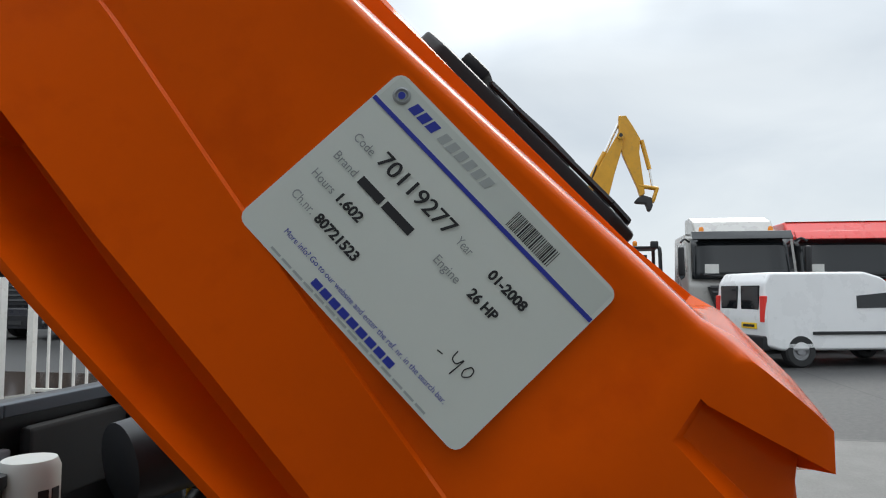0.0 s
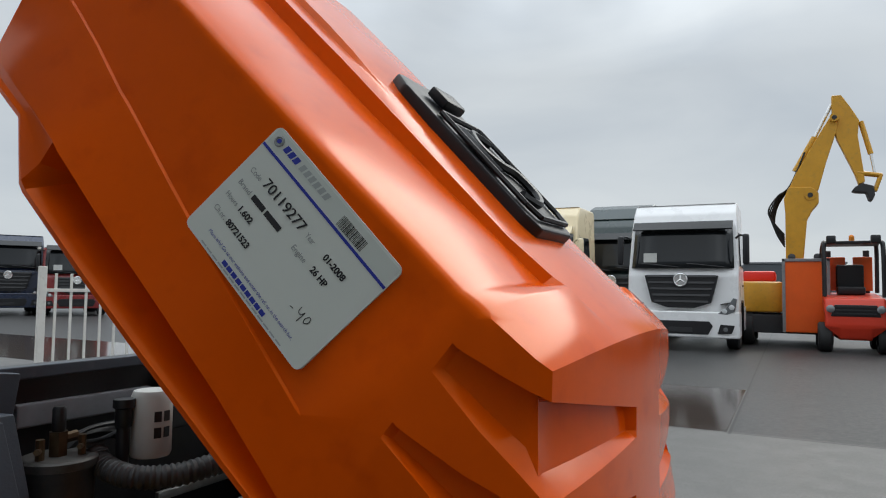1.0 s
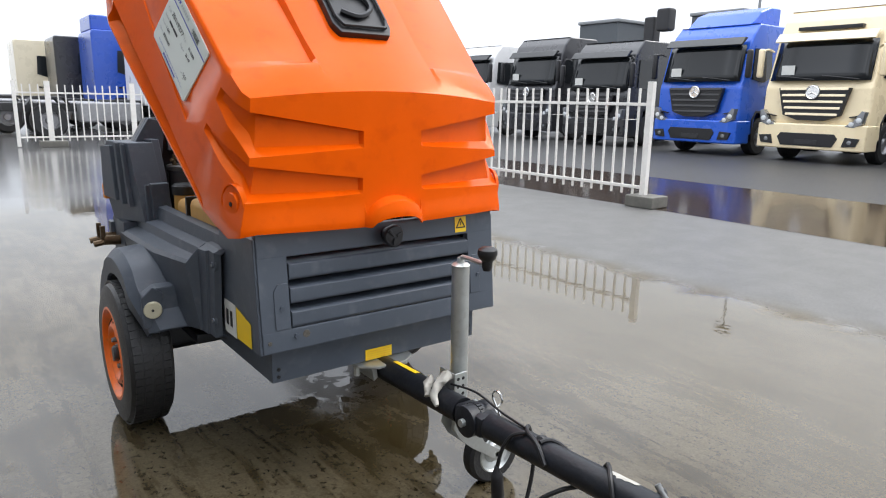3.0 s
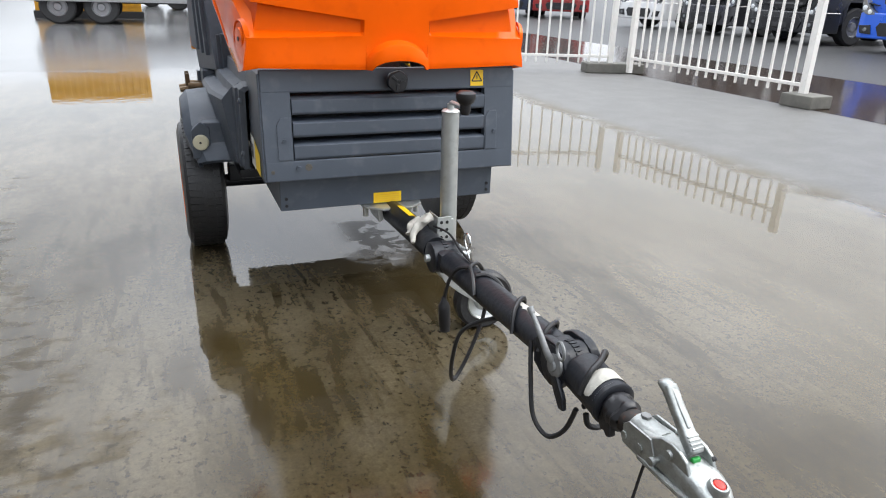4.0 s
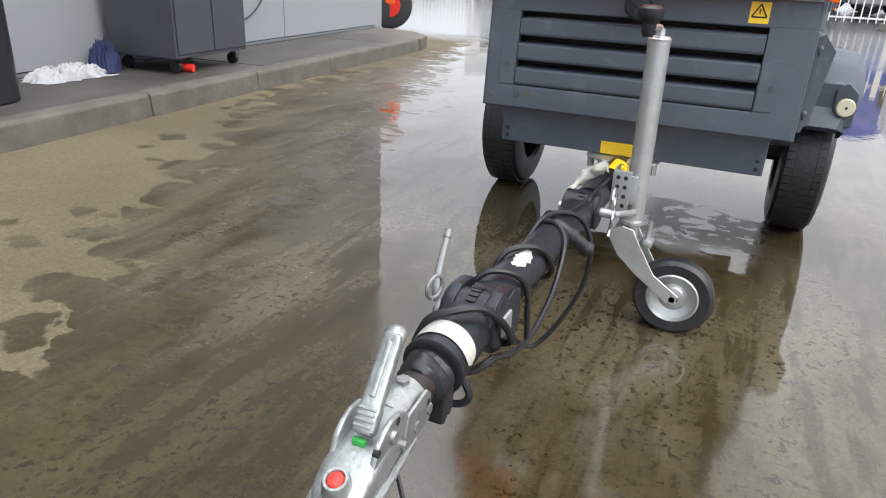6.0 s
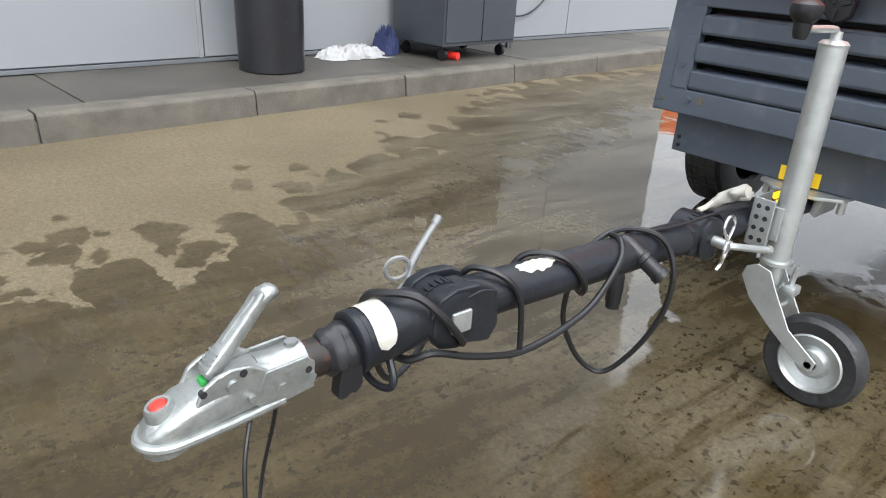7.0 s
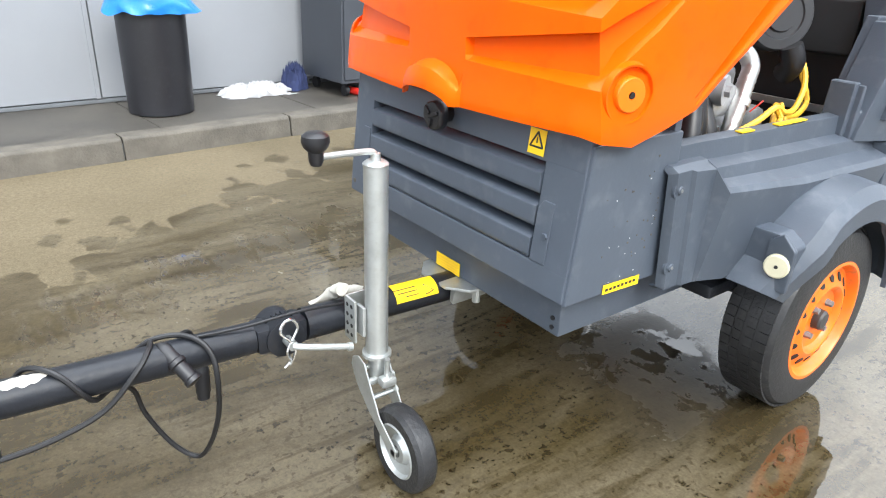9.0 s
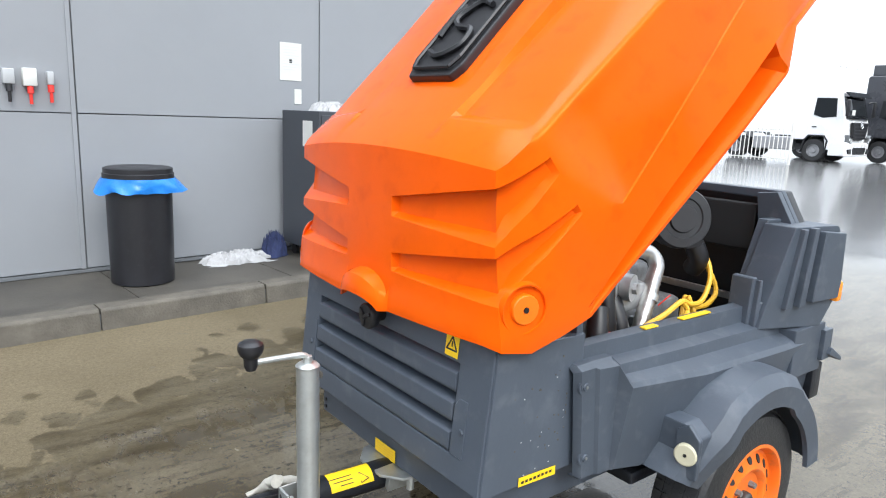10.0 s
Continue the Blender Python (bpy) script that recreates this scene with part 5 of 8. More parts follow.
# road wheels
def road_wheel(s, wx):
    b = bmesh.new()
    lathe(b, [(0.178, -0.085), (0.235, -0.088), (0.272, -0.078), (0.287, -0.055), (0.29, 0.0), (0.287, 0.055), (0.272, 0.078), (0.235, 0.088), (0.178, 0.085), (0.17, 0.07), (0.17, -0.07)],
          (s * wx, WHEEL_Y, HUB[1] - 0.006), (s, 0, 0), 56, ring=True)
    tyre = part("tyre", b, M_RUBBER, comp, "worn black road tyre", 25)
    b = bmesh.new()
    for i in range(60):
        t = math.tau * i / 60
        for x, ww in ((-0.058, 0.014), (-0.027, 0.012), (0.008, 0.012), (0.045, 0.014)):
            m = Matrix.Translation((s * wx, WHEEL_Y, HUB[1] - 0.006)) @ Matrix.Rotation(t + (0.03 if x > 0 else 0), 4, "X") @ Matrix.Translation((x + 0.006, 0, 0.2885))
            box(b, (-ww, -0.0135, -0.004), (ww, 0.0135, 0.0022), 0, m)
    part("tread", b, M_RUBBER, tyre)
    b = bmesh.new()
    lathe(b, [(0.186, 0.072), (0.191, 0.08), (0.188, 0.086), (0.178, 0.087), (0.172, 0.08), (0.169, 0.068), (0.164, 0.059), (0.158, 0.057), (0.152, 0.058), (0.116, 0.077), (0.108, 0.079), (0.099, 0.075), (0.091, 0.062), (0.075, 0.057), (0.05, 0.059), (0.03, 0.059)], (s * wx, WHEEL_Y, HUB[1] - 0.006), (s, 0, 0), 56, ends=(False, True))
    rim = part("rim", b, M_RIM, comp, "orange pressed steel wheel rim")
    for i in range(16):
        t = math.tau * i / 16
        out = Vector((0, math.cos(t), math.sin(t)))
        c = Vector((s * (wx + 0.0665), WHEEL_Y, HUB[1] - 0.006)) + out * 0.136
        ax = (Vector((s * 0.88, 0, 0)) + out * 0.47).normalized()
        side = Vector((0, -math.sin(t), math.cos(t)))
        b = bmesh.new()
        cyl(b, c - ax * 0.012, c + ax * 0.003, 0.0145, n=12)
        for v in b.verts:
            v.co -= side * side.dot(v.co - c) * 0.3
        part("vent_hole", b, M_DARK, rim)
    b = bmesh.new()
    lathe(b, [(0.032, 0.052), (0.03, 0.078), (0.024, 0.084), (0.01, 0.084)], (s * wx, WHEEL_Y, HUB[1] - 0.006), (s, 0, 0), 20)
    part("hub_cap", b, M_VESSEL, rim)
    for i in range(4):
        t = math.tau * (i + 0.5) / 4
        b = bmesh.new()
        c = Vector((s * (wx + 0.056), WHEEL_Y + 0.058 * math.cos(t), HUB[1] - 0.006 + 0.058 * math.sin(t)))
        cyl(b, c, c + Vector((s * 0.022, 0, 0)), 0.0115, 0.009, 6)
        part("wheel_nut", b, M_CAST, rim)


for s in (-1, 1):
    road_wheel(s, 0.57 if s > 0 else 0.635)
bm = bmesh.new()
box(bm, (-0.52, 0.87, 0.3), (0.52, 0.95, 0.38), 0.01)
cyl(bm, (-0.6, WHEEL_Y, 0.292), (0.56, WHEEL_Y, 0.292), 0.03, n=12)
box(bm, (-0.5, 0.55, 0.4), (-0.4, 1.0, 0.44), 0.01)
box(bm, (0.4, 0.55, 0.4), (0.5, 1.0, 0.44), 0.01)
part("axle", bm, M_IRON, comp, "black axle beam under the tray")

# ---- tow bar ----
bar = part("tow_bar", (lambda b: (cyl(b, (0, 0.1, 0.365), (0, -0.4, 0.382), 0.041, n=22), cyl(b, (0, -0.53, 0.386), (0, -1.16, 0.42), 0.038, n=22), b)[-1])(bmesh.new()), M_IRON, comp, "black tubular adjustable tow bar")
bm = bmesh.new()
prism(bm, [(-0.125, 0.16), (0.125, 0.16), (0.11, 0.04), (0.055, -0.005), (-0.055, -0.005), (-0.11, 0.04)], "z", 0.392, 0.401, 0.002)
prism(bm, [(0.05, 0.395), (0.07, 0.395), (0.06, 0.34), (0.045, 0.35)], "y", 0.02, 0.14, 0.002)
prism(bm, [(-0.05, 0.395), (-0.07, 0.395), (-0.06, 0.34), (-0.045, 0.35)], "y", 0.02, 0.14, 0.002)
for x in (-0.1, 0.1):
    cyl(bm, (x, 0.07, 0.4), (x, 0.07, 0.355), 0.011, n=8)
part("mounting_bracket", bm, M_ZINC, comp, "galvanised tow bar bracket")
# yellow label wrapped on the bar
bm = bmesh.new()
rows = []
for y in (-0.015, -0.15):
    rows.append([(0.0425 * math.cos(radians(t)), y, 0.369 - y * 0.034 + 0.0425 * math.sin(radians(t))) for t in range(12, 99, 6)])
grid(bm, rows)
lab = part("bar_label", bm, M_YEL, bar, "yellow warning label wrapped on the bar")
bm = bmesh.new()
for (y0, t0), (y1, t1) in (((-0.03, 30), (-0.055, 60)), ((-0.055, 60), (-0.055, 20)), ((-0.055, 20), (-0.03, 30)), ((-0.08, 60), (-0.15, 60)), ((-0.08, 45), (-0.14, 45)), ((-0.08, 30), (-0.12, 30))):
    f = lambda y, t: Vector((0.043 * math.cos(radians(t)), y, 0.369 - y * 0.034 + 0.043 * math.sin(radians(t))))
    cyl(bm, f(y0, t0), f(y1, t1), 0.0014, n=5)
part("label_print", bm, M_INK, lab)
# first toothed joint with its pin, clip and toggle
def toothed_joint(c, r, w):
    b = bmesh.new()
    x, y, z = c
    for k, sx in enumerate((-1, 1)):
        lathe(b, [(r * 0.45, 0.0), (r, 0.001), (r, w * 0.5 - 0.004), (r * 0.8, w * 0.5)], (x + sx * 0.002, y, z), (sx, 0, 0), 26)
    for i in range(26):
        t = math.tau * i / 26
        m = Matrix.Translation((x, y, z)) @ Matrix.Rotation(t, 4, "X")
        box(b, (-0.008, -0.004, r - 0.006), (0.008, 0.004, r + 0.002), 0, m)
    return b


part("toothed_joint", toothed_joint((0, -0.462, 0.383), 0.047, 0.09), M_IRON, bar, "black toothed swivel joint")
bm = bmesh.new()
box(bm, (-0.037, -0.53, 0.35), (0.037, -0.4, 0.417), 0.014)
part("joint_fork", bm, M_IRON, bar)
bm = bmesh.new()
cyl(bm, (-0.06, -0.462, 0.383), (0.085, -0.462, 0.383), 0.012, n=12)
tube(bm, [(0.082, -0.462, 0.383), (0.095, -0.44, 0.38), (0.105, -0.38, 0.365), (0.11, -0.33, 0.352)], 0.008, 10)
cyl(bm, (0.11, -0.335, 0.353), (0.111, -0.325, 0.351), 0.011, n=10)
part("toggle_pin", bm, M_ZINC, bar, "zinc toggle pin")
bm = bmesh.new()
tube(bm, [(0.075, -0.47, 0.33), (0.078, -0.455, 0.37), (0.08, -0.47, 0.4), (0.078, -0.49, 0.425), (0.076, -0.478, 0.448), (0.076, -0.458, 0.448), (0.077, -0.448, 0.425), (0.079, -0.466, 0.395), (0.082, -0.478, 0.37), (0.079, -0.47, 0.345), (0.078, -0.485, 0.33)], 0.0035, 7)
part("spring_clip", bm, M_CHROME, bar, "bright wire spring clip")
# second joint near the coupling
part("toothed_joint", toothed_joint((0, -1.195, 0.42), 0.046, 0.098), M_IRON, bar, "black toothed swivel joint")
bm = bmesh.new()
for x0, x1, d in ((-0.046, -0.024, 0.0), (-0.02, 0.02, -0.008), (0.024, 0.046, 0.0)):
    prism(bm, [(-1.115, 0.388), (-1.115, 0.45 + d), (-1.15, 0.468 + d), (-1.195, 0.472 + d), (-1.225, 0.462 + d), (-1.244, 0.435), (-1.244, 0.405), (-1.225, 0.378 - d), (-1.19, 0.368 - d), (-1.15, 0.374)], "x", x0, x1, 0.005, 2)
part("joint_fork", bm, M_IRON, bar)
bm = bmesh.new()
prism(bm, [(-1.222, 0.45), (-1.15, 0.461), (-1.118, 0.452), (-1.112, 0.39), (-1.128, 0.366), (-1.15, 0.37), (-1.205, 0.386)], "x", 0.044, 0.0505, 0.002)
part("pin_plate", bm, M_IRON, bar)
bm = bmesh.new()
box(bm, (0.048, -1.21, 0.402), (0.056, -1.172, 0.438), 0.003)
part("square_pin_head", bm, M_ZINC, bar)
bm = bmesh.new()
tube(bm, [(-0.05, -1.21, 0.43), (-0.066, -1.205, 0.455), (-0.072, -1.18, 0.49), (-0.077, -1.143, 0.528)], lambda t: 0.0085 - 0.003 * t, 10)
cyl(bm, (-0.077, -1.146, 0.525), (-0.078, -1.137, 0.536), 0.0075, n=10)
lathe(bm, [(0.024, 0.0), (0.026, 0.003), (0.026, 0.008), (0.02, 0.011), (0.013, 0.011), (0.012, 0.016), (0.004, 0.017)], (-0.046, -1.213, 0.43), (-1, 0, 0.1), 22)
part("brake_lever", bm, M_CAST, bar, "grey steel clamp lever")
bm = bmesh.new()
prism(bm, [(-1.2, 0.41), (-1.225, 0.42), (-1.262, 0.378), (-1.268, 0.352), (-1.25, 0.348), (-1.228, 0.372)], "x", -0.058, -0.046, 0.004)
part("lever_stop", bm, M_IRON, bar)
bm = bmesh.new()
tube(bm, [(-0.055 + 0.004 * math.cos(t), -1.235 + 0.02 * math.cos(t), 0.477 + 0.018 * math.sin(t)) for t in (i * math.tau / 10 for i in range(10))], 0.0035, 6, 3, closed=True)
part("clip_ring", bm, M_CAST, bar)
# sleeve, white tape, boot
bm = bmesh.new()
lathe(bm, [(0.041, 0.0), (0.0455, 0.008), (0.0455, 0.108), (0.0475, 0.11), (0.0475, 0.119), (0.044, 0.122), (0.036, 0.123)], (0, -1.235, 0.423), (0, -1, -0.08), 26)
part("sleeve", bm, M_IRON, bar, "thick black sleeve")
bm = bmesh.new()
rows = []
for side in (-1, -0.4, 0.4, 1):
    row = []
    for k in range(25):
        u = k / 12 - 1
        y = -1.32 + side * 0.0175 * (1 - abs(u) ** 7) ** 0.5
        t = radians(84 + u * 88)
        row.append((0.0469 * math.cos(t), y, 0.4235 + (y + 1.235) * 0.08 + 0.0469 * math.sin(t)))
    rows.append(row)
grid(bm, rows)
bmesh.ops.remove_doubles(bm, verts=bm.verts, dist=0.0003)
part("white_tape", bm, M_PAPER, bar, "worn white tape band")
bm = bmesh.new()
lathe(bm, [(0.03, -0.004), (0.036, 0.004), (0.038, 0.012), (0.035, 0.02), (0.037, 0.027), (0.034, 0.034), (0.036, 0.04), (0.031, 0.047), (0.028, 0.05)], (0, -1.354, 0.413), (0, -1, -0.06), 30)
for v in bm.verts:
    v.co += Vector((noise.noise(v.co * 38), 0.6 * noise.noise(v.co * 38 + Vector((4, 0, 0))), noise.noise(v.co * 38 + Vector((0, 7, 0))))) * 0.009
for x0, x1, low in ((0.012, 0.036, 0.348), (-0.034, -0.018, 0.366)):
    prism(bm, [(-1.352, 0.408), (-1.388, 0.402), (-1.395, low + 0.006), (-1.384, low), (-1.372, low + 0.009), (-1.366, low + 0.003), (-1.354, low + 0.016)], "x", x0, x1, 0.004)
part("rubber_boot", bm, M_BLACK, bar, "torn black rubber boot")
bm = bmesh.new()
cyl(bm, (0, -1.385, 0.411), (0, -1.445, 0.41), 0.0275, n=20)
part("draw_rod", bm, mat("rusty_black", (0.02, 0.016, 0.014), 0.55, 0.2, var=0.5, scale=30, dirt=(0.12, 0.04, 0.015, 0.7)), bar, "black draw rod with rust patches")
bm = bmesh.new()
tube(bm, [(0.02, -1.3, 0.38), (0.04, -1.305, 0.352), (0.03, -1.31, 0.335), (0.0, -1.315, 0.333), (-0.025, -1.315, 0.345), (-0.03, -1.31, 0.37)], 0.006, 8)
part("hook_eye", bm, M_IRON, bar)
# paint rubbed off the tube
bm = bmesh.new()
rt = random.Random(9)
rows = []
for k in range(13):
    y = -0.945 - k * 0.0075
    u = (k - 6) / 6.5
    lo, hi = 74 - 17 * (1 - u * u) - rt.uniform(0, 9), 78 + 15 * (1 - u * u) + rt.uniform(0, 10)
    rows.append([(0.0386 * math.cos(radians(t)), y + rt.uniform(-0.002, 0.002), 0.4105 - (y + 0.98) * 0.054 + 0.0386 * math.sin(radians(t))) for t in (lo, lo + 5, 76, hi - 5, hi)])
grid(bm, rows)
part("worn_patch", bm, M_PAPER, bar, "white worn paint patch")
# coupling head
bm = bmesh.new()
cyl(bm, (0, -1.432, 0.41), (0, -1.5, 0.409), 0.036, n=24)
rows = []
for y, w, zb, zt in ((-1.462, 0.027, 0.39, 0.432), (-1.468, 0.033, 0.384, 0.44), (-1.5, 0.034, 0.382, 0.443), (-1.54, 0.036, 0.381, 0.442), (-1.575, 0.039, 0.381, 0.437), (-1.605, 0.04, 0.381, 0.43), (-1.63, 0.036, 0.382, 0.418), (-1.648, 0.025, 0.383, 0.404), (-1.654, 0.012, 0.385, 0.395)):
    zm, hz = (zb + zt) / 2, (zt - zb) / 2
    ring = []
    for k in range(24):
        cs, sn = math.cos(k * math.tau / 24), math.sin(k * math.tau / 24)
        ring.append((w * math.copysign(abs(cs) ** 0.6, cs), y, zm + hz * math.copysign(abs(sn) ** 0.6, sn)))
    rows.append(ring + [ring[0]])
grid(bm, rows)
bmesh.ops.remove_doubles(bm, verts=bm.verts, dist=0.0004)
bmesh.ops.holes_fill(bm, edges=bm.edges)
# flat stamped sides at the clamp
for sx in (-1, 1):
    prism(bm, [(-1.43, 0.39), (-1.427, 0.428), (-1.44, 0.44), (-1.5, 0.44), (-1.52, 0.4), (-1.5, 0.384)], "x", sx * 0.035 - 0.003, sx * 0.035 + 0.003, 0.002)
coup = part("coupling_head", bm, M_GALV, bar, "galvanised ball coupling head")
head_parts = [coup]
tip = Vector((0, -0.2, 0.98))
bm = bmesh.new()
lathe(bm, [(0.036, -0.02), (0.037, -0.01), (0.037, 0.002), (0.03, 0.011), (0.024, 0.018), (0.0195, 0.022), (0.0185, 0.033), (0.016, 0.038), (0.0125, 0.038), (0.011, 0.034), (0.004, 0.033)], (0, -1.622, 0.394), tip, 30)
head_parts.append(part("ball_housing", bm, M_GALV, coup))
bm = bmesh.new()
rim = [(0.033, -1.475, 0.387), (0.036, -1.52, 0.387), (0.039, -1.57, 0.388)]
rim += [(0.0395 * math.cos(radians(t)), -1.615 - 0.043 * math.sin(radians(t)), 0.389) for t in range(0, 181, 20)]
rim += [(-0.039, -1.57, 0.388), (-0.036, -1.52, 0.387), (-0.033, -1.475, 0.387)]
tube(bm, rim, 0.0068, 10, 4)
head_parts.append(part("coupling_lip", bm, M_GALV, coup))
for sx in (-1, 1):
    bm = bmesh.new()
    prism(bm, [(-1.595, 0.425), (-1.582, 0.447), (-1.565, 0.456), (-1.545, 0.46), (-1.52, 0.456), (-1.495, 0.44), (-1.495, 0.42)], "x", sx * 0.03 - 0.0045, sx * 0.03 + 0.0045, 0.003, 3)
    head_parts.append(part("cheek", bm, M_GALV, coup))
    bm = bmesh.new()
    cyl(bm, (sx * 0.033, -1.545, 0.438), (sx * 0.04, -1.545, 0.438), 0.0095, 0.008, 14)
    head_parts.append(part("pivot_pin", bm, M_GALV, coup))
for y in (-1.435, -1.478):
    bm = bmesh.new()
    cyl(bm, (-0.041, y, 0.408), (0.041, y, 0.408), 0.008, n=6)
    head_parts.append(part("coupling_bolt", bm, M_GALV, coup))
bm = bmesh.new()
cyl(bm, (0, -1.446, 0.437), (0, -1.446, 0.45), 0.0105, n=6)
head_parts.append(part("coupling_bolt", bm, M_CAST, coup))
bm = bmesh.new()
cyl(bm, (-0.052, -1.522, 0.412), (0.044, -1.522, 0.412), 0.0055, n=10)
cyl(bm, (-0.055, -1.522, 0.412), (-0.048, -1.522, 0.412), 0.008, n=10)
head_parts.append(part("safety_pin", bm, M_GALV, coup))
bm = bmesh.new()
c0 = Vector((0, -1.622, 0.394)) + tip * 0.0335
lathe(bm, [(0.0108, 0.0), (0.0108, 0.003), (0.009, 0.005), (0.004, 0.006)], c0, tip, 20)
head_parts.append(part("red_indicator", bm, M_RED, coup, "round red wear indicator"))
bm = bmesh.new()
box(bm, (-0.0095, -1.577, 0.434), (0.0095, -1.569, 0.444), 0.002)
head_parts.append(part("green_indicator", bm, M_GREEN, coup, "small green mark"))
# squared cast handle with a few grip ribs at its foot
bm = bmesh.new()
hm = Matrix.Translation((0.003, -1.569, 0.448)) @ Matrix.Rotation(math.atan2(0.08, 0.084), 4, "X")
rows = []
for q, w, th, off in ((0.0, 0.013, 0.008, 0), (0.004, 0.016, 0.0105, 0), (0.03, 0.0165, 0.0105, 0), (0.036, 0.015, 0.0095, 0), (0.08, 0.0145, 0.009, 0.001), (0.112, 0.0145, 0.009, 0.003), (0.12, 0.0135, 0.008, 0.004), (0.123, 0.009, 0.005, 0.0045)):
    ring = []
    for k in range(20):
        cs, sn = math.cos(k * math.tau / 20), math.sin(k * math.tau / 20)
        ring.append(hm @ Vector((w * math.copysign(abs(cs) ** 0.45, cs), q, off + th * math.copysign(abs(sn) ** 0.45, sn))))
    rows.append(ring + [ring[0]])
grid(bm, rows)
bmesh.ops.remove_doubles(bm, verts=bm.verts, dist=0.0004)
bmesh.ops.holes_fill(bm, edges=bm.edges)
handle = part("coupling_handle", bm, M_GALV, coup, "cast grey coupling handle")
head_parts.append(handle)
bm = bmesh.new()
box(bm, (-0.0045, 0.042, 0.007), (0.0045, 0.112, 0.0125), 0.0025, hm)
head_parts.append(part("handle_ridge", bm, M_GALV, handle))
for k in range(4):
    bm = bmesh.new()
    box(bm, (-0.013, 0.006 + k * 0.0068, 0.008), (0.013, 0.0095 + k * 0.0068, 0.0122), 0.001, hm)
    head_parts.append(part("handle_rib", bm, M_GALV, handle))
# knuckled tip of the handle, and the dark holes in its side and in the clamp
bm = bmesh.new()
rows = []
for q, off, w, th in ((0.106, 0.002, 0.0135, 0.0085), (0.114, 0.001, 0.0155, 0.011), (0.124, -0.001, 0.016, 0.012), (0.131, -0.0035, 0.0145, 0.0105), (0.135, -0.0055, 0.01, 0.007), (0.1362, -0.0062, 0.004, 0.003)):
    ring = []
    for k in range(16):
        cs, sn = math.cos(k * math.tau / 16), math.sin(k * math.tau / 16)
        ring.append(hm @ Vector((w * cs, q, off + th * sn)))
    rows.append(ring + [ring[0]])
grid(bm, rows)
bmesh.ops.remove_doubles(bm, verts=bm.verts, dist=0.0004)
bmesh.ops.holes_fill(bm, edges=bm.edges)
head_parts.append(part("handle_tip", bm, M_GALV, handle))
for xx, yy, zz, r in ((0.0386, -1.438, 0.42, 0.0052), (0.0352, -1.583, 0.441, 0.0048), (0.0352, -1.53, 0.45, 0.0055)):
    bm = bmesh.new()
    cyl(bm, (xx - 0.008, yy, zz), (xx, yy, zz), r, n=12)
    head_parts.append(part("hole", bm, M_DARK, coup))
# the head sits a little askew on the bar
for ob in head_parts:
    for v in ob.data.vertices:
        if v.co.y < -1.43:
            v.co.y = -1.43 + (v.co.y + 1.43) * 0.96
        v.co.x = v.co.x * 0.88 + 0.065 * max(0.0, -1.43 - v.co.y)
# breakaway wire hanging under the coupling
bm = bmesh.new()
tube(bm, [(0.0, -1.47, 0.385), (-0.012, -1.468, 0.33), (-0.037, -1.48, 0.22), (-0.023, -1.5, 0.146), (-0.005, -1.515, 0.13), (0.02, -1.53, 0.126), (0.05, -1.545, 0.15), (0.075, -1.553, 0.21), (0.08, -1.555, 0.263), (0.055, -1.54, 0.34), (0.02, -1.51, 0.388)], 0.003, 7)
wire = part("breakaway_wire", bm, M_CABLE, bar, "thin black breakaway wire loop")
bm = bmesh.new()
cyl(bm, (-0.03, -1.492, 0.17), (-0.017, -1.504, 0.14), 0.007, n=8)
part("crimp", bm, M_ZINC, wire)

# cables wound round the bar
def wrap(pts, r=0.0055, name="cable", text="black electric cable wound round the bar"):
    b = bmesh.new()
    tube(b, pts, r, 8, 7)
    return part(name, b, M_CABLE, bar, text)


wrap([(-0.044, -0.79, 0.4), (-0.03, -0.745, 0.434), (-0.012, -0.69, 0.44), (0.025, -0.655, 0.432), (0.052, -0.638, 0.4), (0.07, -0.638, 0.341), (0.06, -0.642, 0.25), (0.015, -0.655, 0.145),
      (-0.035, -0.675, 0.08), (-0.07, -0.72, 0.115), (-0.088, -0.765, 0.21), (-0.075, -0.785, 0.295), (-0.03, -0.83, 0.345), (0.025, -0.872, 0.364), (0.045, -0.895, 0.4), (0.03, -0.925, 0.443), (0.0, -0.955, 0.456), (-0.03, -0.985, 0.445), (-0.045, -1.01, 0.4)], 0.006)
wrap([(-0.02, -0.745, 0.437), (0.012, -0.757, 0.438), (0.04, -0.79, 0.412), (0.047, -0.862, 0.348), (0.05, -0.955, 0.321), (0.052, -1.05, 0.316), (0.054, -1.119, 0.334), (0.056, -1.182, 0.358), (0.054, -1.245, 0.385), (0.03, -1.275, 0.372), (-0.02, -1.285, 0.368)], 0.0062)
wrap([(-0.05, -1.31, 0.42), (-0.03, -1.306, 0.462), (0.002, -1.292, 0.476), (0.034, -1.262, 0.474), (0.058, -1.235, 0.446), (0.066, -1.21, 0.412), (0.06, -1.193, 0.388), (0.02, -1.18, 0.368)], 0.0062)
wrap([(-0.045, -1.135, 0.42), (-0.022, -1.12, 0.458), (0.004, -1.105, 0.466), (0.032, -1.08, 0.452), (0.044, -1.06, 0.42), (0.047, -1.052, 0.37), (0.05, -1.052, 0.322)])
wrap([(-0.046, -1.1, 0.43), (-0.062, -1.14, 0.36), (-0.072, -1.18, 0.29), (-0.064, -1.23, 0.268), (-0.048, -1.268, 0.305), (-0.04, -1.29, 0.37)])
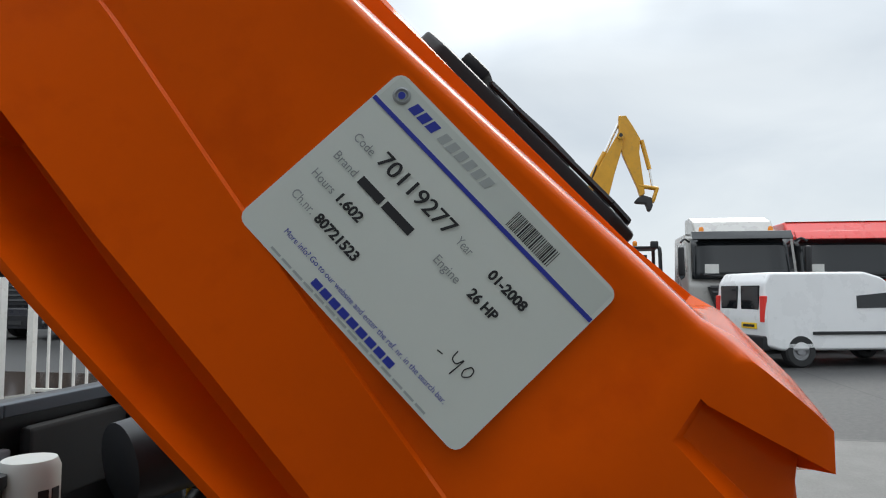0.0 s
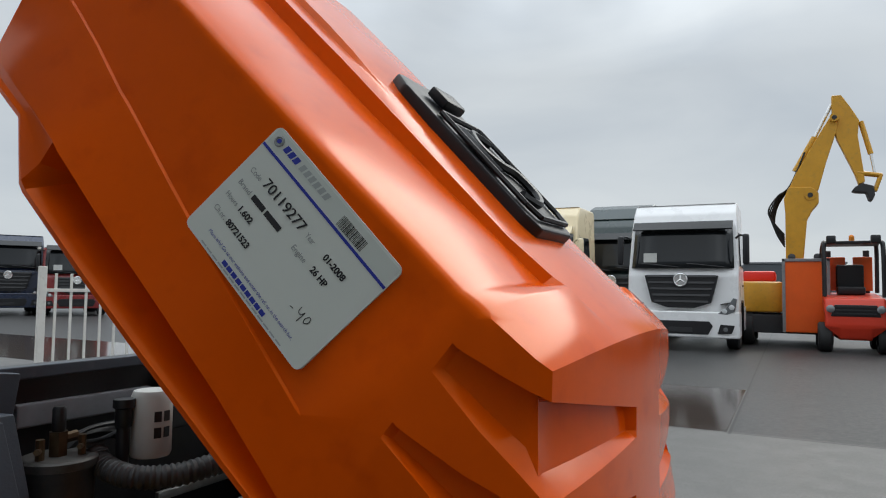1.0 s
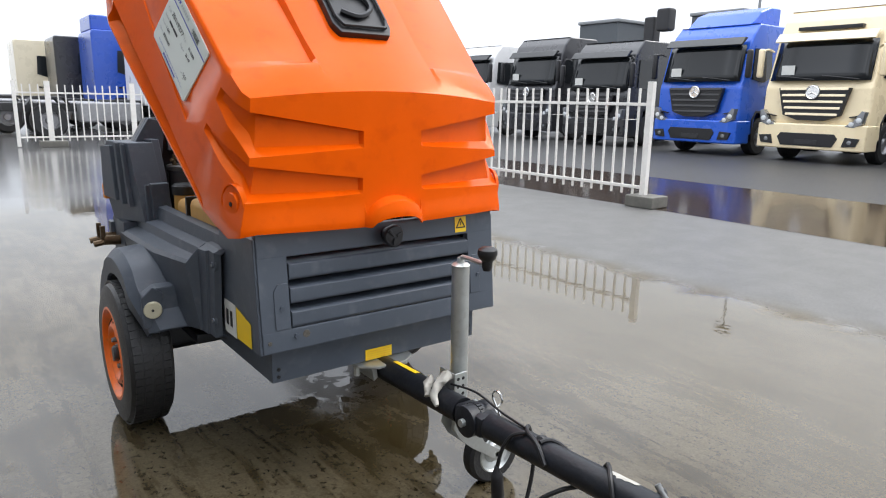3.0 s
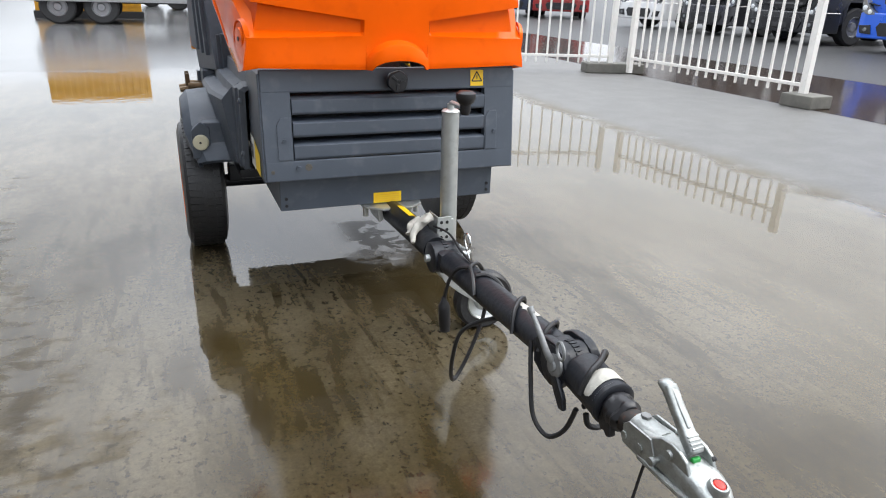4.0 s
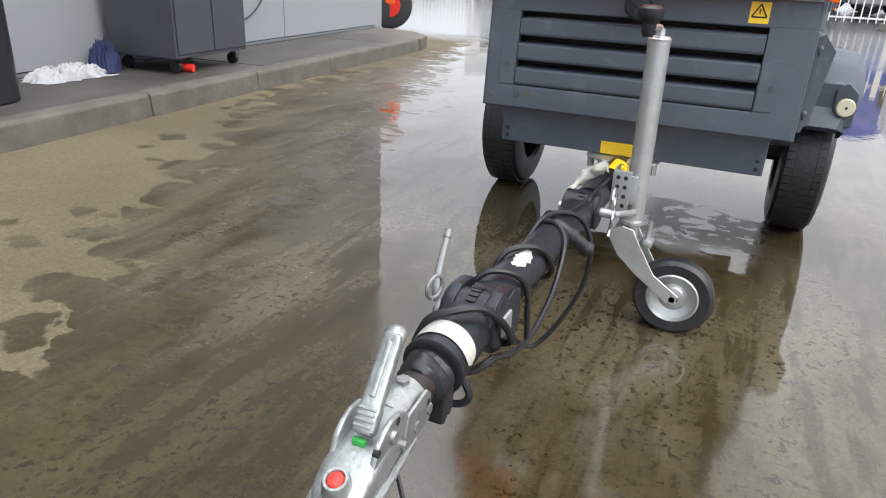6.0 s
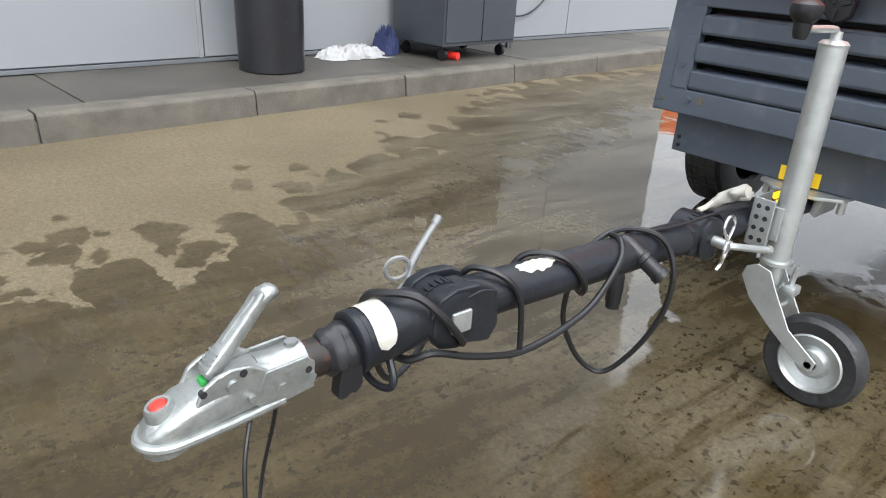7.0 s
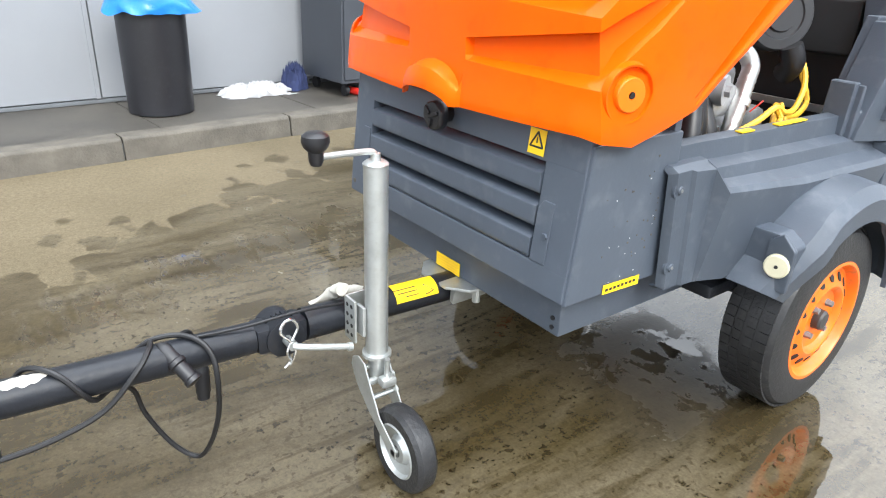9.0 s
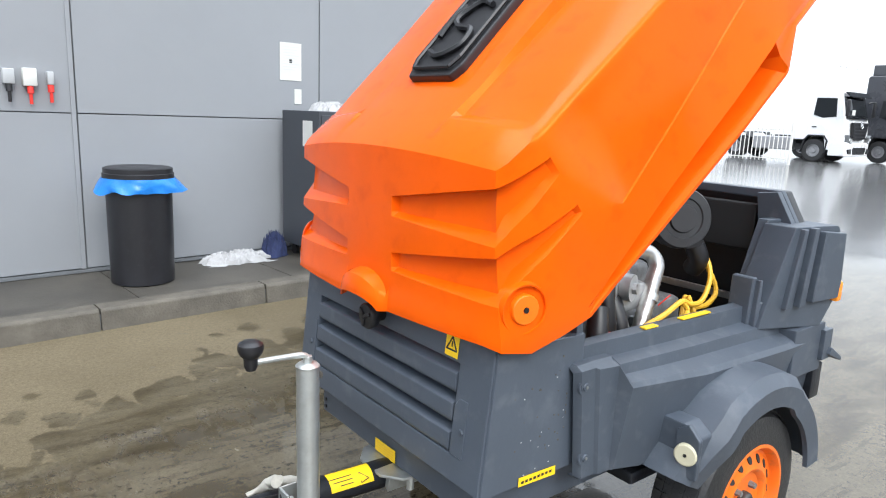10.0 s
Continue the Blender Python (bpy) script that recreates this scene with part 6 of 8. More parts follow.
wrap([(0.03, -0.3, 0.425), (0.034, -0.42, 0.44), (0.02, -0.55, 0.432), (0.008, -0.66, 0.434)], 0.0035, text="thin black cable lying along the bar")
wrap([(-0.01, -0.69, 0.438), (-0.038, -0.66, 0.425), (-0.055, -0.64, 0.38), (-0.064, -0.632, 0.32)])
# plugs on the cable ends
bm = bmesh.new()
lathe(bm, [(0.008, -0.02), (0.014, -0.012), (0.018, 0.0), (0.018, 0.03), (0.021, 0.033), (0.021, 0.042), (0.0165, 0.045), (0.0165, 0.08), (0.019, 0.083), (0.019, 0.093), (0.01, 0.095)], (0.008, -0.724, 0.422), Vector((0.062, 0.036, -0.055)).normalized(), 18)
part("cable_plug", bm, M_BLACK, bar, "black rubber plug")
bm = bmesh.new()
lathe(bm, [(0.006, 0.0), (0.009, 0.012), (0.016, 0.026), (0.0175, 0.034), (0.0175, 0.092), (0.0155, 0.097), (0.0155, 0.108), (0.006, 0.109)], (-0.065, -0.632, 0.33), (0.04, -0.05, -1), 18)
part("cable_plug", bm, M_BLACK, bar, "black rubber plug hanging from the bar")
# white taped plug lying on the bar by the bracket
for pts, rad in (([(-0.06, -0.345, 0.39), (-0.05, -0.315, 0.412), (-0.022, -0.3, 0.434), (-0.002, -0.3, 0.45), (0.02, -0.298, 0.458)], lambda t: 0.007 + 0.009 * min(1, t * 1.6)), ([(-0.05, -0.29, 0.4), (-0.042, -0.27, 0.42), (-0.02, -0.25, 0.428), (0.0, -0.23, 0.428)], lambda t: 0.013)):
    bm = bmesh.new()
    tube(bm, pts, rad, 14, 10)
    for v in bm.verts:
        v.co += Vector((noise.noise(v.co * 40), noise.noise(v.co * 40 + Vector((5, 0, 0))), noise.noise(v.co * 40 + Vector((0, 5, 0))))) * 0.008
    part("taped_plug", bm, M_PAPER, bar, "plug wrapped in dirty white tape")

# ---- jockey wheel ----
JX, JY = 0.103, -0.25
bm = bmesh.new()
cyl(bm, (JX, JY, 0.3), (JX - 0.006, JY, 0.79), 0.0285, n=26)
lathe(bm, [(0.029, 0), (0.03, 0.006), (0.024, 0.012), (0.012, 0.014), (0.011, 0.03), (0.005, 0.031)], (JX - 0.006, JY, 0.788), (0, 0, 1), 24)
lathe(bm, [(0.029, -0.004), (0.037, 0.0), (0.037, 0.008), (0.029, 0.011)], (JX, JY, 0.3), (0, 0, 1), 24)
cyl(bm, (JX, JY, 0.225), (JX, JY, 0.3), 0.022, n=20)
jock = part("jockey_post", bm, M_ZINC, comp, "galvanised jockey wheel tube")
bm = bmesh.new()
tube(bm, [(JX - 0.006, JY, 0.81), (JX - 0.008, JY - 0.012, 0.822), (JX - 0.012, JY - 0.07, 0.824), (JX - 0.017, JY - 0.14, 0.824)], 0.0075, 10, straight=False)
crank = part("crank_arm", bm, M_ZINC, jock)
bm = bmesh.new()
lathe(bm, [(0.012, -0.01), (0.016, 0.0), (0.017, 0.02), (0.026, 0.029), (0.0305, 0.042), (0.029, 0.054), (0.019, 0.061), (0.006, 0.062)], (JX - 0.017, JY - 0.14, 0.817), (0, 0, 1), 20)
part("crank_knob", bm, M_BLACK, crank, "black plastic crank knob")
# clamp plate with holes
bm = bmesh.new()
box(bm, (0.04, -0.305, 0.34), (0.046, -0.225, 0.455), 0.002)
box(bm, (0.04, -0.305, 0.34), (0.09, -0.298, 0.455), 0.002)
box(bm, (0.07, -0.29, 0.36), (0.105, -0.28, 0.44), 0.003)
clamp = part("clamp_plate", bm, M_ZINC, jock, "perforated zinc clamp plate")
bm = bmesh.new()
for i in range(4):
    for j in range(2):
        cyl(bm, (0.055 + j * 0.02, -0.3055, 0.358 + i * 0.026), (0.055 + j * 0.02, -0.302, 0.358 + i * 0.026), 0.006, n=8)
part("clamp_hole", bm, M_DARK, clamp)
# swivelling fork
JW = Vector((0.247, -0.258, 0.108))
for dy in (-0.034, 0.034):
    bm = bmesh.new()
    pts = [(JX - 0.052, 0.258), (JX - 0.045, 0.284), (JX - 0.02, 0.298), (JX + 0.012, 0.29), (JX + 0.034, 0.25), (JX + 0.085, 0.17), (JW.x + 0.016, JW.z + 0.012), (JW.x + 0.01, JW.z - 0.016), (JW.x - 0.018, JW.z - 0.012), (JX + 0.03, 0.165), (JX - 0.022, 0.21)]
    prism(bm, pts, "y", JW.y + dy - 0.002, JW.y + dy + 0.002, 0.0012, 1)
    part("fork_plate", bm, M_ZINC, jock, "zinc fork plate")
bm = bmesh.new()
cyl(bm, (JX + 0.015, JY - 0.04, 0.235), (JX + 0.015, JY + 0.04, 0.235), 0.01, n=10)
part("fork_pin", bm, M_ZINC, jock)
for x, z, w, r in ((JX - 0.012, 0.262, 0.04, 0.007), (JX + 0.035, 0.2, 0.04, 0.007), (JW.x, JW.z, 0.044, 0.009)):
    bm = bmesh.new()
    cyl(bm, (x, JY - w, z), (x, JY + w, z), r, n=12)
    part("fork_pin", bm, M_ZINC, jock)
bm = bmesh.new()
cyl(bm, (JX + 0.045, JY, 0.24), (JX + 0.05, JY, 0.31), 0.007, n=8)
box(bm, (JX + 0.035, JY - 0.02, 0.235), (JX + 0.065, JY + 0.02, 0.26), 0.006)
part("fork_latch", bm, M_ZINC, jock)
bm = bmesh.new()
lathe(bm, [(0.07, -0.026), (0.1, -0.028), (0.11, -0.018), (0.112, 0.0), (0.11, 0.018), (0.1, 0.028), (0.07, 0.026), (0.066, 0.0)], JW, (0, 1, 0), 40, ring=True)
part("jockey_tyre", bm, M_RUBBER, jock, "small solid rubber wheel")
bm = bmesh.new()
lathe(bm, [(0.072, -0.027), (0.068, -0.03), (0.062, -0.02), (0.04, -0.012), (0.03, -0.024), (0.016, -0.026), (0.016, 0.026), (0.03, 0.024), (0.04, 0.012), (0.062, 0.02), (0.068, 0.03), (0.072, 0.027)], JW, (0, 1, 0), 36, ends=(False, False))
part("jockey_rim", bm, M_ZINC, jock, "pressed zinc rim")

# ---- building with kerb: its line turns 4 degrees off the machine's axis ----
BLD = pose(-2.93, 0, 0, 0, 0, 4.3)      # local x 0: kerb edge, -x towards the wall, y along it
WALLX, PAVE, Y0, Y1 = -1.06, 0.14, -9.0, 6.3


def setting(name, bm, material, label, category, m=None):
    ob = part(name, bm, material)
    if m is not None:
        ob.matrix_basis = m
    return tagged(ob, label, category, kind="structure")


bm = bmesh.new()
box(bm, (WALLX - 0.3, Y0, -0.05), (WALLX - 0.02, Y1, 9.0))
wall = setting("wall_building", bm, M_SEAM, "light grey sheet-clad building wall with panel seams", "wall", BLD)
# cladding panels with open joints: uprights at -0.12 and on, a level joint at 1.3 m
ups = [Y0, -7.5, -6.2, -4.9, -3.65, -2.4, -1.2, 0.02, 2.05, 4.1, Y1]
zs = [0.17, 1.315, 2.65, 4.0, 6.5, 9.0]
for a, b in zip(ups, ups[1:]):
    for z0, z1 in zip(zs, zs[1:]):
        bm = bmesh.new()
        g = 0.022 if a == 0.02 else 0.006
        box(bm, (WALLX - 0.02, a + g, z0 + 0.004), (WALLX, b - 0.006, z1 - 0.004), 0.003)
        part("panel", bm, M_WALL, wall)
bm = bmesh.new()
box(bm, (WALLX - 0.02, 0.0, 0.17), (WALLX + 0.01, 0.03, 9.0), 0.002)
part("seam_strip", bm, M_WALL, wall)
bm = bmesh.new()
box(bm, (WALLX - 0.02, Y0, PAVE), (WALLX + 0.008, Y1, 0.165), 0.002)
setting("baseboard", bm, M_SEAM, "dark strip along the foot of the wall", "trim", BLD)
bm = bmesh.new()
box(bm, (-20, Y1 - 0.02, -0.05), (WALLX - 0.02, Y1 + 0.25, 9.0))
setting("wall_end", bm, M_WALL, "light grey end wall of the building", "wall", BLD)
bm = bmesh.new()
box(bm, (-20, Y0, 9.0), (WALLX + 0.05, Y1 + 0.28, 9.2))
setting("roof_edge", bm, M_SEAM, "grey roof edge of the building", "roof", BLD)
# pavement slabs and kerb stones
bm = bmesh.new()
box(bm, (WALLX, Y0, -0.05), (-0.155, 5.35, PAVE - 0.012))
pave = setting("pavement", bm, M_SLAB, "raised concrete pavement along the wall", "pavement", BLD)
rp = random.Random(3)
y = Y0
while y < 5.2:
    ln = 1.14
    bm = bmesh.new()
    box(bm, (WALLX + 0.002, y + 0.004, PAVE - 0.03), (-0.158, y + ln - 0.004, PAVE - 0.004 + rp.uniform(-0.003, 0.002)), 0.005)
    part("slab", bm, M_SLAB, pave)
    y += ln
bm = bmesh.new()
box(bm, (-0.15, Y0, -0.06), (-0.03, 5.3, 0.1))
kerb = setting("kerb", bm, M_SEAM, "pale concrete kerb stones with joints", "kerb", BLD)
y = -0.16 - 1.122 * 8
while y < 5.2:
    ln = 1.122
    bm = bmesh.new()
    j = rp.uniform(-0.004, 0.004)
    prism(bm, [(0.0 + j, -0.05), (-0.018 + j, PAVE - 0.02), (-0.03 + j, PAVE), (-0.154, PAVE), (-0.154, -0.05)], "y", y + 0.004, min(y + ln, 5.35) - 0.004, 0.006)
    part("kerb_stone", bm, M_KERB, kerb)
    y += ln
bm = bmesh.new()
prism(bm, [(0.0, 5.35), (-0.1, 5.8), (-0.4, 6.15), (-0.9, 6.35), (WALLX - 0.5, 6.4), (WALLX - 0.5, 5.35)], "z", -0.05, PAVE - 0.002, 0.01)
part("kerb_corner", bm, M_KERB, kerb)


def on_pave(x, y, rz=0):
    return BLD @ pose(x, y, PAVE - 0.003, 0, 0, rz)


# waste bin with a blue liner
bin_t = thing("waste_bin", "black plastic waste drum with lid and blue bag", "bin", on_pave(-0.62, 0.3))
bm = bmesh.new()
lathe(bm, [(0.2, 0.0), (0.214, 0.006), (0.218, 0.35), (0.22, 0.73), (0.226, 0.735), (0.226, 0.745), (0.2, 0.75)], (0, 0, 0), (0, 0, 1), 40)
part("drum", bm, M_BIN, bin_t)
bm = bmesh.new()
lathe(bm, [(0.2, 0.75), (0.236, 0.752), (0.236, 0.785), (0.229, 0.79), (0.229, 0.82), (0.21, 0.827), (0.12, 0.82), (0.1, 0.823), (0.02, 0.825)], (0, 0, 0), (0, 0, 1), 40)
part("lid", bm, M_BIN, bin_t, "black ringed lid")
bm = bmesh.new()
rows = []
for k in range(7):
    row = []
    for i in range(61):
        t = math.tau * (i % 60) / 60
        f = k / 6
        flare = 0.012 + 0.035 * f * (0.4 + noise.noise(Vector((math.cos(t) * 2.5, math.sin(t) * 2.5, f * 1.5)))) + 0.07 * f * max(0.0, math.cos(t - 1.25)) ** 3 + 0.04 * f * max(0.0, math.cos(t + 1.9)) ** 3
        drop = 0.755 - 0.095 * f * (1 + 0.3 * noise.noise(Vector((math.cos(t) * 2.1, math.sin(t) * 2.1, 7))))
        r = 0.228 + flare + 0.012 * noise.noise(Vector((math.cos(t) * 9, math.sin(t) * 9, f * 5))) * f
        row.append((r * math.cos(t), r * math.sin(t), drop))
    rows.append(row)
grid(bm, rows)
bmesh.ops.remove_doubles(bm, verts=bm.verts, dist=0.0004)
part("liner", bm, M_BAG, bin_t, "crumpled bright blue plastic bag", 60)
bm = bmesh.new()
cyl(bm, (0.14, -0.155, 0.66), (0.146, -0.162, 0.66), 0.012, n=10)
part("red_sticker", bm, M_RED, bin_t)


def rag(name, seed, lx, ly, h, material, label, m):
    b = bmesh.new()
    nx, ny = 56, 40
    rows = []
    for i in range(nx + 1):
        row = []
        for j in range(ny + 1):
            u, v = i / nx * 2 - 1, j / ny * 2 - 1
            e = max(0, 1 - (abs(u) ** 2.4 + abs(v) ** 2.4))
            q = Vector((u * 2.3 + seed, v * 2.0, seed * 1.7))
            fold = 1 - 2 * abs(noise.noise(q * 1.9 + Vector((0, 0, 3))))
            crease = 1 - 2 * abs(noise.noise(q * 4.1))
            z = h * e ** 0.4 * (0.28 + 0.62 * max(0, fold) ** 1.5 + 0.34 * crease)
            wob = 0.3 * noise.noise(q * 1.6)
            row.append((u * lx * (1 + wob), v * ly * (1 - wob), max(0.002, z)))
        rows.append(row)
    grid(b, rows)
    ob = solo(name, b, material, label, "cloth", m, sharp=80)
    return ob


rag("white_rag", 2, 0.27, 0.14, 0.085, M_RAG, "crumpled white rags lying on the pavement", on_pave(-0.85, 1.13, 85))
rag("blue_cloth", 5, 0.1, 0.11, 0.2, M_NAVY, "dark blue cloth heaped beside the cabinet", on_pave(-0.9, 1.5, 20))
# tall dark cabinet on castors
cab = thing("rolling_cabinet", "tall dark grey steel cabinet on castors with a paper notice", "cabinet", on_pave(-0.66, 2.04))
bm = bmesh.new()
box(bm, (-0.3, -0.42, 0.11), (0.3, 0.4, 1.26), 0.008)
part("body", bm, M_CAB, cab)
bm = bmesh.new()
box(bm, (0.3, -0.4, 0.14), (0.312, -0.012, 1.23), 0.004)
part("door", bm, M_CAB, cab)
bm = bmesh.new()
box(bm, (0.3, 0.0, 0.14), (0.312, 0.385, 1.23), 0.004)
part("door", bm, M_CAB, cab)
for x in (-0.22, 0.22):
    for yy in (-0.34, 0.32):
        bm = bmesh.new()
        cyl(bm, (x, yy - 0.015, 0.045), (x, yy + 0.015, 0.045), 0.045, n=18)
        cyl(bm, (x, yy, 0.06), (x, yy, 0.112), 0.012, n=8)
        part("castor", bm, M_BLACK, cab)
bm = bmesh.new()
box(bm, (0.05, -0.4235, 0.97), (0.2, -0.4205, 1.18), 0.0005)
part("paper_notice", bm, M_WHITE, cab, "white paper notice")
rag("white_rag", 8, 0.17, 0.12, 0.08, M_RAG, "white rags heaped on top of the cabinet", BLD @ pose(-0.66, 1.9, PAVE + 1.257, 0, 0, 30))
# wall notice, sockets, hose
note = thing("wall_notice", "white printed notice sheet fixed to the wall", "notice", BLD @ pose(WALLX, 1.76, 1.82))
bm = bmesh.new()
box(bm, (0.001, -0.105, -0.17), (0.005, 0.105, 0.15), 0.001)
part("sheet", bm, M_WHITE, note)
bm = bmesh.new()
for k in range(9):
    box(bm, (0.0055, -0.08, 0.11 - k * 0.024), (0.0062, 0.08 - (k % 3) * 0.02, 0.117 - k * 0.024))
part("text_bar", bm, mat("pale_print", (0.55, 0.55, 0.55), 0.6, var=0), note)
bm = bmesh.new()
box(bm, (0.0055, -0.015, -0.02), (0.0062, 0.012, 0.01))
part("print_mark", bm, M_INK, note)
tagw = thing("wall_tag", "small pale tag hanging under the notice", "notice", BLD @ pose(WALLX, 1.83, 1.5))
bm = bmesh.new()
box(bm, (0.001, -0.035, -0.05), (0.006, 0.035, 0.08), 0.001)
part("sheet", bm, M_WHITE, tagw)


def socket(yy, w, h, material, plug, label):
    t = thing("wall_socket", label, "socket", BLD @ pose(WALLX, yy, 1.55))
    b = bmesh.new()
    box(b, (0, -w / 2, -h / 2), (0.06, w / 2, h / 2), 0.008)
    part("housing", b, material, t)
    b = bmesh.new()
    cyl(b, (0.035, 0, -h / 2), (0.04, 0, -h / 2 - 0.05), 0.02, n=12)
    cyl(b, (0.04, 0, -h / 2 - 0.05), (0.04, 0, -h / 2 - 0.12), 0.011, n=10)
    part("plug", b, plug, t)


M_SOCK = mat("socket_grey", (0.4, 0.41, 0.42), 0.5, var=0.06)
socket(-0.375, 0.07, 0.1, M_SOCK, M_BLACK, "grey wall socket box with a dark plug")
socket(-0.25, 0.085, 0.12, M_WHITE, M_RED, "white wall socket box with a red plug")
socket(-0.125, 0.04, 0.09, M_SOCK, M_RED, "slim grey isolator with a red plug")
hb = bmesh.new()
tube(hb, [(WALLX + 0.02, 2.95, 0.75), (WALLX + 0.03, 3.0, 0.48), (WALLX + 0.04, 3.2, 0.38), (WALLX + 0.04, 3.45, 0.42), (WALLX + 0.03, 3.7, 0.6), (WALLX + 0.02, 3.78, 0.9)], 0.008, 8)
solo("wall_hose", hb, M_CABLE, "thin dark hose hanging in a loop on the wall", "hose", BLD)
bm = bmesh.new()
cyl(bm, (-0.75, 2.82, 0.0), (-0.75, 2.82, 0.05), 0.035, 0.02, 12)
cyl(bm, (-0.75, 2.82, 0.05), (-0.75, 2.82, 0.09), 0.012, n=8)
solo("small_bollard", bm, M_BLACK, "small black fitting standing on the pavement", "fitting", on_pave(0, 0))
# bits left under the cabinet
bm = bmesh.new()
cyl(bm, (0, 0, 0.03), (0.12, 0.03, 0.03), 0.03, n=14)
solo("spray_can", bm, M_RED, "red can lying under the cabinet", "can", on_pave(-0.5, 1.78))

# red hand-pallet vehicle by the far corner of the building
cart = thing("tyred_cart", "red cart with black tyres beside the building corner", "cart", pose(-5.0, 7.6, 0, 0, 0, 20))
bm = bmesh.new()
lathe(bm, [(0.16, -0.08), (0.28, -0.09), (0.34, -0.06), (0.35, 0), (0.34, 0.06), (0.28, 0.09), (0.16, 0.08)], (0, 0, 0.35), (0.3, -1, 0), 32)
part("tyre", bm, M_TYREFAR, cart)
bm = bmesh.new()
cyl(bm, (0, -0.08, 0.35), (0, 0.08, 0.35), 0.17, n=24)
part("rim", bm, M_RED, cart)
bm = bmesh.new()
box(bm, (-1.2, -0.1, 0.35), (0.1, 0.7, 1.5), 0.05)
part("body", bm, M_FORK, cart)
bm = bmesh.new()
lathe(bm, [(0.16, -0.08), (0.28, -0.09), (0.34, -0.06), (0.35, 0), (0.34, 0.06), (0.28, 0.09), (0.16, 0.08)], (-1.0, 0.3, 0.35), (0.3, -1, 0), 32)
part("tyre", bm, M_TYREFAR, cart)

# ---- fence ----
def fence_panel(m, length=3.0, high=1.5, block=(0.17, 0.3), label="white painted steel railing panel with upright bars"):
    """Runs along local +y from its first post."""
    t = thing("railing", label, "railing", m, "railing panels along the yard")
    b = bmesh.new()
    box(b, (-0.04, -0.04, 0.02), (0.04, 0.04, high + 0.08), 0.006)
    post = part("post", b, M_FENCE, t)
    share(post, "post", pose(0, length - 0.12, 0), t)
    for z in (0.24, high - 0.2):
        b = bmesh.new()
        box(b, (-0.018, 0.03, z - 0.02), (0.018, length - 0.15, z + 0.02), 0.003)
        part("rail", b, M_FENCE, t)
    b = bmesh.new()
    box(b, (-0.013, -0.013, 0.14), (0.013, 0.013, high), 0.002)
    n = int((length - 0.22) / 0.168)
    first = part("bar", b, M_FENCE, t)
    first.matrix_basis = pose(0.0, 0.168, 0)
    for i in range(2, n + 1):
        share(first, "bar", pose(0, 0.168 * i, 0), t)
    if block:
        b = bmesh.new()
        box(b, (-block[0], -block[1], 0.0), (block[0], block[1], 0.15), 0.02)
        solo("concrete_foot", b, M_BLOCK, "dark concrete foot under a railing post", "concrete block", m @ pose(0, -0.05, 0), "concrete feet of the railing")
    return t


# near railing: one panel along the asphalt's edge, the next turned in towards the machine
fence_panel(pose(6.12, 3.52, 0, 0, 0, 3), 3.2, block=(0.18, 0.21))
fence_panel(pose(5.76, 6.84, 0, 0, 0, 73), 2.45, block=(0.17, 0.46))
bm = bmesh.new()
box(bm, (-0.17, -0.46, 0.0), (0.17, 0.46, 0.15), 0.02)
solo("concrete_foot", bm, M_BLOCK, "dark concrete foot under the last railing post", "concrete block", pose(3.52, 7.53, 0, 0, 0, 73), "concrete feet of the railing")
for k in range(3):
    fence_panel(pose(4.95 - 1.92 * k, 17.3, 0, 0, 0, 90), 2.0 if k < 2 else 0.8, 1.5)
for k in range(3):
    fence_panel(pose(-10.9 - 3.1 * k, 25.4, 0, 0, 0, 90), 3.04, 1.55, block=None)


# ---- lorries ----
def wheel_parts(t, x, y, r, w, rim):
    b = bmesh.new()
    lathe(b, [(r * 0.56, -w * 0.5), (r * 0.9, -w * 0.5), (r, -w * 0.36), (r, w * 0.36), (r * 0.9, w * 0.5), (r * 0.56, w * 0.5)], (x, y, r), (0, 1, 0), 28, ring=True)
    tyre = part("tyre", b, M_TYREFAR, t)
    b = bmesh.new()
    s = -1 if y < 0 else 1
    lathe(b, [(r * 0.57, w * 0.42), (r * 0.52, w * 0.46), (r * 0.46, w * 0.2), (r * 0.25, w * 0.2), (r * 0.2, w * 0.42), (r * 0.05, w * 0.42)], (x, y, r), (0, s, 0), 22, ends=(False, True))
    part("rim", b, rim, tyre)


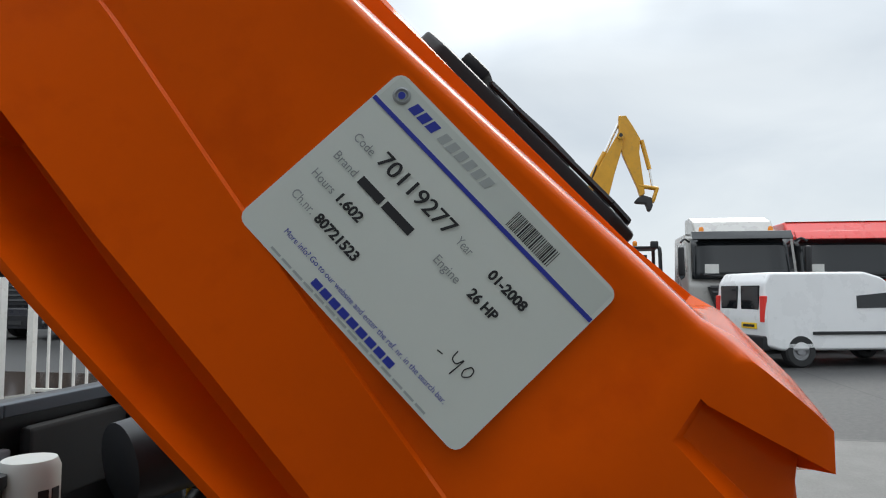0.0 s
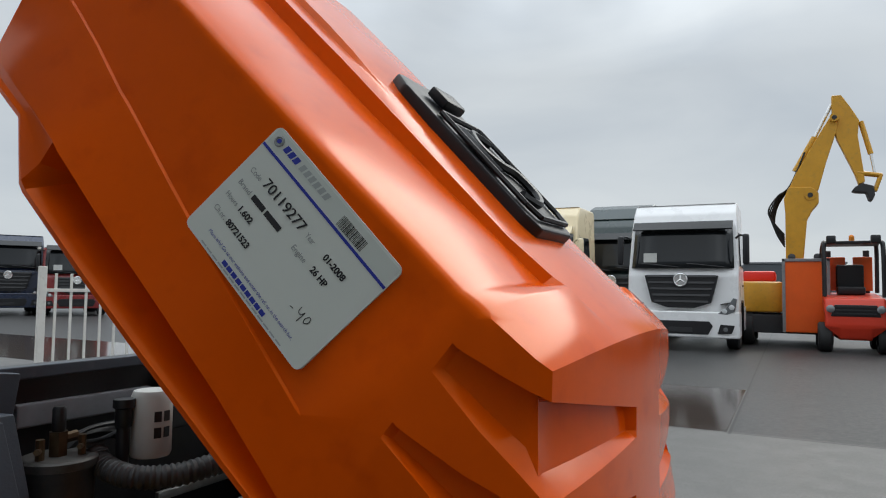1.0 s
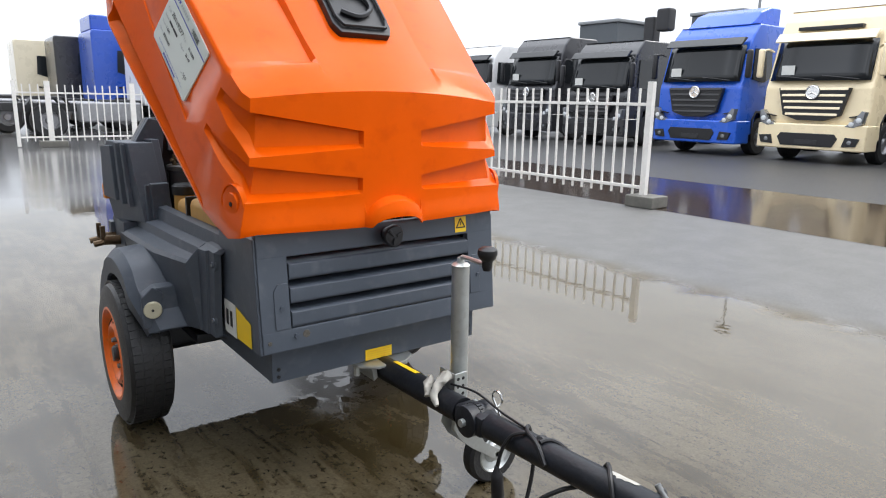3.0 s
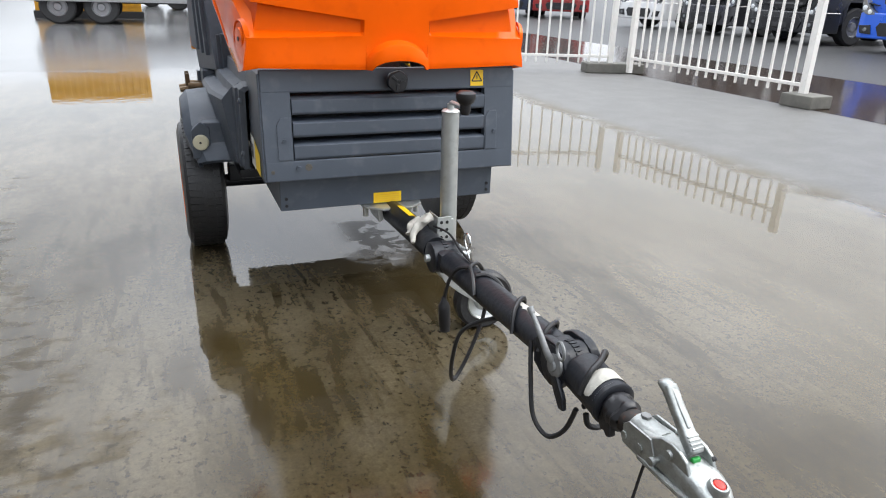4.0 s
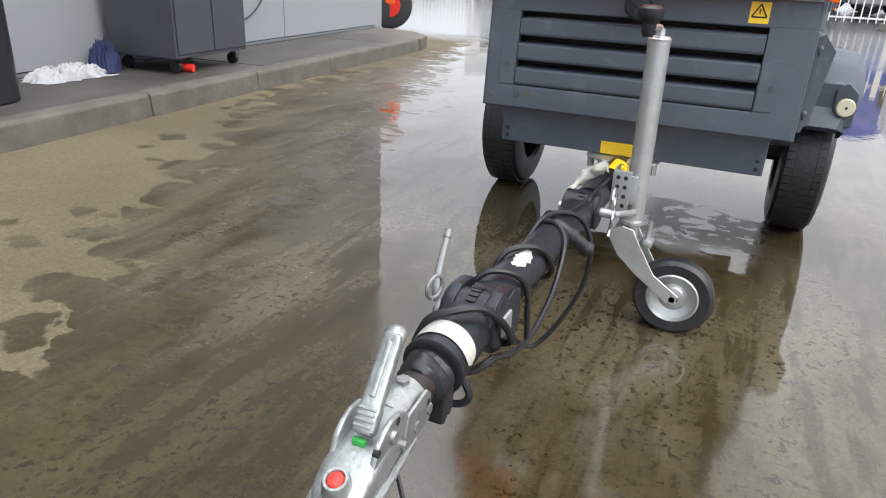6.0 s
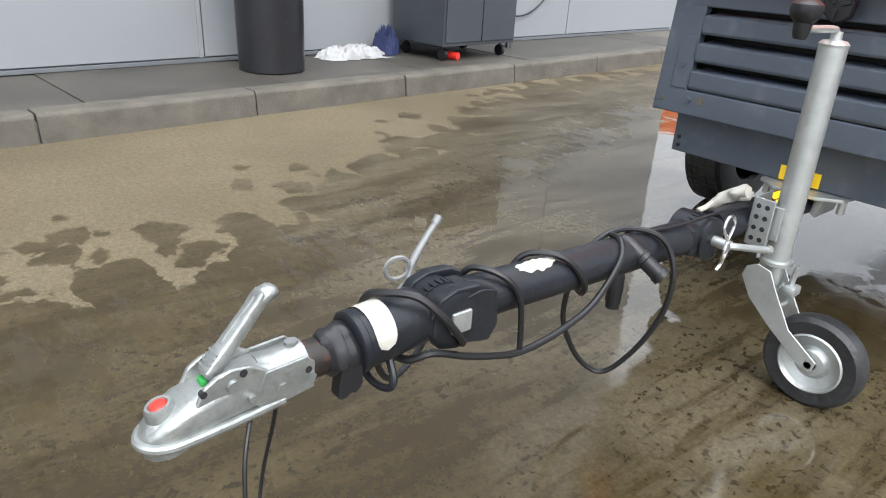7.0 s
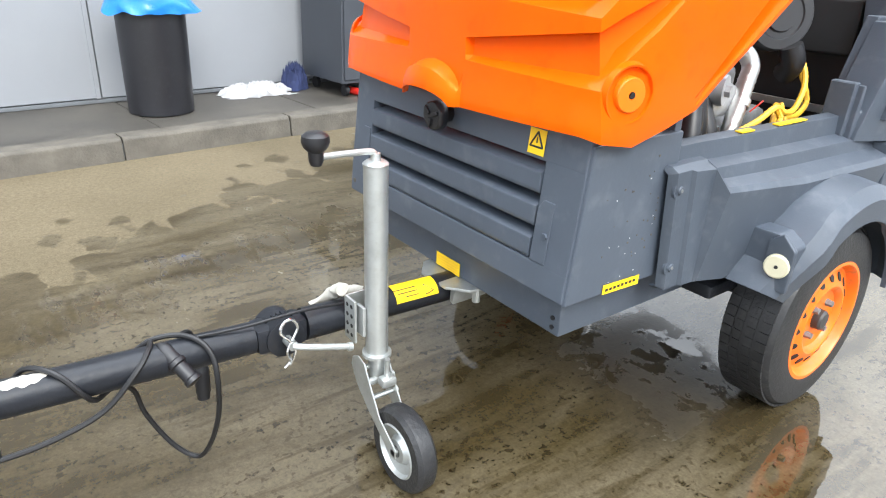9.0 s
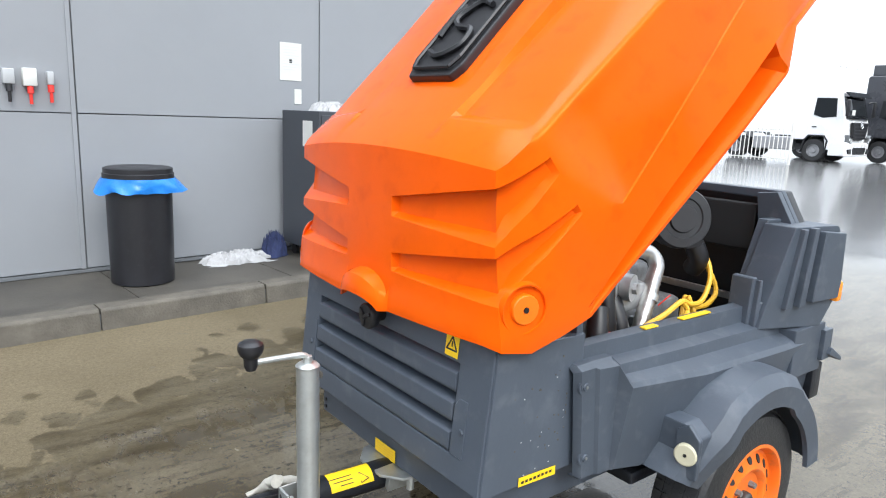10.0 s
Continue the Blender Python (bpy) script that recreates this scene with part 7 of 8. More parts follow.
def lorry(name, m, col, label, grille=None, high=3.55, round_nose=False, beacons=False, deflector=False, crane=False, visor=None, fairing=False, slot=False):
    """Faces local -x, front at x = 0, wheels on z = 0."""
    t = thing(name, label, "truck", m, "parked trucks")
    pm = paint(name + "_paint", col)
    W2 = 1.24
    dz = 0.2 if high > 3.2 else 0.0
    # cab shell: side profile drawn across, tapered at the roof
    prof = [(0.06, 0.55), (0.0, 1.0), (0.02, 1.55 + dz), (0.1, 1.75 + dz), (0.34, 2.75 + dz * 0.8), (0.5, high - 0.25), (0.75, high), (2.2, high), (2.25, high - 0.1), (2.25, 0.95), (1.75, 0.95), (1.6, 1.15), (0.95, 1.15), (0.8, 0.95), (0.75, 0.55)]
    b = bmesh.new()
    prism(b, prof, "y", -W2, W2, 0.05, 3)
    for v in b.verts:
        if v.co.z > 2.0:
            v.co.y *= 1 - 0.055 * (v.co.z - 2.0) / 1.6
        k = abs(v.co.y) / W2
        if v.co.x < 0.8:
            v.co.x += 0.13 * max(0, k - 0.55) ** 2 * 5
    cab_o = part("cab", b, pm, t)
    # windscreen
    def screen_x(z):
        return table([(1.7 + dz, 0.075), (1.75 + dz, 0.1), (2.75 + dz * 0.8, 0.34), (3.2, 0.5)], z)
    b = bmesh.new()
    rows = []
    for z in (1.72 + dz, 1.9 + dz, 2.2 + dz, 2.5 + dz, 2.68 + dz * 0.8):
        rows.append([(screen_x(z) - 0.012 + 0.13 * max(0, abs(y) / W2 - 0.55) ** 2 * 5, y * (1 - 0.055 * max(0, z - 2) / 1.6), z) for y in [-1.14 + 0.19 * i for i in range(13)]])
    grid(b, rows)
    gl = part("windscreen", b, M_GLASS, t, fix=False)
    ms = gl.modifiers.new("thick", "SOLIDIFY")
    ms.thickness = 0.01
    b = bmesh.new()
    box(b, (0.085, 0.55, 1.86 + dz), (0.1, 0.86, 2.08 + dz))
    part("windscreen_paper", b, M_WHITE, t)
    for yy in (-0.55, 0.35):
        b = bmesh.new()
        cyl(b, (0.09, yy - 0.25, 1.72 + dz), (0.13, yy + 0.3, 1.84 + dz), 0.012, n=6)
        part("wiper", b, M_BLACK, t)
    # sun visor
    b = bmesh.new()
    prism(b, [(0.16, 2.66 + dz * 0.8), (0.1, 2.68 + dz * 0.8), (0.28, 2.88 + dz * 0.8), (0.4, 2.86 + dz * 0.8)], "y", -1.12, 1.12, 0.015)
    part("sun_visor", b, visor or (M_GLASS if not round_nose else pm), t)
    for y0, y1 in ((-0.95, -0.12), (0.05, 0.9)):
        b = bmesh.new()
        tube(b, [(0.04, y0, 1.74 + dz), (0.05, (y0 + y1) / 2, 1.79 + dz), (0.06, y1, 1.83 + dz)], 0.014, 6)
        part("wiper", b, M_BLACK, t)
    if slot:
        b = bmesh.new()
        box(b, (0.36, -0.72, high - 0.5), (0.6, 0.72, high - 0.42), 0.01)
        part("roof_slot", b, M_BLACK, t)
    # shield-shaped grille with bars
    gm = grille or M_BLACK
    g0, g1 = 0.94 + dz * 0.4, 1.55 + dz
    b = bmesh.new()
    prism(b, [(-0.3, g0 - 0.02), (0.3, g0 - 0.02), (0.66, g0 + 0.1), (0.82, g1), (-0.82, g1), (-0.66, g0 + 0.1)], "x", -0.02, 0.1, 0.012)
    part("grille", b, M_BLACK, t)
    for k in range(5):
        f = (k + 0.35) / 5
        z = lerp(g0, g1, f)
        w = lerp(0.58, 0.8, f)
        b = bmesh.new()
        prism(b, [(-0.042, z), (-0.02, z + 0.055), (0.0, z + 0.055), (0.0, z - 0.015)], "y", -w, w, 0.006)
        for v in b.verts:
            v.co.z += 0.05 * (abs(v.co.y) / w) ** 2
        part("grille_bar", b, gm, t)
    zb = lerp(g0, g1, 0.86)
    b = bmesh.new()
    lathe(b, [(0.17, 0), (0.17, 0.012), (0.02, 0.014)], (-0.03, 0, zb), (-1, 0, 0), 28)
    part("badge_disc", b, M_BLACK, t)
    b = bmesh.new()
    lathe(b, [(0.15, 0), (0.16, 0.014), (0.145, 0.026), (0.132, 0.014)], (-0.04, 0, zb), (-1, 0, 0), 28)
    for k in range(3):
        a = radians(90 + 120 * k)
        cyl(b, (-0.05, 0, zb), (-0.05, 0.14 * math.cos(a), zb + 0.14 * math.sin(a)), 0.024, 0.006, 6)
    part("round_badge", b, M_CHROME, t)
    # a dark slit between the front flap and the bumper
    for s in (-1, 1):
        b = bmesh.new()
        prism(b, [(s * 1.16, 1.06 + dz * 0.4), (s * 0.86, 1.0 + dz * 0.4), (s * 0.86, 1.02 + dz * 0.4), (s * 1.16, 1.085 + dz * 0.4)], "x", -0.005, 0.2)
        part("flap_gap", b, M_BLACK, t)
    # bumper, lamps, fog openings
    b = bmesh.new()
    prism(b, [(0.03, -1.26), (-0.05, -1.05), (-0.07, 0), (-0.05, 1.05), (0.03, 1.26), (0.7, 1.26), (0.7, -1.26)], "z", 0.32, 0.86 + dz * 0.3, 0.04, 3)
    part("bumper", b, pm, t)
    b = bmesh.new()
    prism(b, [(-0.6, 0.4), (0.6, 0.4), (0.7, 0.6), (0.62, 0.7), (-0.62, 0.7), (-0.7, 0.6)], "x", -0.085, 0.0, 0.01)
    part("lower_grille", b, M_BLACK, t)
    b = bmesh.new()
    prism(b, [(-0.26, 0.44), (0.26, 0.44), (0.26, 0.55), (-0.26, 0.55)], "x", -0.1, -0.08, 0.004)
    part("number_plate", b, M_CHASSIS, t)
    for s in (-1, 1):
        b = bmesh.new()
        prism(b, [(s * 0.8, 0.8 + dz * 0.4), (s * 1.0, 0.78 + dz * 0.4), (s * 1.17, 0.86 + dz * 0.4), (s * 1.21, 1.14 + dz * 0.4), (s * 1.13, 1.16 + dz * 0.4), (s * 0.98, 0.93 + dz * 0.4)], "x", -0.06, 0.16, 0.012)
        hl = part("headlight", b, M_LAMPD, t, "angular headlight")
        for yy, zz, r in ((0.95, 0.86, 0.055), (1.1, 0.95, 0.06)):
            b = bmesh.new()
            lathe(b, [(r, 0.0), (r, 0.012), (r * 0.7, 0.02), (r * 0.2, 0.022)], (-0.058, s * yy, zz + dz * 0.4), (-1, 0, 0), 14)
            part("lens", b, M_LAMP, hl)
        b = bmesh.new()
        prism(b, [(s * 0.8, 0.42), (s * 1.1, 0.44), (s * 1.16, 0.62), (s * 0.86, 0.64)], "x", -0.082, 0.05, 0.012)
        fog = part("fog_lamp", b, M_BLACK, t)
        b = bmesh.new()
        lathe(b, [(0.05, 0.0), (0.05, 0.012), (0.02, 0.016)], (-0.08, s * 0.97, 0.53), (-1, 0, 0), 12)
        part("lens", b, M_LAMPD, fog)
        # mirrors
        b = bmesh.new()
        box(b, (0.0, s * 1.33, 1.8 + dz), (0.14, s * 1.47, 2.5 + dz), 0.05, seg=3)
        tube(b, [(0.25, s * 1.18, 2.62), (0.15, s * 1.3, 2.68), (0.1, s * 1.4, 2.6)], 0.025, 6)
        part("mirror", b, pm if visor else M_BLACK, t)
        # side window, handle, steps
        b = bmesh.new()
        prism(b, [(0.55, 1.78 + dz), (0.62, 2.6 + dz * 0.8), (1.45, 2.62 + dz * 0.8), (1.5, 1.85 + dz), (1.1, 1.72 + dz)], "y", s * 1.236 - 0.03, s * 1.236 + 0.004)
        for v in b.verts:
            if v.co.z > 2:
                v.co.y *= 1 - 0.055 * (v.co.z - 2.0) / 1.6
        part("side_window", b, M_GLASS, t)
        b = bmesh.new()
        box(b, (1.3, s * 1.24, 1.5), (1.5, s * 1.265, 1.55), 0.01)
        part("door_handle", b, M_BLACK, t)
        b = bmesh.new()
        prism(b, [(0.82, 0.4), (0.75, 0.95), (0.92, 1.18), (1.62, 1.18), (1.8, 0.95), (1.9, 0.4), (1.86, 0.4), (1.72, 0.95), (1.58, 1.12), (0.96, 1.12), (0.84, 0.95), (0.88, 0.4)], "y", s * 0.95, s * 1.25, 0.01)
        part("wheel_arch", b, M_BLACK if not round_nose else pm, t)
        wheel_parts(t, 1.35, s * 1.05, 0.5, 0.3, M_RIMG)
        wheel_parts(t, 4.9, s * 0.95, 0.5, 0.55, M_RIMG)
        b = bmesh.new()
        box(b, (2.35, s * 0.6, 0.45), (4.1, s * 1.2, 1.05), 0.06, seg=3)
        part("fuel_tank", b, pm if round_nose or fairing else M_RIMG, t)
        if fairing:
            b = bmesh.new()
            box(b, (2.28, s * 1.2, 0.4), (4.2, s * 1.235, 1.0), 0.02)
            part("side_fairing", b, pm, t)
    # chassis and fifth wheel
    b = bmesh.new()
    box(b, (0.7, -0.45, 0.75), (6.2, 0.45, 1.0), 0.02)
    box(b, (2.3, -1.1, 0.98), (3.2, 1.1, 1.12), 0.02)
    part("chassis", b, M_CHASSIS, t)
    for s in (-1, 1):
        b = bmesh.new()
        prism(b, [(4.3, 0.95), (4.5, 1.2), (5.3, 1.2), (5.5, 0.95), (5.46, 0.95), (5.28, 1.15), (4.52, 1.15), (4.34, 0.95)], "y", s * 0.65, s * 1.25, 0.008)
        part("mudguard", b, M_CHASSIS, t)
    if deflector:
        b = bmesh.new()
        prism(b, [(0.75, high - 0.02), (1.2, high + 0.35), (1.7, high + 0.5), (2.2, high + 0.5), (2.2, high - 0.02)], "y", -0.95, 0.95, 0.06, 3)
        part("roof_deflector", b, pm, t)
    if beacons:
        for s in (-1, 1):
            b = bmesh.new()
            lathe(b, [(0.06, 0), (0.06, 0.12), (0.04, 0.17), (0.01, 0.175)], (0.75, s * 0.8, high), (0, 0, 1), 14)
            part("beacon", b, M_AMBER, t, "amber beacon")
    if crane:
        b = bmesh.new()
        box(b, (2.4, -0.5, 1.1), (3.0, 0.5, 2.4), 0.05)
        box(b, (2.5, -0.2, 2.4), (2.9, 0.2, 4.1), 0.06)
        box(b, (2.3, -0.9, 3.6), (2.7, -0.4, 4.3), 0.08)
        part("crane", b, M_CHASSIS, t)
    return t


RX = 15.2
lorry("white_truck", pose(RX, 2.02, 0), (0.86, 0.86, 0.86), "white tractor truck with black grille", high=3.5, fairing=True)
lorry("cream_truck", pose(RX + 0.3, 5.9, 0), (0.86, 0.72, 0.47), "cream tractor truck with cream grille bars", grille=paint("cream_bars", (0.8, 0.68, 0.46)), high=3.6, visor=paint("cream_visor", (0.82, 0.69, 0.45)), fairing=True, slot=True)
lorry("blue_truck", pose(RX + 0.2, 8.95, 0), (0.015, 0.1, 0.55), "bright blue tractor truck", high=3.4, deflector=True, fairing=True)
lorry("black_truck", pose(RX + 0.3, 12.6, 0), (0.02, 0.021, 0.024), "black truck with a loading crane", high=3.2, crane=True)
lorry("black_truck", pose(RX + 0.6, 15.9, 0), (0.03, 0.03, 0.035), "black tractor truck with sleeper cab", high=3.5)
lorry("white_truck", pose(RX + 0.6, 19.4, 0), (0.7, 0.7, 0.7), "white tractor truck at the end of the row", high=3.4)
lorry("dark_green_truck", pose(18.0, 4.3, 0), (0.018, 0.035, 0.035), "dark green truck parked in the row behind", high=3.5, deflector=True)
lorry("grey_truck", pose(15.5, -3.85, 0), (0.34, 0.33, 0.31), "grey tipper truck with amber beacons", high=2.85, beacons=True, deflector=True)
lorry("red_truck", pose(15.8, -6.25, 0), (0.62, 0.03, 0.022), "red tractor truck with rounded cab", high=3.15, round_nose=True)
# a row along the far railing, noses towards +x
lorry("white_truck", pose(6.5, 22.3, 0, 0, 0, 180), (0.72, 0.72, 0.71), "white tractor truck side-on behind the railing", high=3.3)
lorry("blue_truck", pose(5.7, 25.6, 0, 0, 0, 180), (0.015, 0.07, 0.4), "blue tractor truck side-on behind the railing", high=3.45, deflector=True)
lorry("black_truck", pose(5.0, 28.9, 0, 0, 0, 180), (0.02, 0.02, 0.022), "black tractor truck behind the railing", high=3.4)
lorry("cream_truck", pose(4.0, 32.2, 0, 0, 0, 180), (0.62, 0.56, 0.42), "cream tractor truck behind the railing", high=3.4)
lorry("white_truck", pose(-10.9, 31.5, 0, 0, 0, 181), (0.74, 0.74, 0.74), "white tractor truck far across the yard", high=4.1)
lorry("black_truck", pose(-9.4, 34.7, 0, 0, 0, 176), (0.04, 0.042, 0.05), "dark tractor truck far across the yard", high=3.9, deflector=True)
lorry("navy_truck", pose(14.6, 27.6, 0, 0, 0, 60), (0.015, 0.025, 0.06), "dark blue truck far across the yard", high=3.3)
lorry("red_truck", pose(16.2, 25.6, 0, 0, 0, 60), (0.25, 0.02, 0.02), "dark red truck far across the yard", high=2.8)

# white crane carrier, nose towards +x
cc = thing("crane_carrier", "white crane carrier lorry with a black band", "truck", pose(8.55, 19.6, 0, 0, 0, 180))
CCP = paint("carrier_white", (0.7, 0.72, 0.71))
bm = bmesh.new()
prism(bm, [(0.05, 0.45), (0.0, 1.25), (2.9, 1.25), (2.9, 0.5), (1.75, 0.5), (1.6, 0.95), (1.4, 1.1), (0.8, 1.1), (0.6, 0.95), (0.45, 0.45)], "y", -1.25, 1.25, 0.03)
part("lower_body", bm, CCP, cc)
bm = bmesh.new()
box(bm, (0.04, -1.22, 1.25), (2.9, 1.22, 2.0), 0.02)
part("black_band", bm, M_CHASSIS, cc)
bm = bmesh.new()
prism(bm, [(0.02, 2.0), (0.18, 3.4), (0.4, 3.6), (2.6, 3.6), (2.7, 2.0)], "y", -1.23, 1.23, 0.05, 3)
part("cab", bm, CCP, cc)
for s in (-1, 1):
    bm = bmesh.new()
    box(bm, (0.5, s * 1.22, 2.25), (1.35, s * 1.245, 3.2), 0.01)
    part("side_window", bm, mat("tinted_glass", (0.16, 0.3, 0.27), 0.08, var=0.1, scale=2), cc)
    bm = bmesh.new()
    cyl(bm, (1.5, s * 1.27, 1.6), (1.5, s * 1.27, 2.9), 0.025, n=8)
    part("grab_rail", bm, M_BLACK, cc)
    wheel_parts(cc, 1.1, s * 1.06, 0.52, 0.32, M_RIMG)
bm = bmesh.new()
box(bm, (0.15, -1.1, 2.5), (0.2, 1.1, 3.3), 0.01)
part("windscreen", bm, M_GLASS, cc)
bm = bmesh.new()
box(bm, (2.7, -1.2, 0.5), (3.45, 1.2, 1.2), 0.03)
part("deck", bm, M_CHASSIS, cc)
bm = bmesh.new()
box(bm, (2.72, -1.24, 1.5), (3.4, 1.24, 3.4), 0.02)
part("rear_locker", bm, CCP, cc)
for k in range(7):
    bm = bmesh.new()
    box(bm, (2.75, 1.235, 1.6 + k * 0.26), (3.37, 1.26, 1.68 + k * 0.26), 0.006)
    part("locker_rib", bm, CCP, cc)
# white tanks strapped on a low bed
for k in range(2):
    t = thing("white_tank", "white plastic tank with dark straps behind the railing", "tank", pose(5.45 - k * 0.95, 17.85, 0.0), "row of white tanks")
    bm = bmesh.new()
    box(bm, (-0.44, -0.35, 0.12), (0.44, 0.35, 0.82), 0.12, seg=4)
    part("body", bm, M_WHITE, t)
    bm = bmesh.new()
    box(bm, (-0.46, -0.38, 0.0), (0.46, 0.38, 0.12), 0.01)
    part("pallet", bm, M_CHASSIS, t)

# white delivery van
van = thing("delivery_van", "white delivery van parked before the trucks", "van", pose(13.8, -5.1, 0, 0, 0, 108))
VW = paint("van_white", (0.74, 0.74, 0.74))
bm = bmesh.new()
prism(bm, [(-2.02, 0.42), (-2.05, 0.8), (-1.95, 1.02), (-1.2, 1.15), (-0.45, 1.72), (-0.1, 1.82), (1.9, 1.8), (2.02, 1.6), (2.06, 0.9), (2.04, 0.4), (1.75, 0.32), (-1.75, 0.32)], "y", -0.88, 0.88, 0.06, 3)
for v in bm.verts:
    if v.co.z > 1.0:
        v.co.y *= 1 - 0.11 * (v.co.z - 1.0) / 0.8
part("body", bm, VW, van)
for s in (-1, 1):
    bm = bmesh.new()
    prism(bm, [(-1.08, 1.14), (-0.45, 1.64), (0.12, 1.68), (0.14, 1.12)], "y", s * 0.855 - 0.06, s * 0.862)
    for v in bm.verts:
        if v.co.z > 1.0:
            v.co.y *= 1 - 0.11 * (v.co.z - 1.0) / 0.8
    part("side_window", bm, M_GLASS, van)
    bm = bmesh.new()
    box(bm, (-1.0, s * 0.86, 0.62), (1.1, s * 0.9, 0.68), 0.01)
    part("rub_strip", bm, M_BLACK, van)
    bm = bmesh.new()
    box(bm, (-0.85, s * 0.9, 1.15), (-0.68, s * 1.06, 1.32), 0.03)
    part("mirror", bm, M_BLACK, van)
    for x in (-1.3, 1.35):
        wheel_parts(van, x, s * 0.78, 0.31, 0.2, M_RIMG)
    bm = bmesh.new()
    box(bm, (1.98, s * 0.7, 0.85), (2.07, s * 0.84, 1.35), 0.02)
    part("tail_lamp", bm, M_RED, van)
    bm = bmesh.new()
    box(bm, (2.0, s * 0.06, 1.08), (2.055, s * 0.66, 1.55), 0.02)
    part("rear_window", bm, M_GLASS, van)
bm = bmesh.new()
prism(bm, [(-1.2, 1.16), (-1.17, 1.13), (-0.42, 1.68), (-0.47, 1.72)], "y", -0.72, 0.72)
part("windscreen", bm, M_GLASS, van)
bm = bmesh.new()
box(bm, (1.95, -0.86, 0.32), (2.12, 0.86, 0.6), 0.04)
part("bumper", bm, M_BLACK, van)
bm = bmesh.new()
box(bm, (-2.12, -0.86, 0.3), (-1.95, 0.86, 0.6), 0.04)
part("bumper", bm, M_BLACK, van)
bm = bmesh.new()
box(bm, (2.06, 0.1, 0.72), (2.075, 0.6, 0.83), 0.004)
plate_o = part("number_plate", bm, M_YEL, van)
bm = bmesh.new()
box(bm, (2.0755, 0.16, 0.75), (2.078, 0.54, 0.8))
part("plate_bar", bm, M_INK, plate_o)

# digger with a jointed boom
dig = thing("excavator", "yellow wheeled excavator with a raised jointed boom and grab", "excavator", pose(18.2, -0.3, 0) @ Matrix.Diagonal((0.95, 0.95, 0.95, 1)))
bm = bmesh.new()
prism(bm, [(0.14, 2.3), (0.14, 3.6), (0.17, 3.99), (0.05, 4.3), (-0.5, 4.28), (-0.66, 4.12), (-0.66, 3.85), (-0.5, 3.65), (-0.38, 3.4), (-0.28, 2.3)], "x", -0.24, 0.24, 0.03)
boom = part("boom", bm, M_CATY, dig)
bm = bmesh.new()
prism(bm, [(0.05, 4.25), (-0.1, 4.62), (-0.55, 5.45), (-0.87, 6.0), (-1.0, 6.22), (-1.14, 6.16), (-1.1, 5.75), (-0.87, 5.0), (-0.66, 4.2), (-0.5, 4.05)], "x", -0.17, 0.17, 0.025)
part("upper_boom", bm, M_CATY, dig)
for yy, zz, r in ((-0.46, 4.06, 0.13), (-1.05, 6.1, 0.11)):
    bm = bmesh.new()
    cyl(bm, (-0.27, yy, zz), (0.27, yy, zz), r, n=18)
    part("pivot", bm, M_CATY, boom)
    bm = bmesh.new()
    cyl(bm, (-0.285, yy, zz), (0.285, yy, zz), r * 0.5, n=14)
    part("pivot_pin", bm, M_CHASSIS, boom)
bm = bmesh.new()
prism(bm, [(-1.0, 6.72), (-1.22, 6.72), (-1.42, 6.38), (-1.62, 6.0), (-1.58, 5.6), (-1.7, 4.62), (-1.72, 4.36), (-1.58, 4.3), (-1.49, 4.6), (-1.1, 5.54), (-1.0, 6.06)], "x", -0.12, 0.12, 0.02)
part("stick", bm, M_CATY, dig)
# rams: a painted barrel and a bright rod each
for p0, p1, p2, x, r in (((-0.12, 4.75), (-0.6, 5.65), (-1.0, 6.5), 0.0, 0.085), ((-1.66, 5.98), (-1.87, 5.1), (-1.95, 4.56), 0.0, 0.065), ((0.1, 2.9), (-0.2, 3.5), (-0.45, 4.0), 0.28, 0.07)):
    bm = bmesh.new()
    cyl(bm, (x, *p0), (x, *p1), r, n=14)
    ram = part("ram", bm, M_CATY, dig)
    bm = bmesh.new()
    cyl(bm, (x, *p1), (x, *p2), r * 0.55, n=10)
    part("ram_rod", bm, M_CHROME, ram, "bright steel rod")
for p0, p1 in (((-1.56, 4.62), (-2.1, 4.52)), ((-2.08, 4.54), (-1.94, 4.12))):
    bm = bmesh.new()
    cyl(bm, (-0.08, *p0), (-0.08, *p1), 0.05, n=8)
    cyl(bm, (0.08, *p0), (0.08, *p1), 0.05, n=8)
    part("bucket_link", bm, M_CATY, dig)
bm = bmesh.new()
prism(bm, [(-1.42, 4.14), (-1.5, 4.24), (-1.66, 4.32), (-1.9, 4.24), (-1.93, 4.0), (-1.87, 3.85), (-1.8, 3.88), (-1.74, 4.08), (-1.5, 4.1)], "x", -0.2, 0.2, 0.02)
part("grab", bm, M_CHASSIS, dig)
for k in range(6):
    bm = bmesh.new()
    tube(bm, [(0.1 - 0.05 * k, 0.16, 2.7 + 0.06 * k), (0.1 - 0.05 * k, 0.4 + 0.03 * k, 3.2 + 0.08 * k), (0.1 - 0.05 * k, 0.34, 3.8 + 0.05 * k), (0.08 - 0.04 * k, 0.02, 4.35), (0.1 - 0.04 * k, -0.35, 5.1 + 0.03 * k)], 0.022, 6)
    part("hydraulic_hose", bm, M_CABLE, dig)
bm = bmesh.new()
box(bm, (-0.4, -0.82, 0.4), (1.5, 0.2, 2.3), 0.04)
part("body_panel", bm, M_FORK, dig, "bright orange body panel")
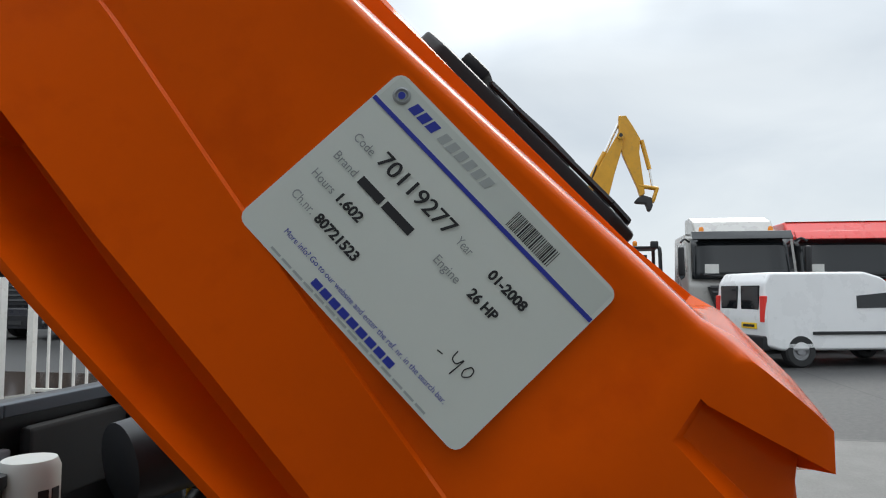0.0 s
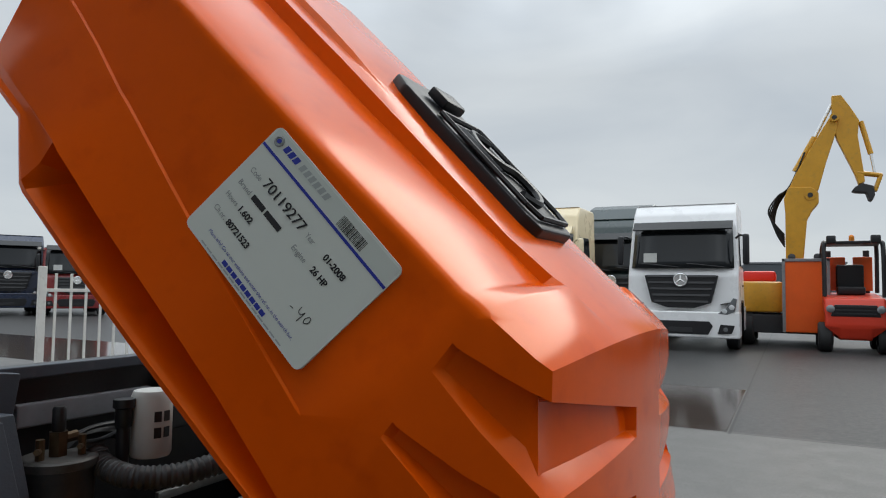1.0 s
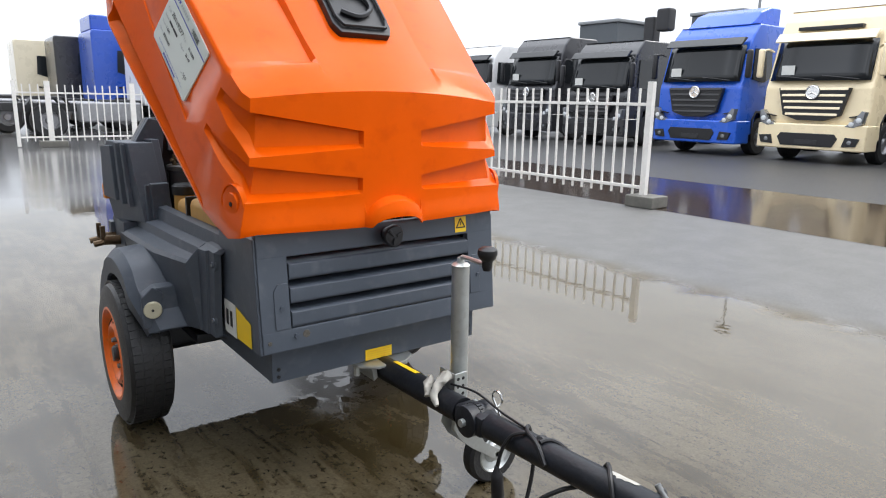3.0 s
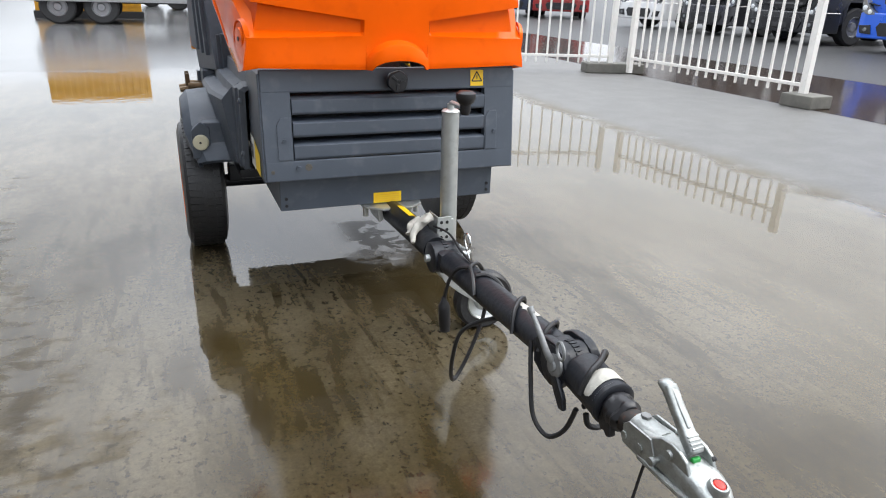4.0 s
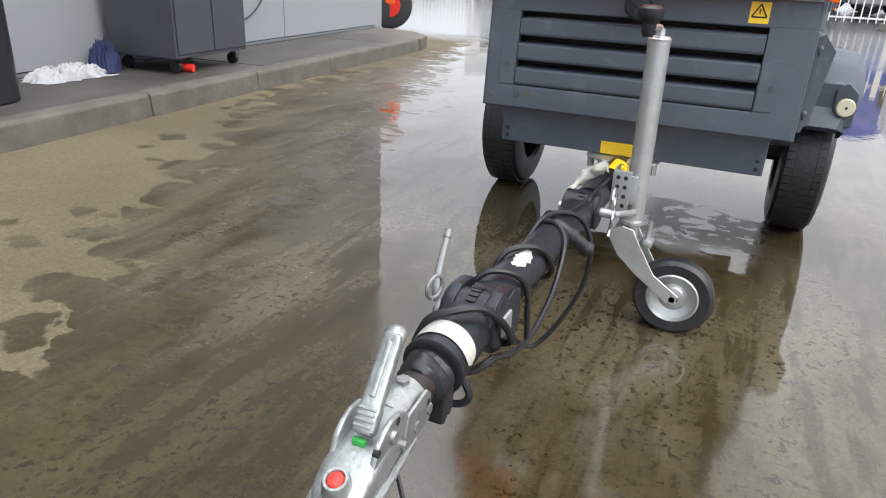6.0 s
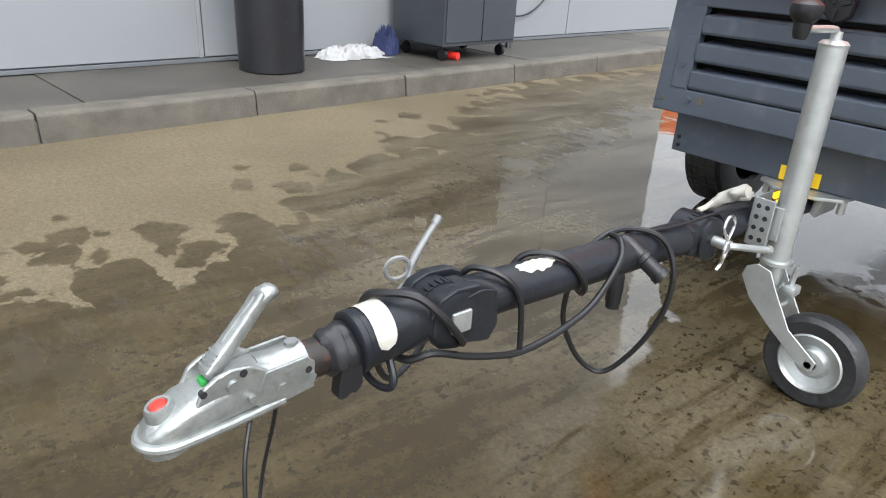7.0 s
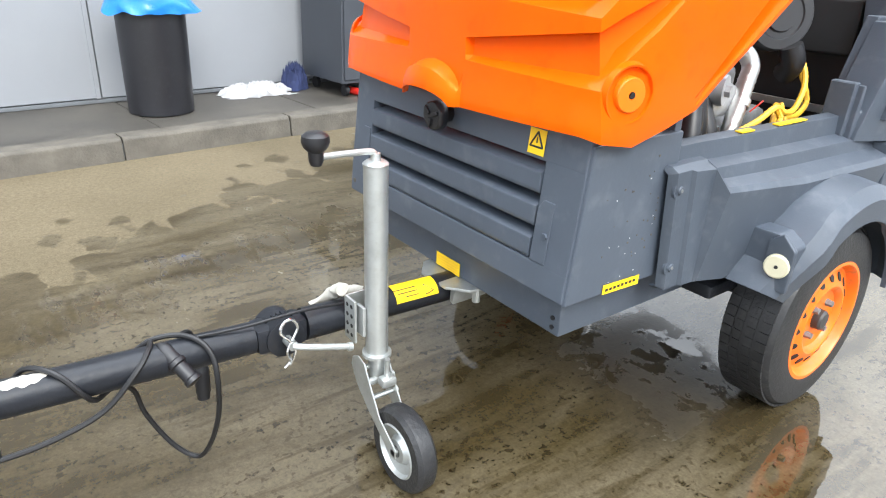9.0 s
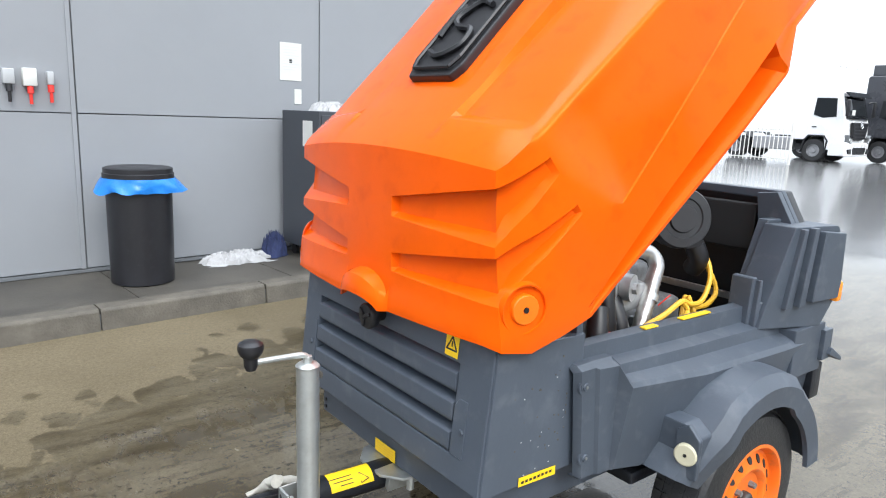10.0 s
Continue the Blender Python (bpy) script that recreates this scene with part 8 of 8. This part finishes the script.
for y0, y1, z0, z1 in ((-0.88, -0.8, 0.4, 2.36), (0.16, 0.24, 0.4, 2.36), (-0.88, 0.24, 2.28, 2.36)):
    bm = bmesh.new()
    box(bm, (-0.43, y0, z0), (-0.36, y1, z1), 0.01)
    part("panel_frame", bm, M_RIMG, dig)
bm = bmesh.new()
box(bm, (-0.1, 0.2, 0.9), (2.0, 1.4, 1.75), 0.1)
part("engine_cover", bm, M_CATY, dig)
bm = bmesh.new()
box(bm, (-0.1, -0.9, 0.35), (3.0, 1.4, 0.85), 0.03)
for yy in (-0.6, 0.0):
    lathe(bm, [(0.05, 0), (0.09, 0.02), (0.09, 0.1), (0.03, 0.12)], (-0.3, yy, 2.38), (-1, 0, 0.3), 12)
part("underframe", bm, M_CHASSIS, dig)
for x in (0.3, 2.4):
    for yy in (-0.8, 1.1):
        wheel_parts(dig, x, yy, 0.5, 0.3, M_CATY)
bm = bmesh.new()
box(bm, (0.4, 0.4, 1.75), (1.5, 1.25, 2.05), 0.08)
part("red_cover", bm, M_RED, dig)

# forklift
fk = thing("forklift", "orange-red forklift truck with black mast", "forklift", pose(16.6, -1.58, 0))
bm = bmesh.new()
prism(bm, [(0.25, 0.3), (0.12, 0.62), (0.15, 0.95), (0.3, 1.28), (0.9, 1.32), (2.3, 1.4), (2.5, 1.0), (2.45, 0.4)], "y", -0.62, 0.62, 0.07, 3)
for v in bm.verts:
    if v.co.z < 0.6 and v.co.x < 0.6:
        v.co.y *= 0.55
part("body", bm, M_FORKR, fk)
for s in (-1, 1):
    bm = bmesh.new()
    box(bm, (1.82, s * 0.08, 1.45), (1.88, s * 0.5, 2.3), 0.02)
    part("rear_screen", bm, M_FORK, fk, "bright orange screen behind the seat")
    bm = bmesh.new()
    lathe(bm, [(0.09, 0.0), (0.09, 0.03), (0.05, 0.05)], (0.13, s * 0.5, 1.02), (-1, 0, 0.1), 14)
    part("lamp", bm, M_LAMPD, fk)
bm = bmesh.new()
lathe(bm, [(0.05, 0), (0.06, 0.02), (0.06, 0.12), (0.03, 0.16)], (0.9, 0, 2.63), (0, 0, 1), 12)
part("beacon", bm, M_AMBER, fk, "amber beacon")
bm = bmesh.new()
prism(bm, [(-0.5, 0.85), (0.5, 0.85), (0.42, 1.12), (-0.42, 1.12)], "x", 0.12, 0.22, 0.02)
part("front_grille", bm, M_BLACK, fk)
for k in range(3):
    bm = bmesh.new()
    box(bm, (0.1, -0.4, 0.9 + k * 0.08), (0.13, 0.4, 0.93 + k * 0.08), 0.004)
    part("grille_bar", bm, M_CHASSIS, fk)
for s in (-1, 1):
    bm = bmesh.new()
    tube(bm, [(0.45, s * 0.6, 1.3), (0.55, s * 0.6, 2.4), (0.75, s * 0.58, 2.6), (1.7, s * 0.58, 2.6), (1.9, s * 0.6, 2.3), (1.95, s * 0.6, 1.4)], 0.05, 8)
    part("roof_post", bm, M_BLACK, fk)
    wheel_parts(fk, 0.55, s * 0.6, 0.35, 0.3, M_FORK)
    wheel_parts(fk, 2.1, s * 0.6, 0.35, 0.3, M_FORK)
    bm = bmesh.new()
    box(bm, (0.4, s * 0.35, 2.55), (0.55, s * 0.55, 2.75), 0.03)
    part("work_lamp", bm, M_BLACK, fk)
bm = bmesh.new()
box(bm, (0.6, -0.58, 2.56), (1.8, 0.58, 2.63), 0.02)
part("roof", bm, M_BLACK, fk)
bm = bmesh.new()
box(bm, (2.5, -0.5, 0.3), (2.62, -0.36, 2.5), 0.02)
box(bm, (2.5, 0.36, 0.3), (2.62, 0.5, 2.5), 0.02)
part("mast", bm, M_BLACK, fk)
bm = bmesh.new()
box(bm, (1.2, -0.3, 1.35), (1.7, 0.3, 1.55), 0.05)
box(bm, (1.6, -0.3, 1.5), (1.75, 0.3, 2.1), 0.05)
part("seat", bm, M_BLACK, fk)

# yellow machine across the yard, mirrored in the pool
yb = thing("yellow_container", "yellow painted steel container far across the yard", "container", pose(-2.6, 22.0, 0, 0, 0, 3))
bm = bmesh.new()
box(bm, (-1.4, -1.0, 0.2), (1.4, 1.0, 2.4), 0.02)
part("body", bm, M_CATY, yb)
bm = bmesh.new()
box(bm, (-0.05, -1.03, 0.35), (0.05, -1.0, 2.25), 0.006)
rib = part("rib", bm, M_CATY, yb)
rib.matrix_basis = pose(-1.27, 0, 0)
for k in range(1, 14):
    share(rib, "rib", pose(-1.27 + k * 0.2, 0, 0), yb)
bm = bmesh.new()
box(bm, (-1.45, -1.05, 0.0), (1.45, 1.05, 0.2), 0.01)
part("skid", bm, M_CHASSIS, yb)

# low flat trailer beside the far railing
fl = thing("flatbed_trailer", "low dark flatbed trailer parked across the yard", "trailer", pose(-1.75, 19.2, 0))
bm = bmesh.new()
box(bm, (-1.95, -1.2, 0.85), (1.95, 1.2, 1.0), 0.02)
part("deck", bm, M_CHASSIS, fl)
bm = bmesh.new()
box(bm, (-1.9, -1.22, 0.55), (1.9, -1.16, 0.86), 0.01)
part("side_rail", bm, M_RIMG, fl)
bm = bmesh.new()
box(bm, (-1.85, -0.5, 0.5), (1.85, 0.5, 0.86), 0.02)
part("frame", bm, M_CHASSIS, fl)
for x in (-1.3, -0.3):
    for yy in (-1.0, 1.0):
        wheel_parts(fl, x, yy, 0.42, 0.28, M_RIMG)

# lamp masts and low buildings at the yard's edge
for x, yy, hh in ((51.5, 27.6, 17.5), (67, 14.7, 9.1), (19.2, 66.5, 12.2)):
    t = thing("lamp_mast", "tall steel floodlight mast on the horizon", "mast", pose(x, yy, 0), "floodlight masts")
    bm = bmesh.new()
    cyl(bm, (0, 0, 0), (0, 0, hh), 0.14, 0.07, 10)
    part("pole", bm, M_MAST, t)
    bm = bmesh.new()
    box(bm, (-0.3, -0.7, hh - 0.1), (0.3, 0.7, hh + 0.15), 0.05)
    for k in range(4):
        box(bm, (-0.45, -0.65 + k * 0.35, hh - 0.15), (-0.25, -0.4 + k * 0.35, hh + 0.1), 0.03)
    part("floodlights", bm, M_CHASSIS, t)
for x, yy, w, d, hh in ((68.4, 55.7, 6, 6, 10.8), (76.2, 44.5, 6.5, 7, 11.6), (160, 20, 60, 20, 7), (60, 150, 60, 12, 6), (-30, 160, 70, 12, 5), (150, -60, 60, 30, 6)):
    t = thing("far_building", "grey flat-roofed building on the horizon", "building", pose(x, yy, 0))
    bm = bmesh.new()
    box(bm, (-d / 2, -w / 2, 0), (d / 2, w / 2, hh), 0.1)
    part("wall", bm, M_HAZE, t)
    bm = bmesh.new()
    box(bm, (-d / 2 - 0.2, -w / 2 - 0.2, hh), (d / 2 + 0.2, w / 2 + 0.2, hh + 0.4), 0.1)
    part("roof", bm, M_MAST, t)
